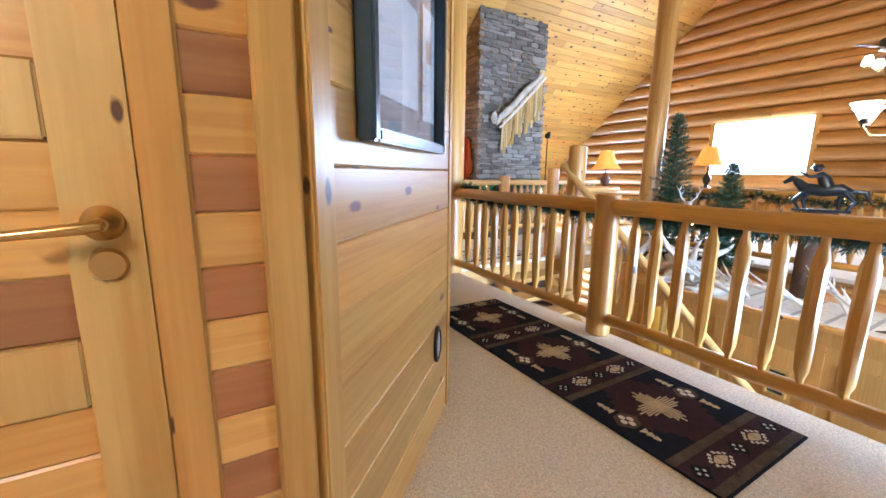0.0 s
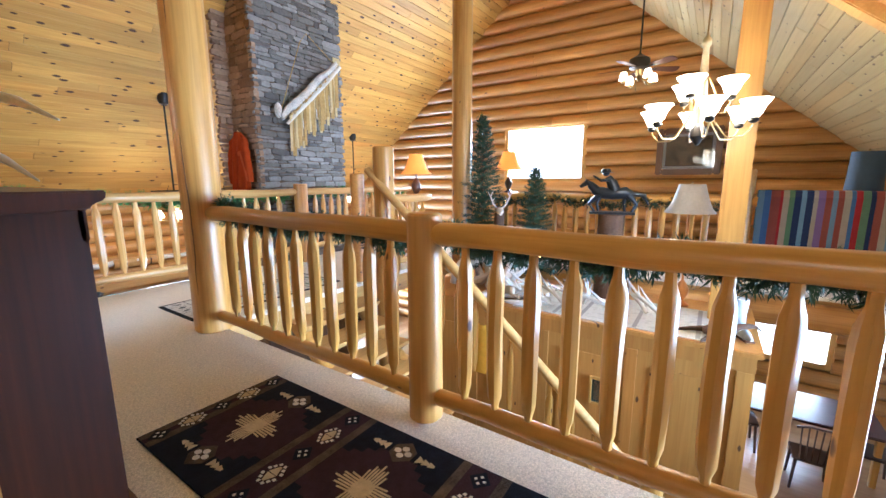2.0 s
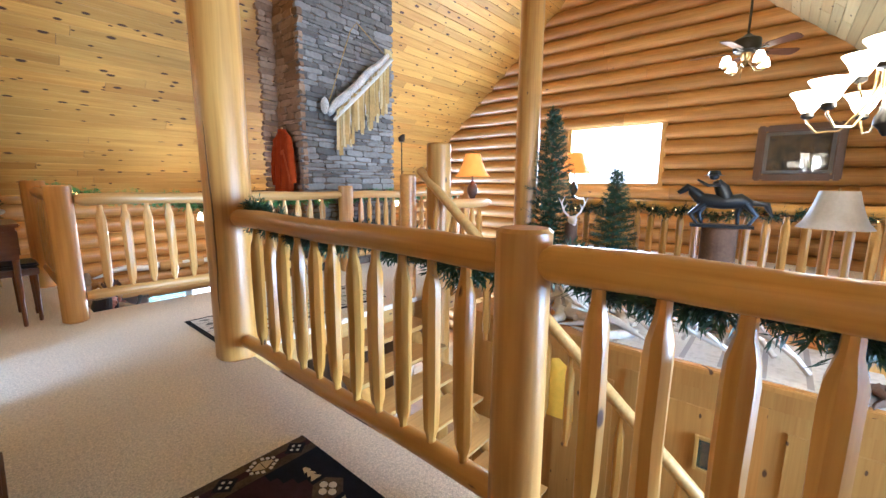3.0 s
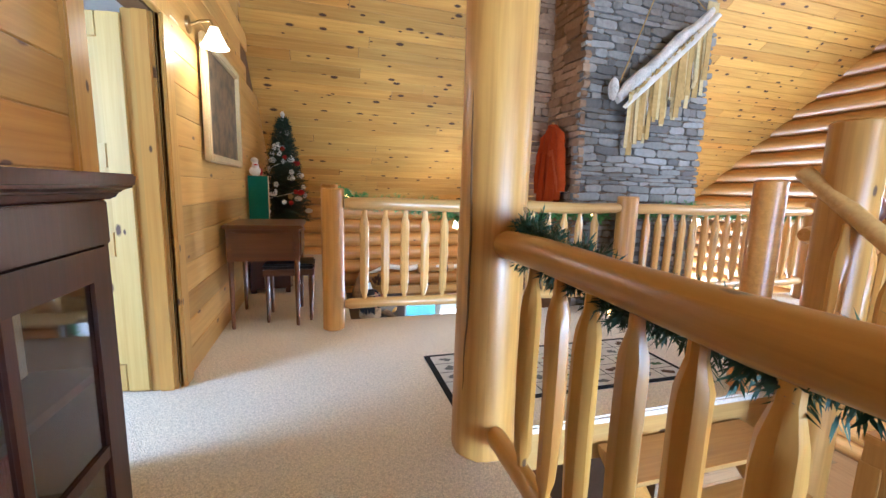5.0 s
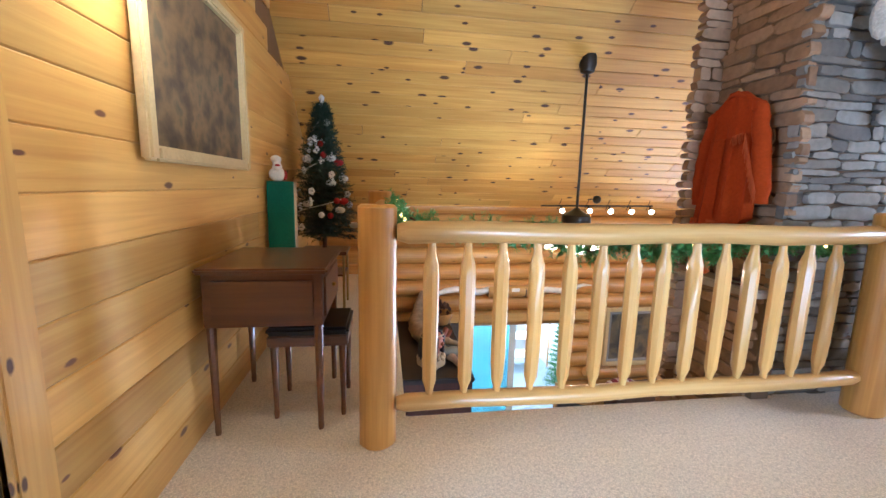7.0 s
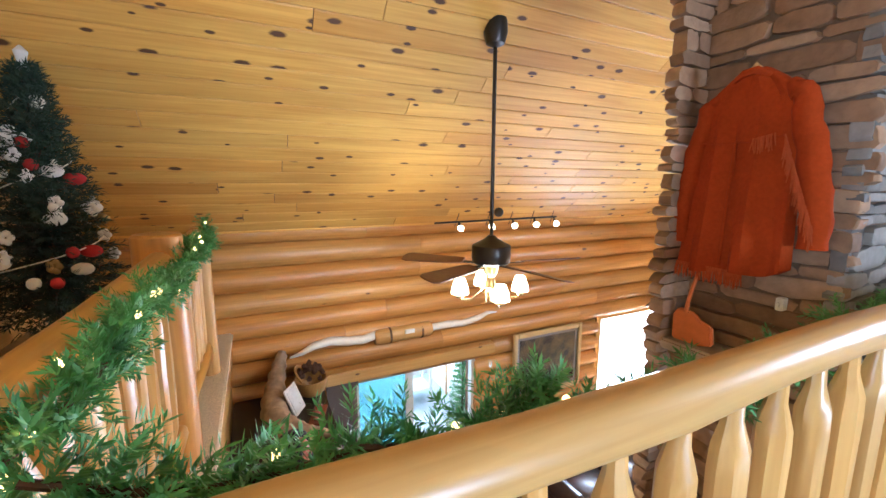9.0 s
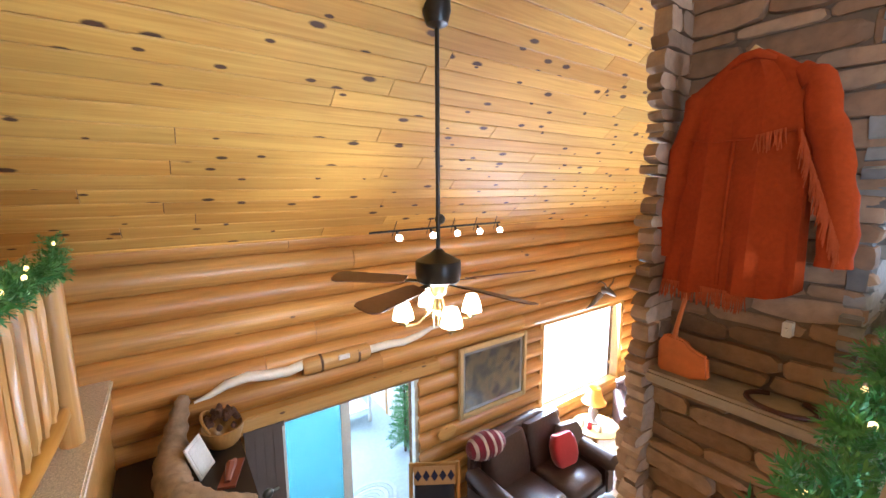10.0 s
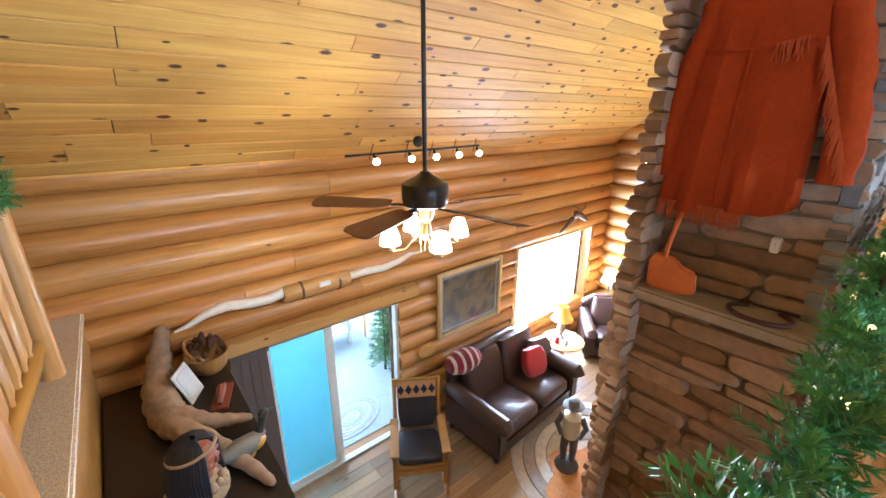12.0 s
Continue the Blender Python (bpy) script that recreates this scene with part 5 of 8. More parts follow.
for i, x in enumerate((0.30, 0.72, 1.05, 1.38, 1.70)):
    h = part("spot", Shape().tube([(x, -0.01, 1.06), (x, -0.02, 1.03), (x, -0.05, 1.0)], [0.008, 0.016, 0.026], 10), M_BLACK, t)
    part("lens", Shape().ball((x, -0.06, 0.985), 0.036, 10, 6), M_SPOT, h, "lit bulb", True)
    part("stem", Shape().tube([(x - 0.05, 0, 1.0), (x + 0.02, 0.02, 1.15)], 0.005, 6), M_BLACK, h)


def chandelier(at):
    x0, y0 = at
    t = thing("chandelier", "two-tier brass chandelier with lit bell glass shades", "chandelier", at=(x0, y0, 0))
    top = roof_z(y0)
    part("chain", Shape().tube([(0, 0, 2.36), (0, 0, top)], 0.006, 6), M_OLDBRASS, t)
    part("column", Shape().lathe([(0.010, 2.38), (0.032, 2.34), (0.036, 2.31), (0.022, 2.28), (0.026, 2.15), (0.038, 1.98), (0.044, 1.85), (0.03, 1.70)], 16), plain("cream_brass", (0.50, 0.42, 0.25), 0.4, 0.5), t, smooth=True)
    part("bowl", Shape().lathe([(0.03, 1.70), (0.06, 1.64), (0.062, 1.60), (0.035, 1.57), (0.012, 1.53)], 18), M_BRONZE, t, smooth=True)
    for tier, n, r, zc, off in (("lower", 6, 0.37, 1.70, 12), ("upper", 3, 0.20, 1.90, 40)):
        for i in range(n):
            a = math.radians(off + 360 * i / n)
            c, s = math.cos(a), math.sin(a)
            pts = [(0.04, zc + 0.16), (0.10, zc + 0.02), (r * 0.55, zc - 0.12), (r * 0.85, zc - 0.12), (r, zc - 0.05), (r, zc)]
            arm = part("arm", Shape().tube([(c * p, s * p, z) for p, z in pts], 0.0065, 8), M_OLDBRASS, t, smooth=True)
            part("cup", Shape().lathe([(0.015, -0.03), (0.035, -0.015), (0.03, 0.01)], 12, (c * r, s * r, zc)), M_BRONZE, arm, smooth=True)
            part("shade", Shape().lathe([(0.03, 0.0), (0.05, 0.03), (0.07, 0.08), (0.105, 0.13), (0.10, 0.13), (0.065, 0.08), (0.025, 0.01)], 18, (c * r, s * r, zc + 0.01), caps=False), M_SHADE, arm, "lit white bell glass", True)
    return t


chandelier((4.97, 0.93))


def table_lamp(name, at, z0, h, label, shade_m, base_m, r0=0.19, r1=0.09, sh=0.24):
    t = thing(name, label, "lamp", at=(at[0], at[1], z0))
    part("base", Shape().lathe([(0.085, 0), (0.09, 0.015), (0.05, 0.035), (0.03, 0.06), (0.07, 0.14), (0.075, 0.2), (0.03, 0.28), (0.012, 0.30), (0.012, h - sh * 0.7)], 16), base_m, t, smooth=True)
    pr = []
    for i in range(7):
        f = i / 6
        pr.append((r0 + (r1 - r0) * f ** 0.6, h - sh + sh * f))
    part("shade", Shape().lathe(pr, 20, caps=False), shade_m, t, smooth=True)
    part("finial", Shape().lathe([(0.004, h - 0.01), (0.012, h + 0.015), (0.003, h + 0.03)], 8), M_OLDBRASS, t, smooth=True)
    return t


M_STONEWARE = plain("brown_stoneware", (0.12, 0.06, 0.035), 0.4)
M_GREYSHADE = plain("grey_mica_shade", (0.30, 0.27, 0.24), 0.6)


def side_table(name, at, z0, r, h, label):
    t = thing(name, label, "table", at=(at[0], at[1], z0))
    part("top", Shape().lathe([(r * 0.97, h - 0.03), (r, h - 0.02), (r, h - 0.006), (r * 0.98, h)], 28), M_TRIMX, t, smooth=True)
    part("pedestal", Shape().lathe([(0.05, 0.10), (0.03, 0.2), (0.05, 0.35), (0.04, h - 0.03)], 14), M_TRIMX, t, smooth=True)
    for i in range(3):
        a = 2 * math.pi * i / 3
        part("leg", Shape().tube([(0.03 * math.cos(a), 0.03 * math.sin(a), 0.15), (0.16 * math.cos(a), 0.16 * math.sin(a), 0.08), (0.26 * math.cos(a), 0.26 * math.sin(a), 0.015)], [0.025, 0.02, 0.018], 8), M_TRIMX, t, smooth=True)
    return t


side_table("side_table", (5.95, 4.72), 0, 0.3, 0.98, "round pine side table behind the railing")
table_lamp("table_lamp", (5.95, 4.62), 0.98, 0.66, "brown stoneware lamp with a lit amber shade", M_SHADE_W, M_STONEWARE, 0.24, 0.10, 0.30)
side_table("side_table", (8.3, 4.25), 0, 0.3, 1.0, "round pine side table by the gable window")
table_lamp("table_lamp", (8.3, 4.15), 1.0, 0.78, "slim lamp with a lit amber shade by the window", M_SHADE_W, M_BRONZE, 0.28, 0.12, 0.34)
t = thing("wall_sconce", "brass wall sconce with a lit white bell shade", "sconce", at=(WX + 0.004, 5.66, 2.20))
part("backplate", Shape().lathe([(0.055, 0), (0.05, 0.014), (0.02, 0.02)], 16, tf=pose(0, 0, 0, 0, 90)), M_OLDBRASS, t, smooth=True)
part("arm", Shape().tube([(0.01, 0, 0), (0.07, 0, 0.03), (0.13, 0, 0.04), (0.15, 0, 0.0)], 0.009, 8), M_OLDBRASS, t, smooth=True)
part("shade", Shape().lathe([(0.025, 0.0), (0.04, -0.04), (0.06, -0.09), (0.085, -0.12), (0.08, -0.12), (0.03, -0.02)], 18, (0.15, 0, 0.0), caps=False), plain("lit_opal_glass", (1.0, 0.84, 0.55), 0.4, emit=4.0), t, "lit opal glass shade", True)

# ---- sewing desk, stool, box, santa figure, tree ----
M_DESK = wood("brown_mahogany", (0.16, 0.06, 0.025), (0.09, 0.03, 0.014), 0, 0, 0.0, rough=0.3, coat=0.4)


def desk():
    t = thing("sewing_desk", "brown mahogany sewing desk on slim legs beside the wall", "desk", at=(1.09, 6.14, 0))
    w, d, h = 0.58, 0.62, 0.88
    part("top", Shape().box(-0.005, w + 0.03, -0.03, d + 0.03, h - 0.03, h), M_DESK, t, bevel=0.01)
    part("body", Shape().box(0.02, w, 0.0, d, h - 0.30, h - 0.031), M_DESK, t, bevel=0.004)
    part("front_panel", Shape().box(0.06, w - 0.04, -0.008, 0.0, h - 0.27, h - 0.06), M_DESK, t, bevel=0.004)
    part("drawer", Shape().box(w, w + 0.012, 0.05, d - 0.05, h - 0.27, h - 0.06), M_DESK, t, bevel=0.004)
    part("knob", Shape().ball((w + 0.02, d / 2, h - 0.16), 0.012, 8, 5), M_OLDBRASS, t, smooth=True)
    for x in (0.045, w - 0.025):
        for y in (0.025, d - 0.025):
            part("leg", Shape().lathe([(0.013, 0), (0.016, 0.02), (0.015, 0.05), (0.024, h - 0.30)], 8, (x, y, 0)), M_DESK, t, smooth=True)
    return t


def stool():
    t = thing("stool", "brown wooden sewing stool with a dark seat pad", "stool", at=(1.36, 6.26, 0))
    w, d, h = 0.42, 0.36, 0.50
    part("seat_frame", Shape().box(0, w, 0, d, h - 0.08, h - 0.02), M_DESK, t, bevel=0.006)
    part("cushion", Shape().box(-0.005, w + 0.005, -0.005, d + 0.005, h - 0.019, h + 0.025), M_BLACK, t, "dark padded seat", bevel=0.015)
    for x in (0.03, w - 0.03):
        for y in (0.03, d - 0.03):
            part("leg", Shape().lathe([(0.012, 0), (0.016, 0.03), (0.013, 0.06), (0.022, h - 0.08)], 8, (x, y, 0)), M_DESK, t, smooth=True)
    return t


desk()
stool()
M_GREEN = plain("green_felt", (0.016, 0.15, 0.105), 0.9, 0, 0.3, 60, 0.15, sheen=0.3)
t = thing("low_chest", "low dark chest standing behind the desk", "chest", at=(1.075, 7.32, 0))
part("body", Shape().box(0, 0.42, 0, 0.34, 0.05, 0.56), M_DARKWOOD, t, bevel=0.006)
part("lid", Shape().box(-0.005, 0.43, -0.01, 0.35, 0.561, 0.59), M_DARKWOOD, t, bevel=0.006)
for x in (0.03, 0.39):
    for y in (0.03, 0.31):
        part("foot", Shape().box(x - 0.025, x + 0.025, y - 0.025, y + 0.025, 0, 0.05), M_DARKWOOD, t)
t = thing("display_box", "tall green-fronted cardboard box on a low chest", "box", at=(1.08, 7.40, 0.59))
part("front_panel", Shape().box(0, 0.20, 0, 0.014, 0, 0.71), M_GREEN, t, "green felt front", bevel=0.003)
part("body", Shape().box(0.004, 0.196, 0.0145, 0.13, 0, 0.703), plain("kraft_back", (0.45, 0.33, 0.17), 0.8, 0, 0.1, 20), t, bevel=0.003)
M_RED = plain("red_felt", (0.42, 0.02, 0.02), 0.85)
s = Shape()
s.ball((0, 0, 0.05), 0.05, 12, 8, (1.1, 0.8, 1.0)).ball((0, -0.01, 0.10), 0.032, 12, 8).ball((-0.005, 0, 0.155), 0.034, 12, 8, (1.05, 1.0, 0.8)).ball((-0.003, 0, 0.13), 0.028, 12, 6, (1, 1, 0.6))
s.mat = 1
s.ball((0.045, -0.005, 0.045), 0.024, 8, 6, (0.8, 0.8, 1.5)).ball((0, -0.031, 0.107), 0.017, 8, 6, (1.2, 0.6, 0.8))
ob = solid("santa_figure", s, [plain("white_felt", (0.78, 0.76, 0.72), 0.9, 0, 0.5, 80), M_RED], "white-hatted santa figurine on the green box", "figurine", smooth=True)
ob.matrix_basis = pose(1.15, 7.46, 1.297, 0, 0, 20) @ Matrix.Diagonal((1.15, 1.15, 1.1, 1))

M_XMAS = plain("dark_tree_needles", (0.012, 0.034, 0.018), 0.7, 0, 0, 20, 0.5)
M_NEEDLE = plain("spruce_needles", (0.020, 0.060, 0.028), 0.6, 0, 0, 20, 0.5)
# brighter green: light from the fairy bulbs is put into this needle colour
M_NEEDLE_LIT = plain("lit_tone_needles", (0.095, 0.29, 0.075), 0.5, 0, 0, 20, 0.45)
M_BARK = plain("bark", (0.10, 0.06, 0.04), 0.9, 0, 0.6, 40, 0.3)


def needle_tuft(s, p, d, ln, n, rnd, nl=0.05, w=0.003, spread=0.8):
    """Needles standing out round one twig."""
    d = d.normalized()
    side = d.orthogonal().normalized()
    up = d.cross(side)
    for i in range(n):
        f = i / n
        a = rnd.uniform(0, 2 * math.pi)
        r = side * math.cos(a) + up * math.sin(a)
        b = p + d * ln * f
        tip = b + (r * spread + d * 0.75).normalized() * nl * rnd.uniform(0.7, 1.15)
        q = r.cross(d).normalized() * w
        k = len(s.v)
        m = (b + tip) / 2
        s.v += [tuple(b), tuple(m + q), tuple(tip), tuple(m - q)]
        s.face(k, k + 1, k + 2, k + 3)


def conifer(name, at, z0, h, r, label, mat, seed, twigs=230, needle=0.05, full=0.45):
    t = thing(name, label, "tree", at=(at[0], at[1], z0))
    part("trunk", Shape().tube([(0, 0, 0), (0, 0, h * 0.5), (0, 0, h * 0.97)], [0.022, 0.016, 0.004], 8), M_BARK, t, smooth=True)
    rnd, s, wood_s = random.Random(seed), Shape(), Shape()
    for i in range(twigs):
        f = (i + 0.5) / twigs
        z = h * (0.10 + 0.88 * f)
        a = i * 2.39996 + rnd.uniform(-.2, .2)
        ln = r * (1 - f) ** 0.85 * rnd.uniform(0.75, 1.08) + 0.03
        d = Vector((math.cos(a), math.sin(a), 0.10 + 0.35 * f - 0.18 * (1 - f)))
        p = Vector((0, 0, z))
        k = 2 + int(ln / 0.055)
        wood_s.tube([p, p + d * ln], [0.004, 0.0015], 4)
        for j in range(k):
            b = p + d * ln * (j + 0.4) / k
            for sd in (-1, 1):
                tw = (d.normalized() + Vector((-d.y, d.x, 0)) * sd * 0.7).normalized()
                needle_tuft(s, b, tw, min(0.075, ln * full), 11, rnd, needle, 0.0034)
        needle_tuft(s, p + d * ln * 0.8, d, 0.05, 10, rnd, needle, 0.0034)
    ob = part("crown", s, mat, t)
    part("twig_frame", wood_s, M_BARK, t)
    return t


xt = conifer("christmas_tree", (1.36, 8.40), 0.62, 1.46, 0.31, "decorated green christmas tree with white and red ornaments", M_XMAS, 3, 240, 0.045)
part("topper", Shape().lathe([(0.028, 0), (0.02, 0.05), (0.03, 0.09), (0.004, 0.12)], 10, (0, 0, 1.42)), M_WHITE, xt, "white star topper", True)
rnd = random.Random(11)
ORN = [M_WHITE, M_WHITE, M_RED, M_PAPER, M_IVORY, M_OLDBRASS]
for i in range(46):
    f = rnd.uniform(0.08, 0.92)
    a = rnd.uniform(-2.9, 0.4)
    r = 0.30 * (1 - f) ** 0.85 + 0.025
    c = (r * math.cos(a), r * math.sin(a), 1.46 * (0.10 + 0.86 * f))
    k = i % 4
    s = Shape()
    if k == 0:
        s.ball(c, 0.030, 10, 6)
    elif k == 1:
        s.ball(c, 0.042, 10, 6, (1.2, 0.4, 0.8))
    elif k == 2:
        for j in range(5):
            q = 2 * math.pi * j / 5
            s.ball((c[0] + 0.018 * math.cos(q), c[1] - 0.004, c[2] + 0.022 * math.sin(q)), 0.017, 6, 4, (1, 0.5, 1))
    else:
        s.ball((c[0], c[1], c[2] + 0.03), 0.014, 8, 5).ball(c, 0.02, 8, 5, (1, 0.6, 1.6)).ball((c[0], c[1], c[2] + 0.008), 0.03, 6, 4, (1.1, 0.35, 0.35))
    part("ornament", s, ORN[rnd.randrange(len(ORN))], xt, smooth=True)
s = Shape()
for k in range(1):
    s.tube([((0.30 * (1 - f) ** 0.85 + 0.02) * math.cos(f * 19 + k * 2), (0.30 * (1 - f) ** 0.85 + 0.02) * math.sin(f * 19 + k * 2), 1.46 * (0.1 + 0.86 * f)) for f in (0.1 + 0.8 * i / 60 for i in range(61))], 0.0035, 4)
part("tinsel", s, M_IVORY, xt)
t = thing("tree_stand_table", "small dark table with brass rails under the tree", "table", at=(1.36, 8.40, 0))
part("top", Shape().box(-0.24, 0.24, -0.22, 0.22, 0.58, 0.615), M_DESK, t, bevel=0.006)
part("shelf", Shape().box(-0.22, 0.22, -0.2, 0.2, 0.36, 0.38), M_DESK, t, bevel=0.004)
for x in (-0.21, 0.21):
    for y in (-0.19, 0.19):
        part("leg", Shape().tube([(x, y, 0), (x, y, 0.58)], 0.014, 8), M_OLDBRASS, t, smooth=True)
for z in (0.46, 0.53):
    part("rail", Shape().tube([(-0.21, -0.19, z), (0.21, -0.19, z)], 0.006, 6), M_OLDBRASS, t)

# ---- garlands ----
def garland(name, pts, label, seed, dens=46, thick=0.085, nl=0.05, mat=None, lights=0.16, near=False):
    """A pine garland with small lit bulbs along a line of points."""
    t = thing(name, label, "garland", "pine garlands")
    rnd, s = random.Random(seed), Shape()
    pts = [Vector(p) for p in pts]
    wire, total = [], 0.0
    for a, b in zip(pts, pts[1:]):
        ln = (b - a).length
        n = max(2, int(ln / 0.05))
        for i in range(n):
            p = a.lerp(b, i / n)
            wire.append(p + Vector((0.012 * math.sin(total * 9 + seed), 0.012 * math.cos(total * 7), 0.02 * math.sin(total * 5 + seed))))
            total += ln / n
    part("wire", Shape().tube(wire, 0.006, 6), M_BARK, t)
    step = 1.0 / dens
    cnt = int(total * dens)
    for i in range(cnt):
        f = (i + rnd.random()) / cnt * (len(wire) - 1)
        k = min(int(f), len(wire) - 2)
        p = wire[k].lerp(wire[k + 1], f - k)
        ax = (wire[k + 1] - wire[k]).normalized()
        d = (Vector((rnd.gauss(0, 1), rnd.gauss(0, 1), rnd.gauss(0, 1) + 0.1)).normalized() + ax * rnd.uniform(-.6, .6)).normalized()
        needle_tuft(s, p, d, thick * rnd.uniform(0.55, 1.15), 40 if near else 18, rnd, 0.028 if near else nl, 0.0024 if near else 0.0036, 0.9)
    part("needles", s, mat or M_NEEDLE_LIT, t)
    n = int(total / lights)
    for i in range(n):
        p = wire[min(int((i + rnd.random()) / n * len(wire)), len(wire) - 1)] + Vector((rnd.uniform(-.04, .04), rnd.uniform(-.04, .04), rnd.uniform(-.03, .05)))
        part("light_bulb", Shape().ball(tuple(p), 0.0085 if near else 0.006, 6, 5, (1, 1, 1.3)), M_FAIRY, t, smooth=True)
    return t


def swag(a, b, n, sag):
    """Points that dip between n ties."""
    a, b = Vector(a), Vector(b)
    out = []
    for i in range(n * 4 + 1):
        f = i / (n * 4)
        out.append(a.lerp(b, f) - Vector((0, 0, sag * math.sin(math.pi * ((i % 4) / 4)))))
    return out


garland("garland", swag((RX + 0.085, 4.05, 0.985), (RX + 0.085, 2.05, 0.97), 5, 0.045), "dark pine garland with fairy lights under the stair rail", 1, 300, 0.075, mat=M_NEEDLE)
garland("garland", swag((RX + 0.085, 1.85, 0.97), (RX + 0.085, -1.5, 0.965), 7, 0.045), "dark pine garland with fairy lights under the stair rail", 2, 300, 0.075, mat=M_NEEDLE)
garland("garland", swag((2.10, RY + 0.12, 1.13), (2.85, RY + 0.12, 1.06), 2, 0.03) + swag((2.9, RY + 0.12, 1.0), (4.75, RY + 0.11, 1.04), 5, 0.06), "green pine garland with warm fairy lights behind the end rail", 3, 210, 0.088, near=True)
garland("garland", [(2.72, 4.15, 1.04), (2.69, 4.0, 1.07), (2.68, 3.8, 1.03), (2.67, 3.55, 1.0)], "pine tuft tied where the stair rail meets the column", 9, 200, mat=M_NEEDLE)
garland("garland", swag((4.95, RY + 0.09, 1.09), (7.5, RY + 0.09, 1.07), 6, 0.06), "green pine garland along the chimney railing", 4, 150)
garland("garland", [(2.05, 6.2, 1.12), (2.06, 6.5, 1.10), (2.05, 7.0, 1.11), (2.06, 7.6, 1.10), (2.06, 8.2, 1.11), (2.06, 8.9, 1.12), (2.02, 9.06, 1.22)], "green pine garland with warm fairy lights over the side rail", 5, 200, near=True)
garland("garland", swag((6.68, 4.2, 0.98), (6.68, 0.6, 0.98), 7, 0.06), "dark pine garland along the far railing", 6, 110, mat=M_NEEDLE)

# ---- stairs ----
stairs = thing("staircase", "half-log staircase with a pine handrail", "staircase")
run, rise = 0.232, 0.198
steps = 14
for i in range(steps):
    y, z = 4.30 - run * (i + 1), -rise * (i + 1)
    s, n = Shape(), 9
    rs = []
    for x in (3.36, 3.9, 4.44):
        rs.append([(x, y + run * 0.5 + 0.155 * math.cos(math.pi + math.pi * j / (n - 1)), z - 0.10 * math.sin(math.pi * j / (n - 1))) for j in range(n)])
    s.rings(rs)
    part("tread", s, M_RAILX, stairs, smooth=True)
for x in (3.46, 4.34):
    part("stringer", Shape().tube([(x, 4.3, -0.26), (x, 4.30 - run * steps, -0.26 - rise * steps)], 0.085, 12, 0.03, 4), M_POST, stairs, smooth=True)
hr = lambda y: 0.39 + 0.855 * (y - 3.1)
part("handrail", Shape().tube([(4.52, y, hr(y)) for y in (4.25, 3.6, 2.9, 2.2, 1.5, 0.95)], [0.045, 0.05, 0.052, 0.05, 0.05, 0.04], 12, 0.03, 5), M_RAILX, stairs, smooth=True)
for i in range(15):
    y = 4.0 - i * 0.21
    b = new("baluster", SPINS[i % 5])
    b.parent = stairs
    b.matrix_basis = pose(4.50, y, hr(y) - 0.86, 0, 0, i * 40)
log_post("newel_post", 4.52, 0.98, 0.09, LOW, hr(0.98) + 0.12, "round newel post at the stair foot", seed=14)

# ---- plant shelf above the stairs ----
PX0, PX1, PY0, PY1, PZ = 5.12, 6.62, 0.33, 4.05, -0.20
shelf = thing("display_shelf", "pine-panelled display shelf above the stairwell", "shelf unit")
part("top", Shape().box(PX0 - 0.04, PX1, PY0 - 0.04, PY1, PZ - 0.05, PZ), M_CABIN, shelf, bevel=0.008)
part("front_panel", Shape().box(PX0 + 0.02, PX0 + 0.05, PY0, PY1, LOW, PZ - 0.051), M_CABIN, shelf)
part("end_panel", Shape().box(PX0 + 0.05, PX1, PY0, PY0 + 0.03, LOW, PZ - 0.051), M_CABIN, shelf)
part("front_rail", Shape().box(PX0, PX0 + 0.02, PY0, PY1, PZ - 0.2, PZ - 0.052), M_CABIN, shelf, bevel=0.004)
for i in range(5):
    y = PY0 + 0.02 + i * 0.9
    part("stile", Shape().box(PX0, PX0 + 0.02, y, y + 0.11, LOW, PZ - 0.2), M_CABIN, shelf, bevel=0.004)
    if i < 4:
        part("door_panel", Shape().box(PX0 + 0.004, PX0 + 0.019, y + 0.2, y + 0.78, LOW + 0.2, PZ - 0.35), M_CABIN, shelf, bevel=0.006)
M_STRIPECLOTH = picture_face("pale_striped_cloth", ((0.50, 0.48, 0.44), (0.62, 0.60, 0.56), (0.55, 0.52, 0.47)), 14, 0.9)
cl = thing("table_runner", "pale striped cloth laid on the display shelf", "cloth", at=(5.15, 0.6, PZ))
part("cloth", Shape().box(0, 1.0, 0, 2.0, 0.0, 0.006), M_STRIPECLOTH, cl)
for i in range(7):
    part("stripe", Shape().box(0.02, 0.98, 0.15 + i * 0.27, 0.19 + i * 0.27, 0.005, 0.0075), M_MAT, cl)
conifer("artificial_tree", (6.12, 3.55), PZ, 2.36, 0.42, "tall slim artificial spruce on the display shelf", M_NEEDLE, 7, 170, 0.05)
conifer("artificial_tree", (6.30, 2.82), PZ, 1.62, 0.34, "small artificial spruce on the display shelf", M_NEEDLE, 8, 120, 0.05)
antler("antler", "pale shed antler lying on the display shelf", (5.35, 1.05, PZ + 0.05), 75, 1.1, 11)
antler("antler", "pale shed antler lying on the display shelf", (5.55, 1.9, PZ + 0.05), 200, 1.0, 12)
antler("antler", "pale shed antler lying on the display shelf", (5.4, 2.5, PZ + 0.05), 110, 0.9, 13)


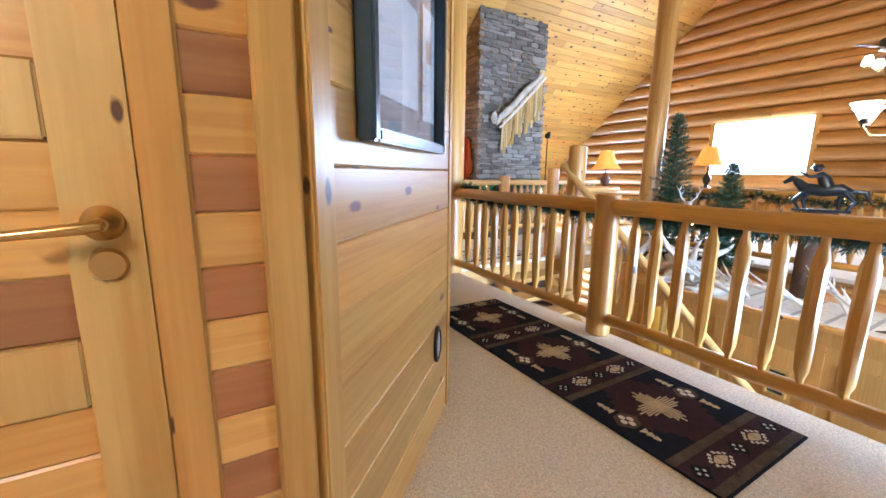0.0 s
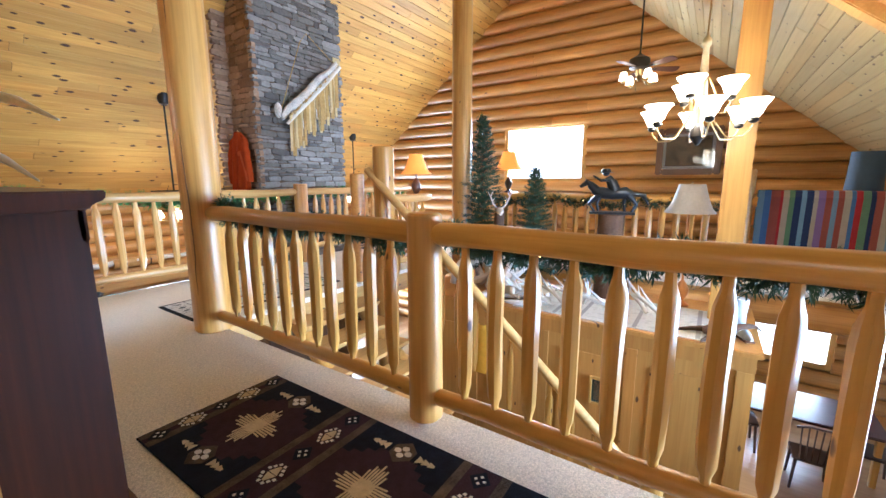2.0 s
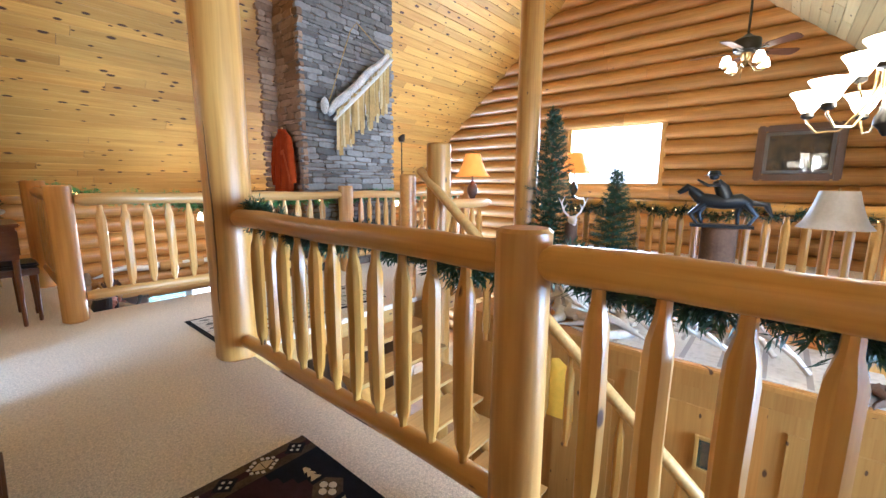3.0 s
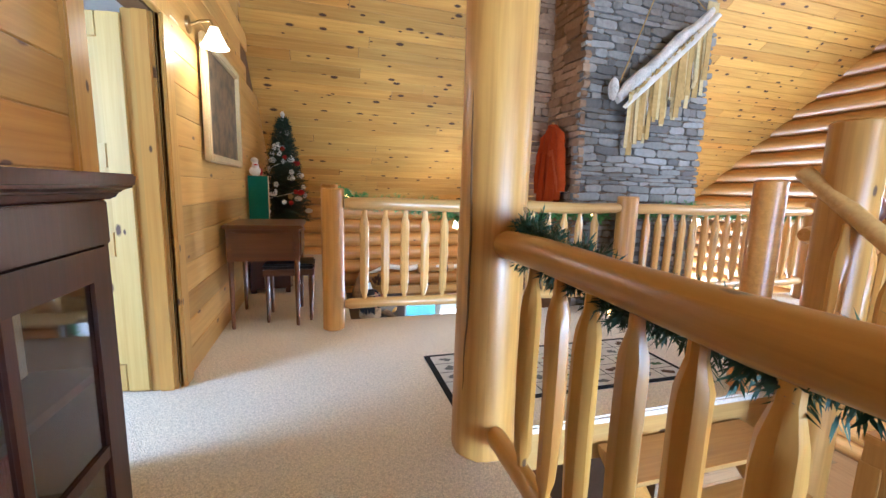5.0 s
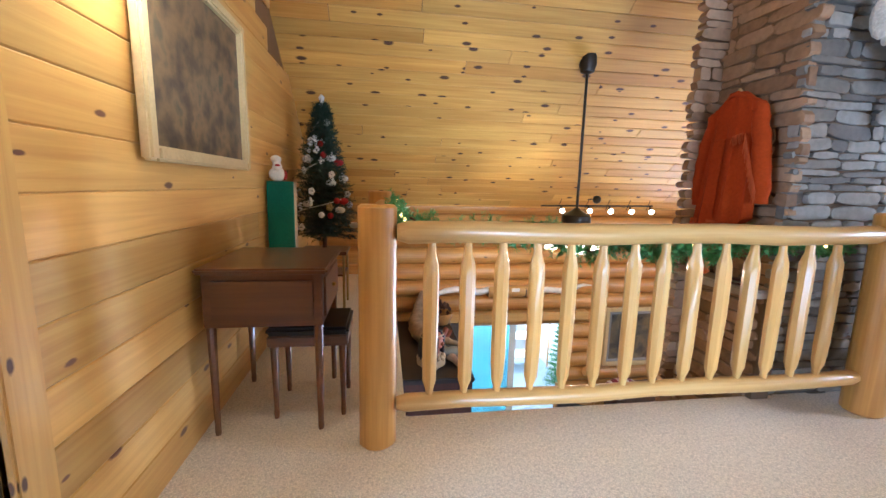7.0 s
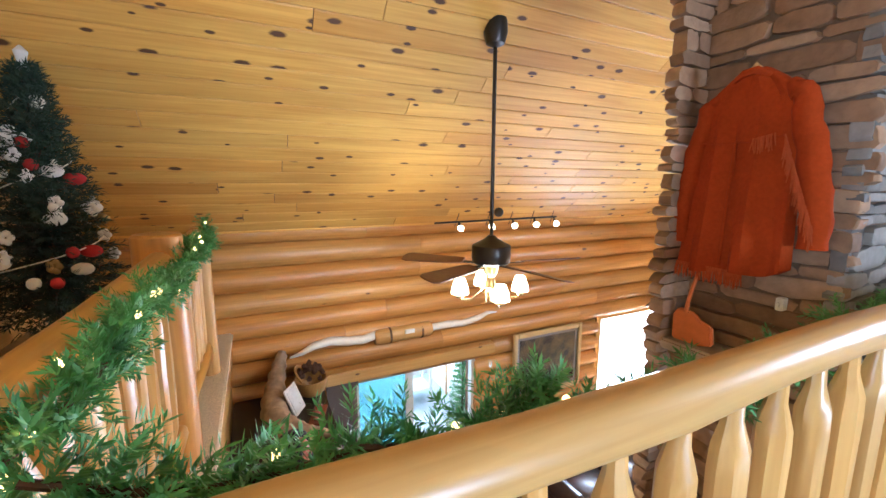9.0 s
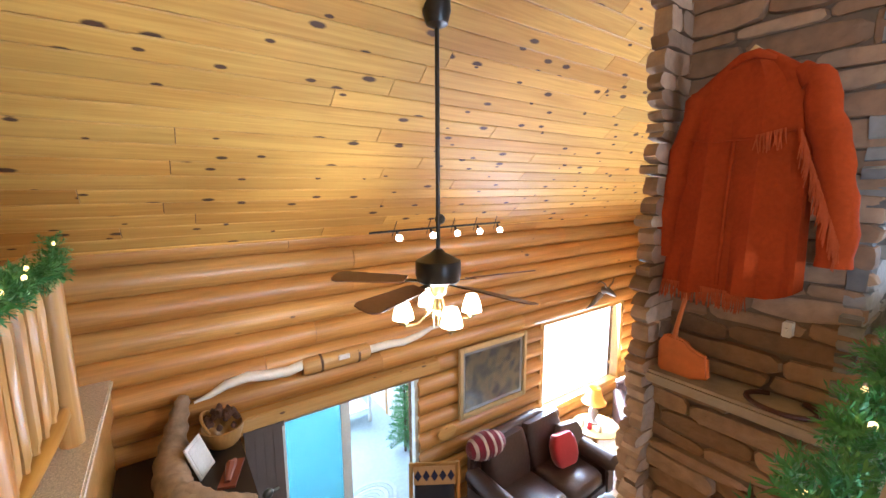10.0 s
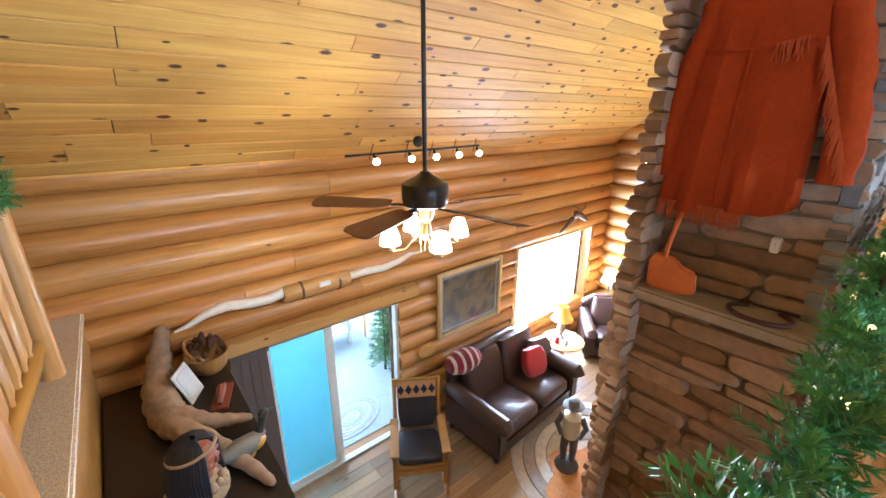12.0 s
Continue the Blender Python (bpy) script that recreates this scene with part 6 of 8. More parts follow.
def driftwood(name, label, at, turn, scale, seed, mat=None):
    rnd, s = random.Random(seed), Shape()
    for k in range(4):
        p = Vector((rnd.uniform(-.3, .3), rnd.uniform(-.1, .1), 0.05))
        d = Vector((rnd.uniform(-1, 1), rnd.uniform(-.5, .5), rnd.uniform(0.1, 0.7)))
        pts = [p]
        for i in range(5):
            d = (d + Vector((rnd.uniform(-.4, .4), rnd.uniform(-.4, .4), rnd.uniform(-.4, .2)))).normalized()
            pts.append(pts[-1] + d * 0.13)
        pts = [Vector((q.x, q.y, max(q.z, 0.03))) for q in pts]
        s.tube(pts, [0.05, 0.055, 0.045, 0.035, 0.022, 0.006], 9, 0.15, seed + k)
    ob = solid(name, s, mat or M_ANTLER, label, "driftwood", smooth=True)
    ob.matrix_basis = pose(*at, 0, 0, turn) @ Matrix.Diagonal((scale, scale, scale, 1))
    return ob


driftwood("driftwood", "bleached grey driftwood root on the display shelf", (5.55, 3.0, PZ), 30, 1.25, 5)
driftwood("driftwood", "bleached grey driftwood root on the display shelf", (5.5, 2.2, PZ), 100, 1.0, 6)
driftwood("driftwood", "brown driftwood chunk on the display shelf", (5.4, 0.62, PZ), 20, 0.7, 9, M_BARK)
for x, y, turn, size, seed in ((5.32, 1.45, 95, 1.25, 14), (5.62, 1.25, 40, 1.1, 15), (5.36, 2.05, 60, 1.05, 16), (5.75, 2.45, 150, 1.15, 17), (5.42, 3.25, 80, 1.0, 18)):
    antler("antler", "bleached shed antler lying on the display shelf", (x, y, PZ + 0.035), turn, size, seed, 12)
driftwood("driftwood", "bleached grey driftwood root on the display shelf", (5.42, 2.72, PZ), 70, 1.2, 15)
driftwood("driftwood", "bleached grey driftwood root on the display shelf", (5.55, 3.55, PZ), 130, 1.1, 16)
# deer skull with antlers among the trees
s = Shape()
s.tube([(0, 0, 0.02), (0.0, -0.06, 0.05), (0, -0.16, 0.03), (0, -0.26, 0.0)], [0.05, 0.07, 0.045, 0.025], 10, 0.05, 1)
for sd in (-1, 1):
    s.tube([(sd * 0.03, 0.0, 0.08), (sd * 0.12, 0.03, 0.18), (sd * 0.17, 0.0, 0.32), (sd * 0.13, -0.05, 0.44)], [0.016, 0.015, 0.012, 0.003], 8)
    s.tube([(sd * 0.14, 0.02, 0.22), (sd * 0.09, -0.06, 0.33)], [0.011, 0.002], 7)
    s.tube([(sd * 0.17, 0.0, 0.31), (sd * 0.22, 0.03, 0.42)], [0.010, 0.002], 7)
ob = solid("deer_skull", s, M_ANTLER, "pale deer skull with antlers hung on a stump", "skull", smooth=True)
ob.matrix_basis = pose(5.95, 3.18, 0.80, 0, 0, -60) @ Matrix.Diagonal((0.75, 0.75, 0.7, 1))
log_post("stump_pedestal", 5.98, 3.2, 0.07, PZ, 0.80, "dark log stump carrying a deer skull", M_BARK, seed=20, category="stump")
log_post("stump_pedestal", 6.15, 1.78, 0.15, PZ, 0.84, "dark log stump carrying a bronze statue", M_BARK, seed=21, category="stump")
# bronze horse and rider, one plain shape
s = Shape()
s.box(-0.22, 0.22, -0.09, 0.09, 0, 0.03)
s.tube([(-0.2, 0, 0.24), (-0.12, 0, 0.27), (0.0, 0, 0.25), (0.13, 0, 0.27), (0.19, 0, 0.30)], [0.03, 0.075, 0.07, 0.075, 0.045], 12)
s.tube([(0.15, 0, 0.28), (0.22, 0, 0.36), (0.26, 0, 0.40), (0.33, 0, 0.34)], [0.055, 0.045, 0.04, 0.02], 10)
for x, y, k in ((-0.15, 0.04, -0.08), (-0.13, -0.04, 0.02), (0.13, 0.04, 0.10), (0.12, -0.04, 0.04)):
    s.tube([(x, y, 0.24), (x + k, y, 0.13), (x + k * 0.4, y, 0.03)], [0.035, 0.018, 0.014], 8)
s.tube([(-0.2, 0, 0.25), (-0.29, 0, 0.24), (-0.34, 0, 0.12)], [0.03, 0.03, 0.006], 8)
s.tube([(-0.02, 0, 0.28), (0.02, 0, 0.40), (0.06, 0, 0.47)], [0.06, 0.055, 0.03], 10)
s.ball((0.08, 0, 0.51), 0.036, 10, 6)
s.lathe([(0.075, 0.52), (0.05, 0.53), (0.035, 0.57)], 12, (0.08, 0, 0))
s.tube([(0.04, 0.05, 0.43), (0.12, 0.10, 0.42), (0.2, 0.08, 0.48)], [0.02, 0.016, 0.01], 8)
ob = solid("bronze_statue", s, plain("blue_black_bronze", (0.03, 0.035, 0.042), 0.35, 0.7, 0.2, 40), "blue-black bronze statue of a galloping horse and rider", "statue", smooth=True)
ob.matrix_basis = pose(6.15, 1.78, 0.84, 0, 0, 100) @ Matrix.Diagonal((1.15, 1.15, 0.95, 1))
s = Shape()
s.tube([(0, 0.0, 0.012), (0, 0.01, 0.05), (0, 0.0, 0.10), (0, 0.015, 0.18), (0, 0.02, 0.27), (0, 0.02, 0.31)], [0.036, 0.04, 0.045, 0.05, 0.06, 0.062], 14, flat=1.2)
s.tube([(0, 0.03, 0.045), (0, -0.06, 0.05), (0, -0.13, 0.038), (0, -0.19, 0.028)], [0.042, 0.042, 0.036, 0.012], 12, flat=0.8)
s.mat = 1
s.box(-0.034, 0.034, -0.18, -0.03, 0.0, 0.012).box(-0.03, 0.03, 0.0, 0.06, 0.0, 0.03)
ob = solid("cowboy_boot", s, [plain("pale_blue_leather", (0.50, 0.55, 0.58), 0.5, 0, 0.3, 30, 0.25), M_BARK], "pale blue-grey leather cowboy boot on the shelf's end", "boot", smooth=True)
ob.matrix_basis = pose(5.50, 0.47, PZ, 0, 0, -60) @ Matrix.Diagonal((1.1, 1.1, 1.15, 1))
framed("framed_horseshoe", 0.20, 0.31, "small dark green picture in a pale frame on the stair panel", (PX0 - 0.003, 1.58, -0.94), -90, M_TRIM, M_OLDPAINT, 0.03, 0.03, 0.02, plain("green_mount", (0.03, 0.06, 0.045), 0.8))
table_lamp("shelf_lamp", (6.28, 0.98), PZ, 1.40, "tall lamp with a grey flared shade on the shelf", M_GREYSHADE, plain("orange_glaze", (0.55, 0.22, 0.04), 0.4), 0.26, 0.13, 0.32)
# yellow slicker and bottle on the stair wall
s = Shape()
s.rings([[(-0.02 - 0.05 * math.sin(math.pi * j / 8), (j / 8 - 0.5) * w + 0.01 * math.sin(9 * j + z * 7), z) for j in range(9)] for w, z in ((0.12, 0.62), (0.40, 0.52), (0.46, 0.3), (0.5, 0.05), (0.5, 0.0))], caps=False, closed=False)
ob = solid("yellow_slicker", s, plain("yellow_oilcloth", (0.75, 0.42, 0.03), 0.5, 0, 0.2, 20, 0.15), "yellow oilcloth slicker hung on the stair panel", "coat", smooth=True)
ob.location = (PX0 - 0.005, 2.95, -1.10)
# square timber post and dormer beams
s = Shape().box(-0.11, 0.11, -0.11, 0.11, LOW, roof_z(0.60) - 0.0)
ob = solid("timber_post", s, M_TRIM, "square yellow pine post between shelf and roof", "post", bevel=0.012)
ob.location = (5.98, 0.60, 0)


def rake_beam(name, x0, x1, y0, y1, drop, deep, mat, label):
    s = Shape()
    s.prism([(y0, roof_z(y0) - drop), (y1, roof_z(y1) - drop), (y1, roof_z(y1) - drop - deep), (y0, roof_z(y0) - drop - deep)], x0, x1, "x")
    return solid(name, s, mat, label, "beam", "structure", bevel=0.008)


rake_beam("beam_dormer", 5.05, 5.2, 2.2, SOUTH_Y, 0.0, 0.20, M_TRIMX, "yellow pine rake beam of the dormer")
rake_beam("ceiling_dormer", 2.9, 5.049, 1.2, SOUTH_Y, 0.05, 0.05, M_TRIMX, "orange pine panel of the dormer ceiling")
rake_beam("beam_dormer_rib", 4.15, 4.25, 1.6, SOUTH_Y, 0.1, 0.06, M_TRIMX, "thin pine rib of the dormer")
solid("beam_loft_edge", Shape().tube([(6.72, SOUTH_Y, -0.24), (6.72, 2, -0.25), (6.72, 4.3, -0.24)], 0.15, 14, 0.02, 3), M_LOGY, "log beam carrying the far loft edge", "beam", "structure", smooth=True)

# ---- striped blanket over the far rail ----
STR = [("salmon", (0.36, 0.10, 0.08)), ("blue", (0.10, 0.22, 0.50)), ("cream", (0.50, 0.45, 0.36)), ("navy", (0.03, 0.05, 0.14)), ("green", (0.16, 0.30, 0.18)), ("violet", (0.28, 0.18, 0.42)), ("red", (0.45, 0.04, 0.05)), ("sky", (0.22, 0.36, 0.52))]
STR = {k: plain("stripe_" + k, tuple(0.5 * q for q in c), 0.9, 0, 0.3, 90, 0.1) for k, c in STR}
bl = thing("striped_blanket", "striped serape blanket draped over the far railing", "blanket")
seq = ["sky", "blue", "salmon", "salmon", "red", "cream", "green", "navy", "sky", "navy", "cream", "violet", "salmon", "sky", "salmon", "cream", "blue", "red", "green", "navy", "salmon", "cream", "sky", "violet", "salmon"]
y = 0.36
rnd = random.Random(6)
for k in seq + seq[3:]:
    if y < -1.45:
        break
    w = rnd.uniform(0.025, 0.065)
    s = Shape()
    prof = [(6.655, 0.42), (6.665, 0.8), (6.668, 1.06), (6.70, 1.125), (6.74, 1.135), (6.78, 1.125), (6.812, 1.06), (6.815, 0.7)]
    ins = [(p[0] + (0.006 if p[0] < 6.74 else -0.006), p[1] - 0.004) for p in prof]
    rs = [[(p[0] + 0.006 * math.sin(14 * yy), yy, p[1]) for p in prof + ins[::-1]] for yy in (y, y - w / 2, y - w)]
    s.rings(rs)
    part("stripe", s, STR[k], bl)
    y -= w
table_lamp("floor_lamp", (7.6, -0.66), 0, 1.56, "dark blue bell-shaped lamp in the far loft", plain("dark_blue_shade", (0.04, 0.07, 0.11), 0.6), plain("blue_ceramic", (0.05, 0.08, 0.12), 0.3), 0.17, 0.15, 0.45)

# ---- dining corner below ----
M_CHAIR = plain("black_brown_chair", (0.05, 0.028, 0.02), 0.4)


def dining_chair(at, turn):
    t = thing("dining_chair", "dark spindle-back wooden dining chair", "chair", "chairs at the dining table", at=(*at, LOW), turn=turn)
    part("seat", Shape().box(-0.22, 0.22, -0.21, 0.21, 0.43, 0.46), M_CHAIR, t, bevel=0.012)
    for x in (-0.18, 0.18):
        for y in (-0.17, 0.17):
            part("leg", Shape().tube([(x * 1.15, y * 1.15, 0), (x, y, 0.43)], [0.016, 0.02], 8), M_CHAIR, t, smooth=True)
    for i in range(6):
        x = -0.18 + 0.072 * i
        part("spindle", Shape().tube([(x * 0.85, 0.19, 0.46), (x, 0.26, 0.95)], 0.009, 6), M_CHAIR, t, smooth=True)
    part("crest", Shape().tube([(-0.23, 0.25, 0.93), (-0.1, 0.275, 0.98), (0.1, 0.275, 0.98), (0.23, 0.25, 0.93)], 0.03, 8, flat=0.5), M_CHAIR, t, smooth=True)
    return t


ch = dining_chair((7.75, -0.65), 90)
copy_thing(ch, pose(8.3, -1.35, LOW, 0, 0, 175))
copy_thing(ch, pose(8.35, 0.1, LOW, 0, 0, 5))
t = thing("dining_table", "dark-topped pine dining table on the ground floor", "table", at=(8.6, -0.62, LOW))
part("top", Shape().box(-0.5, 0.5, -0.85, 0.85, 0.71, 0.75), M_DARKWOOD, t, bevel=0.01)
for x in (-0.42, 0.42):
    for y in (-0.75, 0.75):
        part("leg", Shape().box(x - 0.035, x + 0.035, y - 0.035, y + 0.035, 0, 0.71), M_TRIM, t, bevel=0.006)

# ---- north wall fittings ----
header = solid("lintel_beam", Shape().box(2.95, 5.2, NY - 0.16, NY - 0.02, -0.76, -0.62), M_TRIMX, "flat pine lintel over the sliding door", "lintel", "structure", bevel=0.012)
M_ALU = plain("pale_almond_vinyl", (0.62, 0.64, 0.58), 0.45, 0.0)
M_TEAL = bpy.data.materials.new("teal_tinted_glass")
M_TEAL.use_nodes = True
g = M_TEAL.node_tree.nodes["Principled BSDF"]
g.inputs["Base Color"].default_value = (0.28, 0.68, 0.76, 1)
g.inputs["Roughness"].default_value, g.inputs["Transmission Weight"].default_value = 0.25, 0.75


def slider():
    t = thing("door_3", "almond sliding glass door with a teal-tinted panel", "door", kind="structure")
    y0, y1 = NY - 0.03, NY + 0.06
    for nm, a in (("jamb", (SL[0] - 0.02, SL[0] + 0.04)), ("jamb", (SL[1] - 0.04, SL[1] + 0.02))):
        part(nm, Shape().box(*a, y0, y1, LOW, SL[3]), M_ALU, t, bevel=0.004)
    part("track", Shape().box(SL[0] + 0.04, SL[1] - 0.04, y0, y1, LOW, LOW + 0.03), M_ALU, t, bevel=0.004)
    part("head", Shape().box(SL[0] + 0.04, SL[1] - 0.04, y0, y1, SL[3] - 0.05, SL[3]), M_ALU, t, bevel=0.004)
    for k, (a0, a1, y, gm) in enumerate(((SL[0] + 0.04, 4.02, NY + 0.01, M_TEAL), (3.30, 4.08, NY + 0.045, M_GLASS))):
        sash = part("sash", Shape().box(a1 - 0.06, a1, y - 0.012, y + 0.012, LOW + 0.03, SL[3] - 0.05), M_ALU, t, bevel=0.004)
        part("stile", Shape().box(a0, a0 + 0.05, y - 0.0125, y + 0.0125, LOW + 0.03, SL[3] - 0.05), M_ALU, sash)
        part("rail", Shape().box(a0 + 0.05, a1 - 0.06, y - 0.012, y + 0.012, LOW + 0.031, LOW + 0.11), M_ALU, sash)
        part("rail", Shape().box(a0 + 0.05, a1 - 0.06, y - 0.012, y + 0.012, SL[3] - 0.11, SL[3] - 0.051), M_ALU, sash)
        gl = part("pane", Shape().box(a0 + 0.05, a1 - 0.06, y - 0.003, y + 0.003, LOW + 0.11, SL[3] - 0.11), gm, sash)
        gl.visible_shadow = False
    return t


slider()
M_SLAT = plain("brown_vertical_slat", (0.10, 0.075, 0.06), 0.6)
bl = thing("vertical_blind", "brown vertical blind drawn to the side of the door", "blind", at=(2.98, NY - 0.10, 0))
part("headrail", Shape().box(0, 0.36, -0.02, 0.02, -0.83, -0.78), M_SLAT, bl)
for i in range(8):
    part("slat", Shape().box(0.004 + 0.042 * i, 0.050 + 0.042 * i, -0.004, 0.0, LOW + 0.03, -0.83, pose(0, 0.008 * (i % 2), 0)), M_SLAT, bl)


def window_unit(name, axis, place, a0, a1, z0, z1, mull, label, inward):
    """A wooden window frame with its panes in one opening."""
    t = thing(name, label, "window", kind="structure")
    fw, d0, d1 = 0.07, place - 0.06, place + 0.10

    def bar(nm, p0, p1, q0, q1, parent=t, e0=d0, e1=d1, m=M_TRIM):
        return part(nm, Shape().box(p0, p1, e0, e1, q0, q1) if axis == "x" else Shape().box(e0, e1, p0, p1, q0, q1), m, parent, bevel=0.004 if m is not M_GLASS else 0)

    bar("window_frame", a0 - 0.03, a0 + fw, z0 - 0.03, z1 + 0.03)
    bar("window_frame", a1 - fw, a1 + 0.03, z0 - 0.03, z1 + 0.03)
    bar("window_head", a0 + fw, a1 - fw, z1 - fw, z1 + 0.03)
    bar("window_sill", a0 + fw, a1 - fw, z0 - 0.03, z0 + fw)
    for m in mull:
        bar("mullion", m - 0.02, m + 0.02, z0 + fw, z1 - fw, t, place, place + 0.06, M_WHITE)
    return t


window_unit("window_1", "y", GX, GW[0], GW[1], GW[2], GW[3], [], "gable window full of white daylight", -1)
window_unit("window_2", "x", NY, LW[0], LW[1], LW[2], LW[3], [], "wide north window full of white daylight", -1)
window_unit("window_3", "y", GX, KW[0], KW[1], KW[2], KW[3], [-0.55], "kitchen window full of white daylight", -1)

# white twisted horn over the lintel with a birch-bark wrap
s = Shape()
y = NY - 0.10
t = thing("horn_bow", "long pale twisted horn bow with a birch wrap on the lintel", "wall ornament", at=(0, y, 0))
horn = plain("horn_white", (0.76, 0.73, 0.66), 0.5, 0, 0.2, 15, 0.12)
part("limb", Shape().tube([(2.62, 0, -0.36), (2.74, 0, -0.33), (2.88, 0, -0.27), (3.05, 0, -0.245), (3.25, 0, -0.28), (3.42, 0, -0.29), (3.60, 0, -0.25)], [0.010, 0.028, 0.042, 0.048, 0.050, 0.050, 0.046], 12, 0.04, 1), horn, t, smooth=True)
part("limb", Shape().tube([(4.24, 0, -0.28), (4.5, 0, -0.27), (4.72, 0, -0.29), (4.95, 0, -0.25), (5.10, 0, -0.20), (5.24, 0, -0.21)], [0.044, 0.046, 0.044, 0.036, 0.024, 0.008], 12, 0.04, 2), horn, t, smooth=True)
wrap = part("wrap", Shape().tube([(3.55, 0, -0.29), (3.58, 0, -0.29), (3.9, 0, -0.285), (4.24, 0, -0.28), (4.27, 0, -0.28)], [0.075, 0.09, 0.088, 0.09, 0.075], 16, 0.03, 3), wood("birch_bark", (0.60, 0.36, 0.15), (0.42, 0.22, 0.08), 0, 0, 0.5), t, "birch bark wrap", True)
for x in (3.72, 4.12):
    part("binding", Shape().tube([(x, 0, -0.286), (x + 0.025, 0, -0.286)], 0.094, 16), M_OAK_DARK, wrap, "dark lacing", True)
part("patch", Shape().box(3.90, 4.02, -0.10, -0.075, -0.27, -0.22), M_WHITE, wrap, bevel=0.004)
part("peg", Shape().box(3.88, 3.92, 0.0, 0.10, -0.31, -0.27), M_TRIM, t)
# trophy above the window
s = Shape()
s.tube([(0, 0, 0), (0, -0.08, 0.02), (0.0, -0.16, -0.02), (0.0, -0.24, -0.06)], [0.07, 0.06, 0.045, 0.02], 10, 0.05, 1)
for sd in (-1, 1):
    s.tube([(sd * 0.03, -0.08, 0.06), (sd * 0.12, -0.10, 0.15), (sd * 0.2, -0.06, 0.2), (sd * 0.3, -0.05, 0.15)], [0.014, 0.012, 0.010, 0.003], 7)
s.tube([(-0.1, -0.02, -0.05), (-0.32, -0.02, -0.18), (-0.5, -0.02, -0.25)], [0.05, 0.03, 0.008], 8)
ob = solid("trophy_mount", s, plain("grey_brown_hide", (0.16, 0.12, 0.09), 0.9, 0, 0.5, 40), "small antlered trophy mounted above the window", "trophy", smooth=True)
ob.location = (8.66, NY - 0.12, -0.26)
s = Shape().lathe([(0.13, 0), (0.12, 0.02), (0.05, 0.03)], 18, tf=pose(5.33, NY - 0.11, -1.66, 90) @ Matrix.Diagonal((1.2, 0.8, 1, 1)))
solid("oval_plaque", s, M_TRIMX, "small oval wooden plaque on the log wall", "plaque", smooth=True)

# ---- living room furniture ----
M_LEATHER = plain("dark_brown_leather", (0.048, 0.024, 0.018), 0.40, 0, 0.35, 26, 0.3, coat=0.15)
M_LEATHER2 = plain("dark_blue_leather", (0.028, 0.030, 0.040), 0.3, 0, 0.3, 26, 0.2)


def cushion(name, w, d, h, parent, m, tf, puff=0.35, label=""):
    """A soft rounded pad, its base at the origin."""
    s, n, rs = Shape(), 24, []
    for f in (0.0, 0.10, 0.3, 0.5, 0.7, 0.9, 1.0):
        k = 1 - puff * abs(2 * f - 1) ** 3 * 0.35
        ring = []
        for j in range(n):
            a = 2 * math.pi * j / n
            c, sn = math.cos(a), math.sin(a)
            e = 0.35
            ring.append(tf @ Vector((w / 2 * k * math.copysign(abs(c) ** e, c), d / 2 * k * math.copysign(abs(sn) ** e, sn), h * f)))
        rs.append(ring)
    return part(name, Shape().rings(rs), m, parent, label, True)


def sofa(at, turn, w, seats, label, deep=1.0, high=1.0):
    t = thing("sofa" if seats > 1 else "armchair", label, "sofa" if seats > 1 else "armchair", at=(*at, LOW), turn=turn)
    t.matrix_world = t.matrix_world @ Matrix.Diagonal((1, deep, high, 1))
    part("base", Shape().box(-w / 2 + 0.03, w / 2 - 0.03, -0.42, 0.42, 0.10, 0.30), M_LEATHER, t, bevel=0.03)
    for x in (-w / 2 + 0.1, w / 2 - 0.1):
        for y in (-0.36, 0.36):
            part("foot", Shape().lathe([(0.03, 0), (0.04, 0.05), (0.03, 0.10)], 10, (x, y, 0)), M_CHAIR, t, smooth=True)
    for sd in (-1, 1):
        part("arm", Shape().tube([(sd * (w / 2 - 0.11), -0.47, 0.50), (sd * (w / 2 - 0.11), -0.45, 0.54), (sd * (w / 2 - 0.11), 0.1, 0.56), (sd * (w / 2 - 0.11), 0.42, 0.60)], [0.09, 0.12, 0.12, 0.11], 14), M_LEATHER, t, smooth=True)
        part("arm_side", Shape().box(sd * (w / 2 - 0.11) - 0.10, sd * (w / 2 - 0.11) + 0.10, -0.44, 0.42, 0.12, 0.53), M_LEATHER, t, bevel=0.03)
    iw = w - 0.42
    for i in range(seats):
        x = -iw / 2 + iw * (i + 0.5) / seats
        cushion("seat_cushion", iw / seats - 0.01, 0.66, 0.18, t, M_LEATHER, pose(x, -0.10, 0.29))
        cushion("back_cushion", iw / seats - 0.01, 0.24, 0.55, t, M_LEATHER, pose(x, 0.22, 0.42, -14))
    part("back", Shape().tube([(-w / 2 + 0.08, 0.40, 0.80), (-w * 0.2, 0.42, 0.93), (w * 0.2, 0.42, 0.93), (w / 2 - 0.08, 0.40, 0.80)], 0.07, 12), M_LEATHER, t, smooth=True)
    part("back_panel", Shape().box(-w / 2 + 0.05, w / 2 - 0.05, 0.36, 0.45, 0.15, 0.86), M_LEATHER, t, bevel=0.02)
    for i in range(int(w / 0.05) - 4):
        x = -w / 2 + 0.14 + i * 0.05
        part("nailhead", Shape().ball((x, 0.36, 0.935 - 0.1 * (abs(x) / (w / 2)) ** 2), 0.010, 6, 4), M_OLDBRASS, t)
    return t


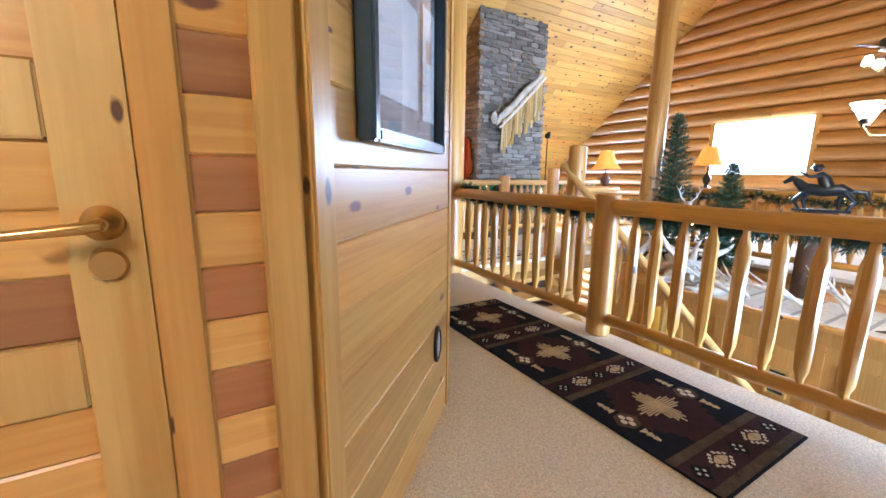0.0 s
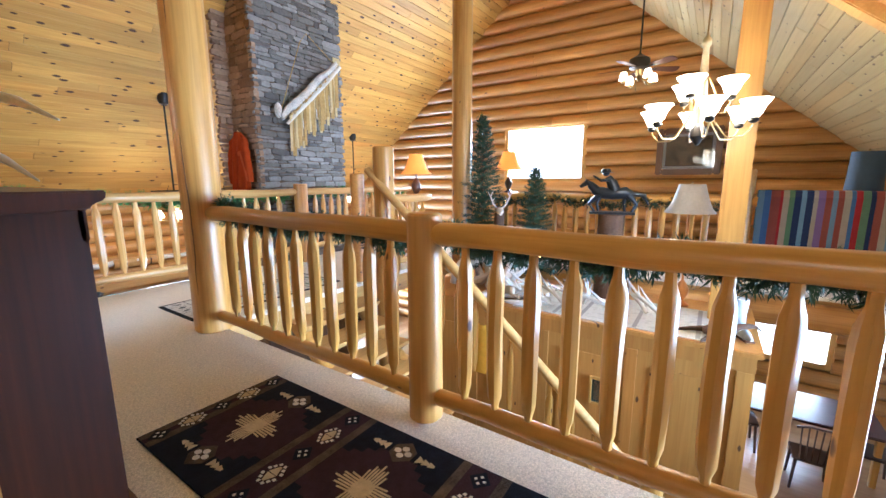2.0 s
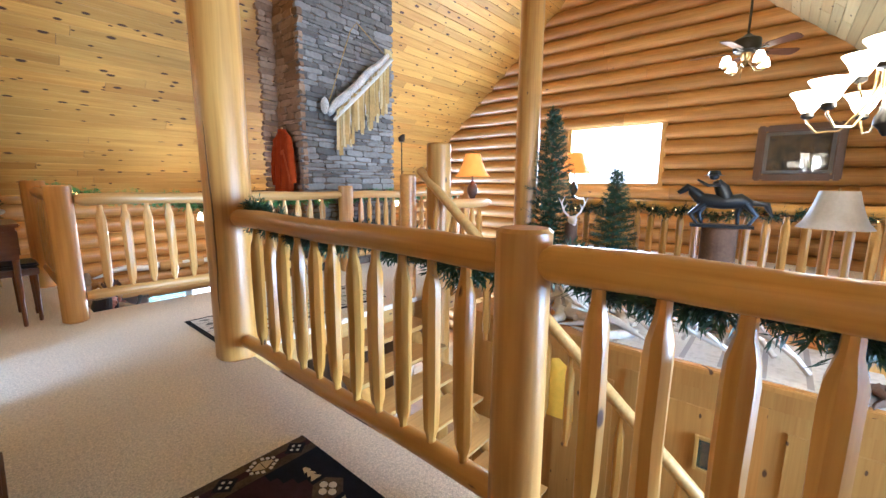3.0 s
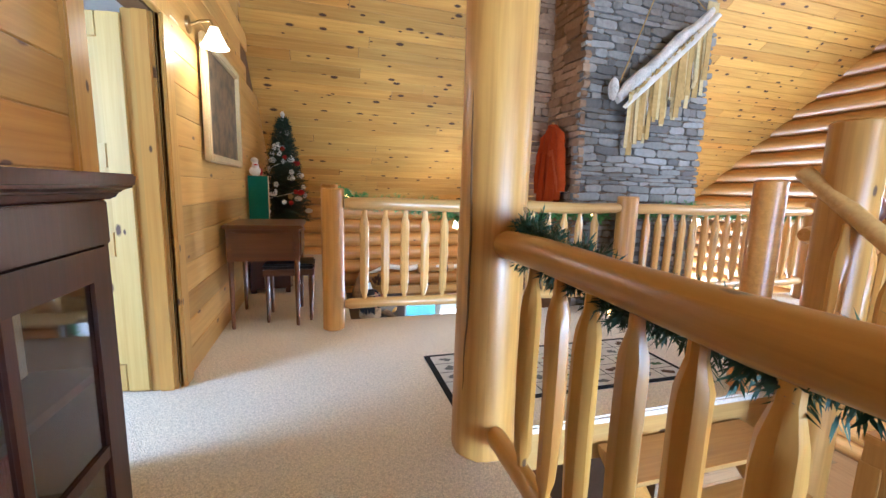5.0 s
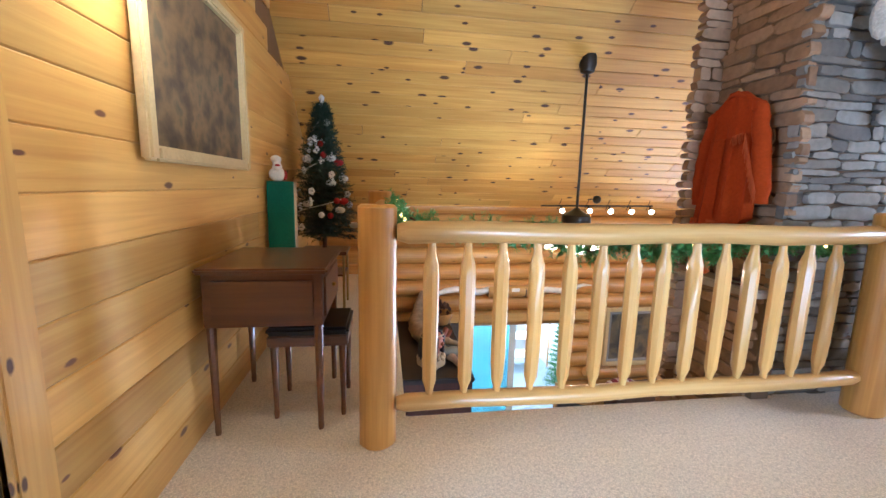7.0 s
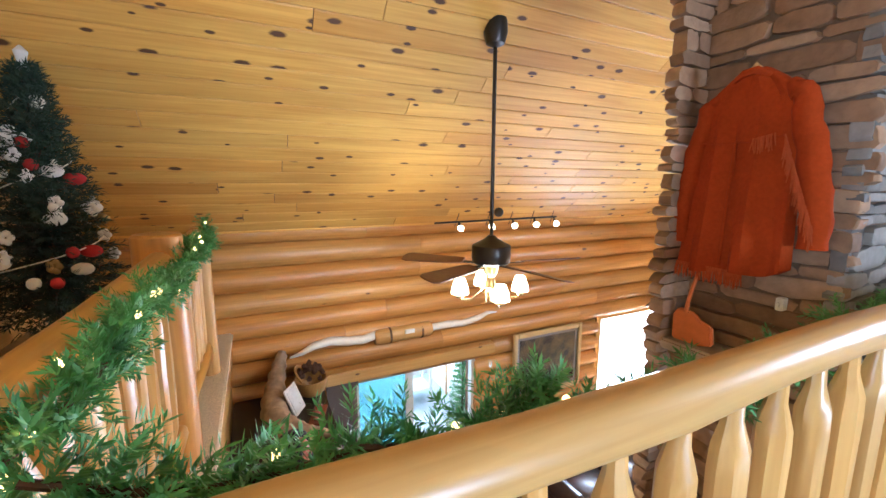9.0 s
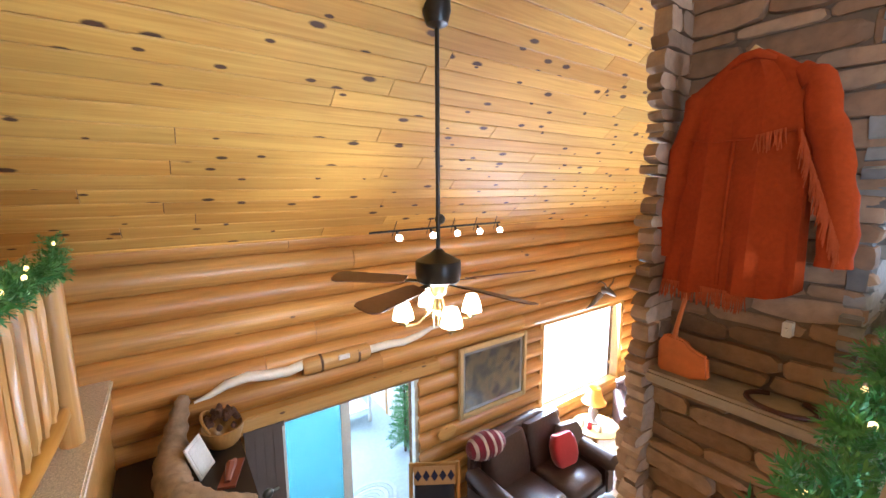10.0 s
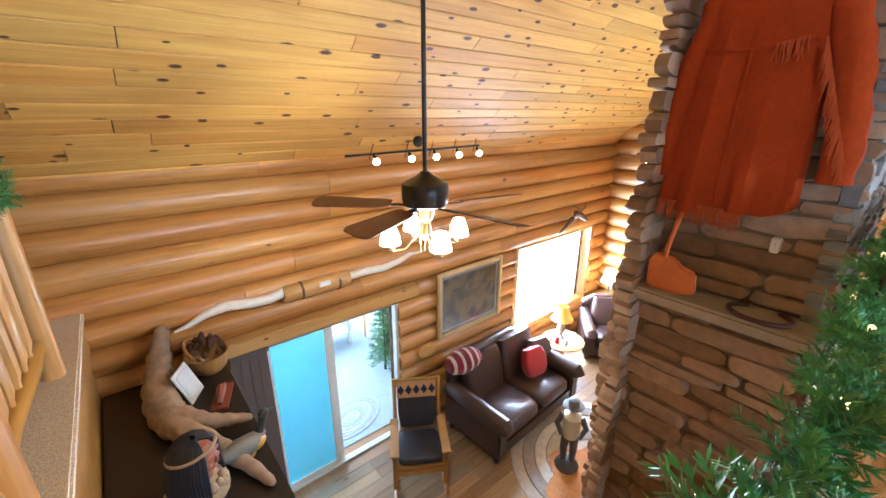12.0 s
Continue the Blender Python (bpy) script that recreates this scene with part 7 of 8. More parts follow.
sofa((6.42, 9.20), 3, 1.92, 2, "dark brown leather sofa with nailhead trim under the picture", 1.16, 1.12)
sofa((9.1, 9.2), -50, 1.0, 1, "dark brown leather armchair by the window")


def pillow(name, at, rot, w, m, label):
    t = thing(name, label, "pillow", at=at)
    cushion("cover", w, w * 0.42, w, t, m, pose(0, 0, 0, *rot), 0.9)
    return t


pillow("throw_pillow", (6.86, 9.14, LOW + 0.53), (-20, 0, -6), 0.42, plain("crimson_velvet", (0.42, 0.012, 0.02), 0.8, 0, 0.3, 40, 0.1, sheen=0.5), "crimson throw pillow on the leather sofa")
pillow("throw_pillow", (7.10, 9.25, LOW + 0.53), (-16, 0, -10), 0.44, plain("taupe_cloth", (0.16, 0.125, 0.11), 0.9), "taupe throw pillow on the leather sofa")
t = thing("knit_throw", "rolled maroon and cream striped knit on the sofa arm", "blanket", at=(5.72, 9.56, LOW + 0.90))
knit = [plain("knit_maroon", (0.16, 0.016, 0.03), 0.95, 0, 0.6, 90, 0.3, sheen=0.3), plain("knit_cream", (0.52, 0.44, 0.38), 0.95, 0, 0.6, 90, 0.2, sheen=0.3)]
for i in range(13):
    a0, a1 = -0.27 + 0.54 * i / 13, -0.27 + 0.54 * (i + 1) / 13 - 0.002
    r0, r1 = (0.17 * math.sqrt(max(1 - (q / 0.30) ** 2, 0.05)) for q in (a0, a1))
    part("knit_band", Shape().tube([(a0, -0.08 * a0, 0.15), ((a0 + a1) / 2, -0.04 * (a0 + a1), 0.15), (a1, -0.08 * a1, 0.15)], [r0, (r0 + r1) / 2 + 0.006, r1], 18, 0.03, i), knit[i % 3 == 1], t, smooth=True)
side_table("side_table", (7.95, 9.42), LOW, 0.36, 0.58, "round honey pine table beside the sofa")
table_lamp("table_lamp", (7.98, 9.50), LOW + 0.58, 0.60, "antler lamp with a lit amber shade on the round table", M_SHADE_W, plain("horn_grey", (0.25, 0.24, 0.22), 0.4), 0.19, 0.09, 0.24)
for i, (dx, dy, m) in enumerate(((-0.18, 0.0, M_RED), (-0.12, -0.14, M_IVORY), (-0.2, 0.12, M_IVORY))):
    s = Shape().lathe([(0.03, 0), (0.04, 0.02), (0.035, 0.10), (0.02, 0.12)], 12)
    ob = solid("trinket_jar", s, m, "small jar among trinkets on the round table", "jar", group="trinkets on the round table", smooth=True)
    ob.location = (7.95 + dx, 9.42 + dy, LOW + 0.58)
table_lamp("floor_lamp", (9.6, 9.55), LOW, 1.42, "lamp with a lit white shade in the corner", M_SHADE, M_BRONZE, 0.17, 0.10, 0.24)

# rocking chair
M_OAK = wood("oak_frame", (0.42, 0.23, 0.08), (0.30, 0.15, 0.05), 2, 0, 0.0, rough=0.4)


def rocker(at, turn):
    t = thing("rocking_chair", "oak mission rocking chair with dark leather pads", "chair", at=(*at, LOW), turn=turn)
    t.matrix_world = t.matrix_world @ Matrix.Diagonal((1.1, 1.0, 1.0, 1))
    cushion("seat_pad", 0.50, 0.50, 0.10, t, M_LEATHER2, pose(0, -0.03, 0.38))
    part("seat_frame", Shape().box(-0.27, 0.27, -0.28, 0.25, 0.32, 0.38), M_OAK, t, bevel=0.008)
    for x in (-0.27, 0.27):
        part("arm", Shape().box(x - 0.045, x + 0.045, -0.36, 0.26, 0.60, 0.63), M_OAK, t, bevel=0.008)
        part("front_leg", Shape().box(x - 0.025, x + 0.025, -0.28, -0.22, 0.05, 0.60), M_OAK, t, bevel=0.005)
        part("back_post", Shape().tube([(x * 0.95, 0.24, 0.05), (x * 0.95, 0.26, 0.45), (x * 0.95, 0.42, 1.10)], 0.024, 8), M_OAK, t, smooth=True)
        part("runner", Shape().tube([(x, -0.45, 0.09), (x, -0.2, 0.03), (x, 0.1, 0.025), (x, 0.4, 0.08), (x, 0.55, 0.14)], 0.024, 8), M_OAK, t, smooth=True)
        for k in range(3):
            part("slat", Shape().box(x - 0.008, x + 0.008, -0.12 + 0.1 * k, -0.08 + 0.1 * k, 0.38, 0.60), M_OAK, t)
    part("apron", Shape().box(-0.25, 0.25, -0.275, -0.255, 0.24, 0.32), M_OAK, t, bevel=0.004)
    cushion("back_pad", 0.44, 0.10, 0.60, t, M_LEATHER2, pose(0, 0.30, 0.46, -14))
    part("crest", Shape().box(-0.25, 0.25, 0.40, 0.43, 0.98, 1.10), M_OAK, t, bevel=0.008)
    bd = part("woven_cover", Shape().box(-0.225, 0.225, -0.064, -0.058, 0.40, 0.61, pose(0, 0.30, 0.46, -14)), plain("tan_weave", (0.42, 0.25, 0.11), 0.9), t, "southwestern woven head cover")
    tf, navy = pose(0, 0.30, 0.46, -14), plain("navy_weave", (0.03, 0.03, 0.06), 0.9)
    for i in range(5):
        x = -0.18 + 0.09 * i
        part("diamond", Shape().prism([(x - 0.04, 0.50), (x, 0.44), (x + 0.04, 0.50), (x, 0.57)], -0.067, -0.062, "y", tf), navy, bd)
    return t


rocker((4.73, 9.27), -32)

# rugs and statue on the ground floor
M_BRAID = [plain("braid_" + k, c, 0.95, 0, 0.6, 120, 0.2) for k, c in (("oat", (0.50, 0.46, 0.40)), ("grey", (0.36, 0.33, 0.30)), ("cream", (0.58, 0.55, 0.50)))]


def braided(name, at, rx, ry, label, turn=0, mats=M_BRAID):
    t = thing(name, label, "rug", at=at, turn=turn)
    n = 7
    for i in range(n):
        f0, f1 = 1 - i / n, 1 - (i + 0.96) / n
        s, seg, rs = Shape(), 48, []
        for f, z in ((f0, 0.0), (f0 - 0.01, 0.011), (f1 + 0.01, 0.011), (f1, 0.0)):
            rs.append([(max(f, 0.01) * rx * math.cos(2 * math.pi * j / seg), max(f, 0.01) * ry * math.sin(2 * math.pi * j / seg), z) for j in range(seg)])
        s.rings(rs, caps=False)
        part("braid_ring", s, mats[i % 3], t, smooth=True)
    return t


braided("braided_rug", (6.62, 7.95, LOW + 0.005), 1.15, 1.05, "round oat and grey braided rug on the plank floor")
s = Shape().prism([(0.55 * (1 + 0.18 * math.sin(5 * a) + 0.1 * math.sin(2 * a)) * math.cos(a), 0.45 * (1 + 0.16 * math.sin(5 * a)) * math.sin(a)) for a in (2 * math.pi * i / 30 for i in range(30))], 0, 0.008)
ob = solid("hide_rug", s, plain("tan_cowhide", (0.50, 0.22, 0.05), 0.85, 0, 0.4, 30, 0.3, sheen=0.4), "tan cowhide laid over the braided rug", "rug")
ob.location = (6.25, 7.85, LOW + 0.0175)
s = Shape()
s.lathe([(0.17, 0), (0.18, 0.03), (0.14, 0.10), (0.08, 0.13)], 14)
for sd in (-1, 1):
    s.tube([(sd * 0.06, 0, 0.10), (sd * 0.07, 0.02, 0.35), (sd * 0.05, 0, 0.60)], [0.045, 0.055, 0.075], 10)
    s.tube([(sd * 0.12, 0, 0.94), (sd * 0.2, -0.03, 0.78), (sd * 0.12, -0.12, 0.66)], [0.05, 0.042, 0.03], 8)
s.mat = 1
s.tube([(0, 0, 0.58), (0, 0, 0.75), (0, 0.01, 0.93), (0, 0, 1.0)], [0.11, 0.125, 0.14, 0.05], 12)
s.ball((0, -0.01, 1.08), 0.07, 12, 8, (0.9, 1, 1.1))
s.mat = 2
s.lathe([(0.15, 1.125), (0.08, 1.13), (0.07, 1.22), (0.03, 1.23)], 16)
ob = solid("cowboy_statue", s, [plain("statue_dark", (0.06, 0.055, 0.05), 0.5), plain("statue_cream", (0.50, 0.42, 0.26), 0.6), plain("statue_hat", (0.10, 0.09, 0.08), 0.5)], "painted statue of a cowboy standing by the hearth", "statue", smooth=True)
ob.matrix_basis = pose(6.22, 8.12, LOW + 0.026, 0, 0, -60) @ Matrix.Diagonal((0.85, 0.85, 0.84, 1))

# ---- dark armoire with things on top ----
AT = -0.70
t = thing("armoire", "tall black-brown armoire against the lower wall", "cabinet", at=(2.06, 8.0, LOW))
H = AT - LOW
part("body", Shape().box(0.0, 0.84, 0.03, 1.80, 0.08, H - 0.06), M_DARKWOOD, t, bevel=0.008)
part("plinth", Shape().box(0.0, 0.86, 0.02, 1.81, 0, 0.08), M_DARKWOOD, t, bevel=0.008)
part("cornice", Shape().box(0.0, 0.87, 0.0, 1.83, H - 0.06, H), plain("black_lacquer", (0.014, 0.011, 0.010), 0.35), t, bevel=0.012)
for i in range(2):
    d = part("door", Shape().box(0.841, 0.858, 0.06 + 0.87 * i, 0.91 + 0.87 * i, 0.12, H - 0.1), M_DARKWOOD, t, bevel=0.006)
    part("knob", Shape().ball((0.87, 0.88 + 0.07 * i, H * 0.5), 0.016, 8, 5), M_OLDBRASS, d, smooth=True)
M_DRIFT = plain("tan_driftwood", (0.28, 0.20, 0.13), 0.85, 0, 0.7, 14, 0.5)
def gnarled(s, pts, radii, seed, steps=6):
    """A limb that bends smoothly, swells unevenly and ends in a rounded tip."""
    p = [Vector(q) for q in pts]
    path, rr = [], []
    for i in range(len(p) - 1):
        p0, p1, p2, p3 = p[max(i - 1, 0)], p[i], p[i + 1], p[min(i + 2, len(p) - 1)]
        for k in range(steps):
            u = k / steps
            path.append(0.5 * (2 * p1 + (p2 - p0) * u + (2 * p0 - 5 * p1 + 4 * p2 - p3) * u * u + (3 * p1 - p0 - 3 * p2 + p3) * u ** 3))
            rr.append((radii[i] * (1 - u) + radii[i + 1] * u) * (1 + 0.09 * math.sin(seed + 1.7 * (i * steps + k))))
    path.append(p[-1])
    rr.append(radii[-1])
    rr[0] *= 0.45
    return s.tube(path, rr, 14, 0.05, seed)


s = Shape()
gnarled(s, [(2.55, 9.88, AT + 0.44), (2.535, 9.85, AT + 0.40), (2.49, 9.76, AT + 0.28), (2.44, 9.58, AT + 0.15), (2.42, 9.3, AT + 0.10), (2.45, 9.05, AT + 0.10), (2.53, 8.85, AT + 0.085), (2.66, 8.62, AT + 0.06), (2.76, 8.40, AT + 0.045), (2.84, 8.18, AT + 0.03), (2.85, 8.14, AT + 0.03)], [0.03, 0.055, 0.075, 0.10, 0.115, 0.11, 0.085, 0.06, 0.048, 0.03, 0.01], 4)
gnarled(s, [(2.50, 9.02, AT + 0.11), (2.62, 8.88, AT + 0.105), (2.75, 8.83, AT + 0.08), (2.88, 8.80, AT + 0.05), (2.91, 8.79, AT + 0.05)], [0.09, 0.065, 0.045, 0.03, 0.01], 5)
solid("driftwood_sculpture", s, M_DRIFT, "long smooth tan driftwood piece on the armoire", "driftwood", smooth=True)
t = thing("pinecone_basket", "oval split-wood basket filled with pine cones", "basket", at=(2.80, 9.70, AT))
part("bowl", Shape().lathe([(0.11, 0), (0.135, 0.03), (0.165, 0.13), (0.172, 0.17), (0.158, 0.17), (0.15, 0.10), (0.10, 0.02)], 20), M_OAK, t, smooth=True)
part("back_board", Shape().tube([(0.15 * math.cos(a), 0.15 * math.sin(a), 0.18 + 0.10 * math.sin((a - 1.6) * 1.3)) for a in (1.6 + 2.4 * i / 12 for i in range(13))], [0.012] + [0.022] * 11 + [0.012], 8, flat=0.6), M_OAK, t, smooth=True)
M_CONE = plain("pine_cone", (0.085, 0.04, 0.025), 0.8, 0, 0.5, 60, 0.4)
rnd = random.Random(3)
for i in range(34):
    a, r = rnd.uniform(0, 6.28), 0.13 * math.sqrt(rnd.random())
    s = Shape()
    c = Vector((r * math.cos(a), r * math.sin(a), 0.17 + rnd.uniform(0, 0.04) + 0.13 * (1 - (r / 0.14) ** 2)))
    for k in range(5):
        s.lathe([(0.006, -0.002), (0.03 * (1 - abs(k - 1.6) / 4.2), 0.006), (0.008, 0.011)], 7, (c.x, c.y, c.z + 0.011 * k - 0.025))
    part("pine_cone", s, M_CONE, t)
t = thing("photo_frame", "silver photo frame leaning on driftwood", "photo frame", at=(2.66, 9.36, AT), turn=60)
tf = pose(0, 0, 0, -22)
part("frame", Shape().box(-0.11, 0.11, 0, 0.015, 0, 0.28, tf), plain("silver", (0.66, 0.69, 0.72), 0.35, 0.4), t, bevel=0.004)
part("photo", Shape().box(-0.085, 0.085, -0.004, 0.0, 0.03, 0.25, tf), plain("pale_photo", (0.62, 0.68, 0.72), 0.25), t)
s = Shape()
s.box(-0.16, 0.16, -0.06, 0.06, 0, 0.02).tube([(-0.12, 0, 0.03), (0, 0, 0.08), (0.12, 0, 0.04)], [0.02, 0.04, 0.015], 8)
ob = solid("carved_sled", s, plain("red_brown_carving", (0.20, 0.055, 0.03), 0.5), "small red-brown wood carving on the armoire", "carving", smooth=True)
ob.matrix_basis = pose(2.80, 9.22, AT, 0, 0, 70)
s = Shape()
s.tube([(0, -0.14, 0.09), (0, -0.06, 0.07), (0, 0.05, 0.075), (0, 0.15, 0.10), (0, 0.2, 0.12)], [0.015, 0.06, 0.075, 0.04, 0.012], 12)
s.mat = 1
s.tube([(0, -0.10, 0.11), (0, -0.13, 0.17), (0, -0.14, 0.21)], [0.028, 0.022, 0.03], 10)
s.ball((0, -0.15, 0.225), 0.034, 10, 6, (0.85, 1.1, 0.95)).tube([(0, -0.18, 0.22), (0, -0.23, 0.212)], [0.014, 0.010], 8, flat=0.5)
s.mat = 2
s.lathe([(0.05, 0), (0.045, 0.02)], 12)
s.ball((0, -0.05, 0.06), 0.068, 12, 8, (0.95, 1.25, 0.8))
ob = solid("duck_decoy", s, [plain("decoy_grey", (0.16, 0.15, 0.13), 0.5), plain("decoy_black", (0.025, 0.03, 0.028), 0.35), plain("decoy_ochre", (0.50, 0.28, 0.04), 0.5)], "painted wooden duck decoy on the armoire", "decoy", smooth=True)
ob.matrix_basis = pose(2.80, 8.50, AT, 0, 0, 110)
s = Shape()
s.lathe([(0.10, 0), (0.125, 0.02), (0.125, 0.06), (0.10, 0.11), (0.06, 0.15)], 18)
for i in range(26):
    a = i * 2.4
    s.ball((0.105 * math.cos(a), 0.105 * math.sin(a), 0.03 + 0.10 * (i % 4) / 4), 0.018 + 0.004 * (i % 3), 7, 4, (1, 1, 1.5))
s.mat = 1
s.lathe([(0.045, 0.12), (0.045, 0.17), (0.062, 0.20), (0.073, 0.25), (0.07, 0.30), (0.05, 0.345), (0.015, 0.36)], 16, (0, -0.03, 0))
s.ball((0, -0.103, 0.245), 0.013, 8, 6, (0.8, 1.1, 1.7)).ball((0, -0.09, 0.205), 0.02, 8, 5, (1.1, 0.6, 0.5))
for sd in (-1, 1):
    s.ball((sd * 0.032, -0.085, 0.235), 0.022, 8, 5, (1, 0.7, 0.9)).ball((sd * 0.028, -0.09, 0.285), 0.022, 8, 5, (1.2, 0.5, 0.5))
s.mat = 2
s.mat = 0
s.tube([(0.097 * math.cos(a), -0.010 + 0.095 * math.sin(a), 0.318 - 0.02 * math.sin(a)) for a in (2 * math.pi * i / 20 for i in range(21))], 0.008, 6)
s.mat = 2
rnd = random.Random(12)
for i in range(46):
    a = math.radians(-52 + 284 * i / 45)
    c, n_ = math.cos(a), math.sin(a)
    lo = rnd.uniform(0.05, 0.16)
    s.tube([(0.01 * c, -0.02 + 0.012 * n_, 0.375), (0.055 * c, -0.015 + 0.055 * n_, 0.36), (0.088 * c, -0.012 + 0.085 * n_, 0.30), (0.10 * c, 0.10 * n_, 0.22), (0.112 * c, 0.112 * n_, lo)], [0.012, 0.016, 0.017, 0.015, 0.006], 7, 0.1, i)
ob = solid("carved_bust", s, [plain("bust_tan", (0.36, 0.27, 0.17), 0.7, 0, 0.3, 30), plain("bust_copper", (0.33, 0.12, 0.07), 0.55), plain("bust_blue_black", (0.008, 0.010, 0.020), 0.6)], "painted carved bust with blue-black hair on the armoire", "bust", smooth=True)
ob.matrix_basis = pose(2.50, 8.36, AT, 0, 0, 55) @ Matrix.Diagonal((1.3, 1.3, 1.1, 1))

# ---- sunroom beyond the sliding door ----
s = Shape()
s.box(2.2, 5.8, NY + 0.2, NY + 3.6, LOW, LOW + 0.012)
solid("floor_sunroom", s, plain("pale_blue_carpet", (0.42, 0.50, 0.55), 0.95, 0, 0.5, 200, 0.12), "pale blue-grey carpet of the sunroom", "floor", "structure")
s = Shape().box(2.1, 2.2, NY + 0.2, NY + 3.7, LOW, 0).box(5.8, 5.9, NY + 0.2, NY + 3.7, LOW, 0).box(2.2, 5.8, NY + 3.6, NY + 3.7, LOW, LOW + 0.9).box(2.2, 5.8, NY + 3.6, NY + 3.7, -0.4, 0)
solid("wall_sunroom", s, M_PLASTER, "pale sunroom walls with a window band", "wall", "structure")
solid("ceiling_sunroom", Shape().box(2.1, 5.9, NY + 0.25, NY + 3.7, 0, 0.1), M_PLASTER, "pale sunroom ceiling", "ceiling", "structure")
braided("braided_rug", (4.50, NY + 0.66, LOW + 0.013), 0.52, 0.34, "oval pale braided rug in the sunroom", 20, [plain("braid_pale_" + k, c, 0.95, 0, 0.6, 120, 0.15) for k, c in (("blue", (0.47, 0.53, 0.57)), ("sky", (0.42, 0.48, 0.53)), ("mist", (0.52, 0.57, 0.60)))])
t = thing("white_table", "small white slatted table in the sunroom", "table", at=(5.05, NY + 2.72, LOW + 0.013))
part("top", Shape().box(-0.4, 0.4, -0.25, 0.25, 0.70, 0.73), M_WHITE, t, bevel=0.006)
part("shelf", Shape().box(-0.36, 0.36, -0.22, 0.22, 0.25, 0.27), M_WHITE, t)
for x in (-0.36, 0.36):
    for y in (-0.21, 0.21):
        part("leg", Shape().box(x - 0.025, x + 0.025, y - 0.025, y + 0.025, 0, 0.70), M_WHITE, t)
conifer("potted_tree", (5.52, NY + 1.35), LOW + 0.013, 1.75, 0.26, "green lit tree in the sunroom", M_NEEDLE_LIT, 31, 110, 0.05)
t = thing("door_4", "white panelled sunroom door in a pine casing", "door", kind="structure")
part("leaf", Shape().box(5.770, 5.795, NY + 1.72, NY + 2.48, LOW + 0.02, -0.80), M_WHITE, t, bevel=0.004)
for y0, y1 in ((NY + 1.64, NY + 1.715), (NY + 2.485, NY + 2.56)):
    part("casing", Shape().box(5.765, 5.798, y0, y1, LOW + 0.013, -0.72), M_TRIM, t, bevel=0.004)
for z0, z1 in ((LOW + 0.2, LOW + 0.9), (LOW + 1.05, -0.95)):
    part("panel", Shape().box(5.760, 5.769, NY + 1.84, NY + 2.36, z0, z1), M_WHITE, t, bevel=0.004)
# lower wall under the side railing, and fascia boards
solid("wall_lower_west", Shape().box(1.98, 2.045, 6.14, NY, LOW, -0.31), M_TRIM, "brown pine wall under the loft edge", "wall", "structure")
trim("trim_fascia", 2.046, 2.075, 6.26, NY - 0.03, -0.32, -0.052, M_RAILX, "pine fascia of the loft edge")
trim("trim_fascia", 2.11, 4.2, 6.206, 6.235, -0.32, -0.052, M_RAILX, "pine fascia of the loft edge")

# bedroom beyond the open door: dark dresser glimpsed, pine walls
s = Shape().box(-2.0, 0.9, 8.0, 8.1, 0, 2.4).box(-2.0, 0.9, 3.0, 3.1, 0, 2.4)
solid("wall_bedroom_inner", s, M_TRIMX, "pine walls of the bedroom", "wall", "structure")
solid("ceiling_bedroom", Shape().box(-2.2, 0.9, 3.0, 8.1, 2.4, 2.5), M_PLASTER, "plain bedroom ceiling", "ceiling", "structure")
t = thing("dark_cabinet", "dark cabinet standing in the bedroom", "cabinet", at=(-1.4, 7.3, 0))
part("body", Shape().box(0, 0.9, 0, 0.45, 0.05, 1.1), M_DARKWOOD, t, bevel=0.01)
part("top", Shape().box(-0.02, 0.92, -0.02, 0.46, 1.1, 1.13), M_DARKWOOD, t, bevel=0.008)
for i in range(3):
    part("drawer", Shape().box(0.03, 0.87, -0.015, 0.0, 0.1 + 0.33 * i, 0.4 + 0.33 * i), M_DARKWOOD, t, bevel=0.006)
# added hall lamp, out of view behind the walker, to brighten the hall
t = thing("hall_lamp", "added amber hall lamp, unseen behind the walker", "lamp", at=(-0.9, -0.2, 0))
part("stem", Shape().tube([(0, 0, 2.2), (0, 0, roof_z(-0.2))], 0.012, 8), M_OLDBRASS, t)
part("shade", Shape().lathe([(0.16, 2.06), (0.15, 2.10), (0.10, 2.18), (0.03, 2.21)], 18, caps=False), M_SHADE_W, t, smooth=True)

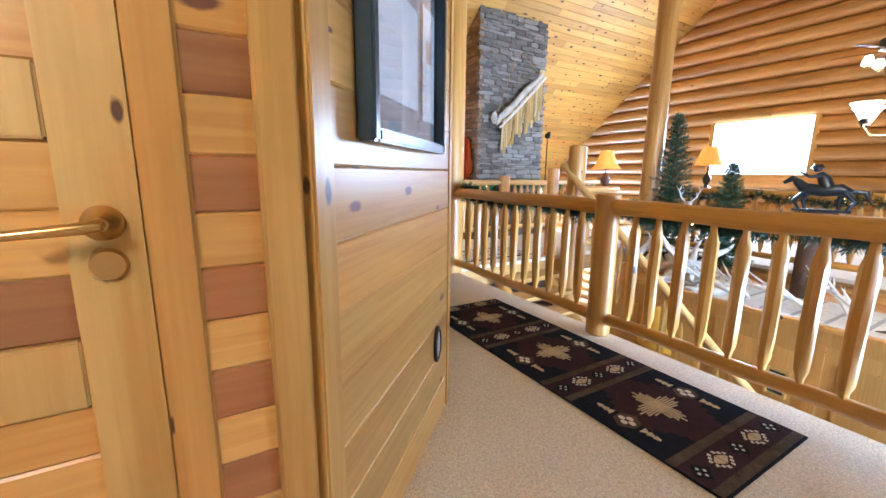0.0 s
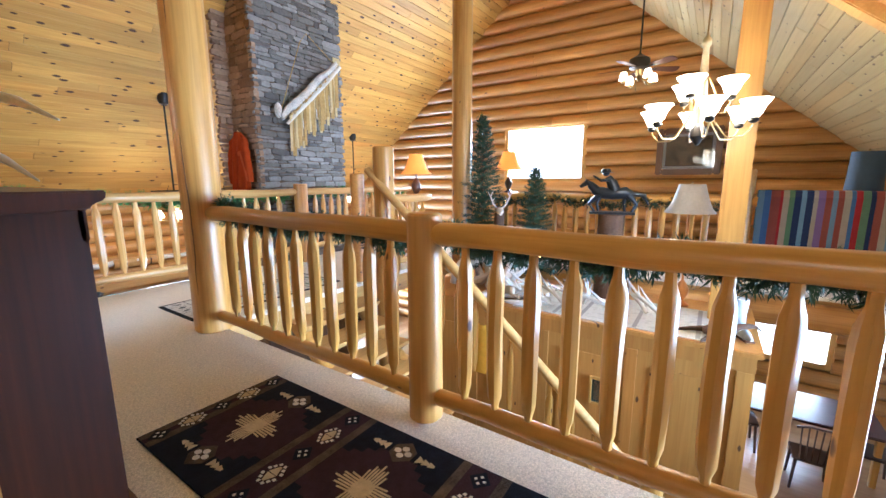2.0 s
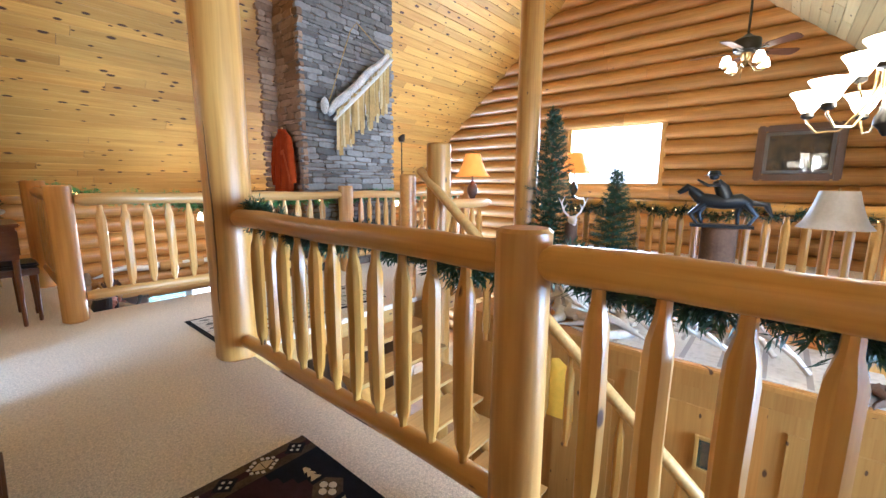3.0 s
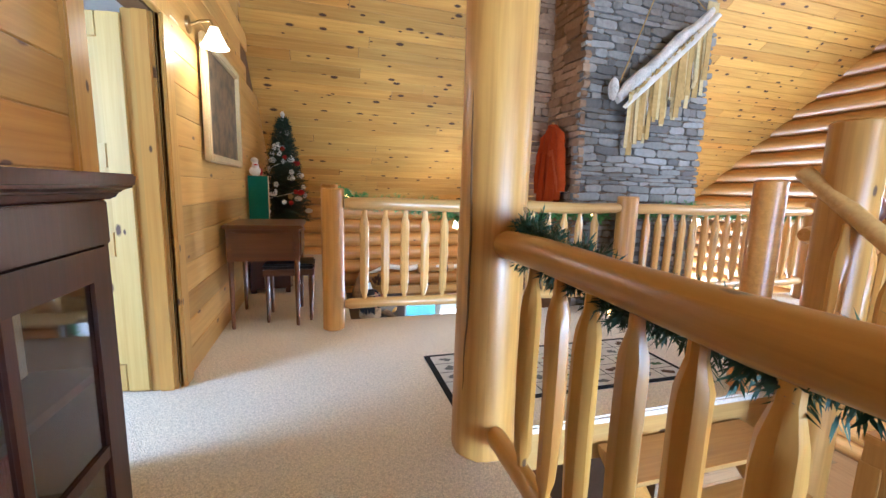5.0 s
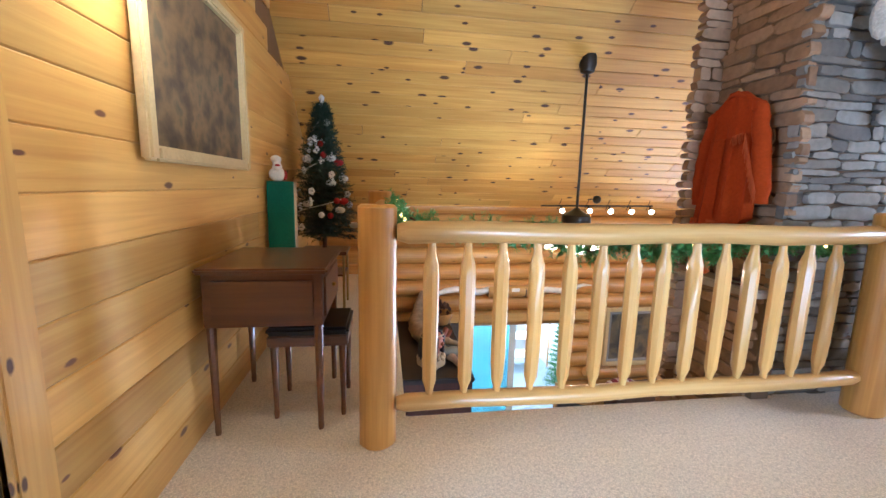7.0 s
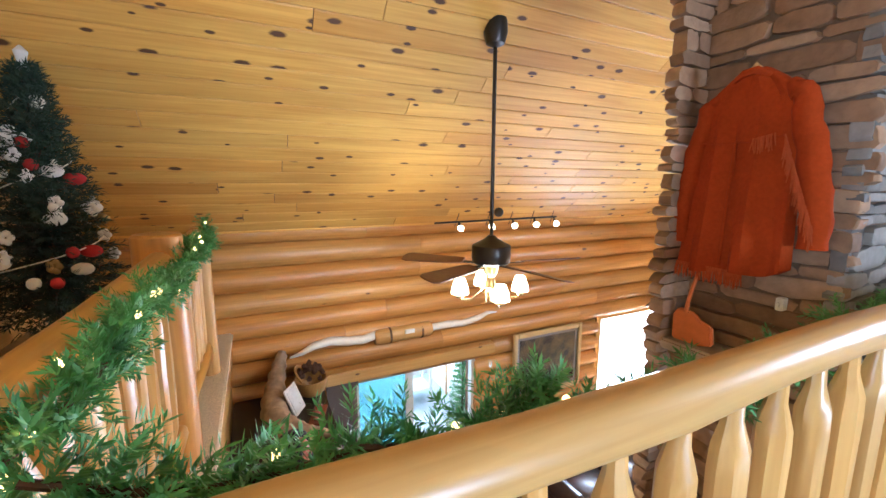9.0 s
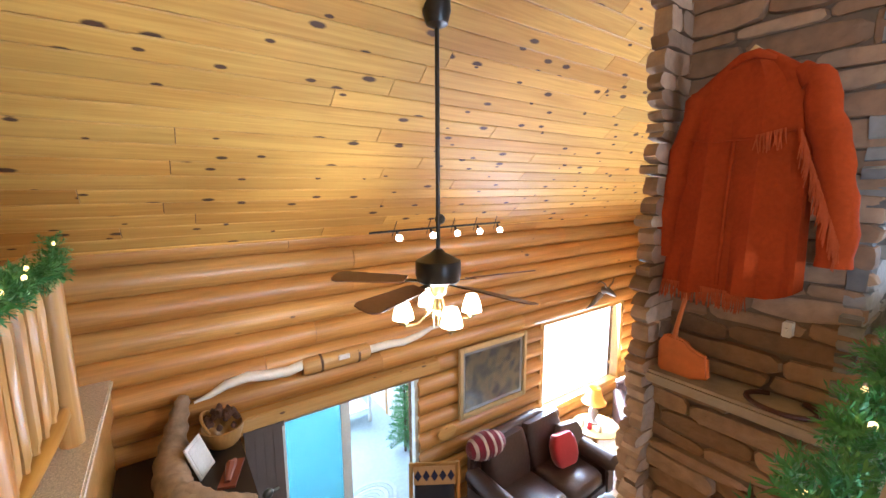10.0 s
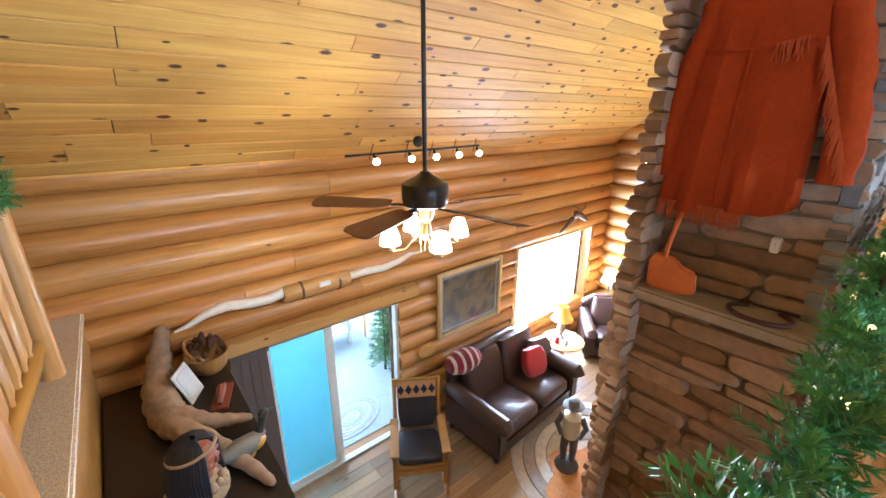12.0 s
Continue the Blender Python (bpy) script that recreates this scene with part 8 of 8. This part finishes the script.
# ---- daylight outside and through the openings ----
M_DAY = plain("bright_day", (0.93, 0.97, 1.0), 0.9, vary=0.02, emit=2.2)
for nm, bx in (("backdrop_gable", (GX + 1.2, GX + 1.25, 1.0, 7.0, -0.6, 4.5)), ("backdrop_kitchen", (GX + 1.0, GX + 1.05, -2.5, 0.99, -3.2, 0.0)), ("backdrop_north", (7.15, 11.0, NY + 1.0, NY + 1.05, -4.5, 0.2)), ("backdrop_sunroom", (2.0, 7.1, NY + 4.4, NY + 4.45, -3.5, 0.5))):
    solid(nm, Shape().box(*bx), M_DAY, "white overexposed daylight outside", "backdrop", "structure")
window_light("sky_gable", (GX + 0.05, 4.05, 1.83), (0, 4.05, 1.83), 1.84, 1.22, 200)
window_light("sky_north", (8.3, NY + 0.05, -1.36), (7.4, 0, -0.3), 2.2, 1.5, 360)
window_light("sky_sunroom", (4.0, NY + 3.5, -1.2), (4.2, NY, -1.9), 3.2, 1.4, 95)
window_light("sky_kitchen", (GX + 0.05, -0.55, -1.6), (0, -0.55, -1.6), 1.15, 0.68, 25)
dormer = window_light("sky_dormer", (4.3, SOUTH_Y - 0.03, 0.15), (2.6, 5, 0.35), 2.5, 1.5, 150, (0.72, 0.86, 1.0))
dormer.data.spread = radians(110)
window_light("sky_bedroom", (-2.1, 3.9, 1.5), (1.2, 5.0, 0.9), 1.4, 1.5, 130, (0.66, 0.83, 1.0))
bulb("chandelier_light", (4.97, 0.93, 1.80), 58, 0.2)
# fill for the hall, at the added lamp behind the walker
bulb("hall_fill_light", (-0.9, -0.2, 1.98), 27, 0.12)
bulb("fan_light", (3.97, 8.08, 0.66), 48, 0.1)
bulb("sconce_light", (1.25, 5.66, 2.04), 8, 0.05)

# ---- planks of the ground floor round the sofa ----
rnd = random.Random(17)
PLANK = [Shape().prism([(0, 0), (1.2, 0), (1.2, 0.157), (0, 0.157)], 0.0, 0.005).mesh("plank", M_PLANKX[i], bevel=0.0015) for i in range(3)]
ground = bpy.data.objects["floor_ground"]
for k in range(23):
    x = 2.95 - rnd.uniform(0, 1.1)
    while x < 8.6:
        if x > 2.9:
            ob = new("plank", PLANK[rnd.randrange(3)])
            ob.parent = ground
            ob.matrix_basis = pose(x, 6.30 + 0.159 * k, LOW - 0.0005)
        x += 1.202
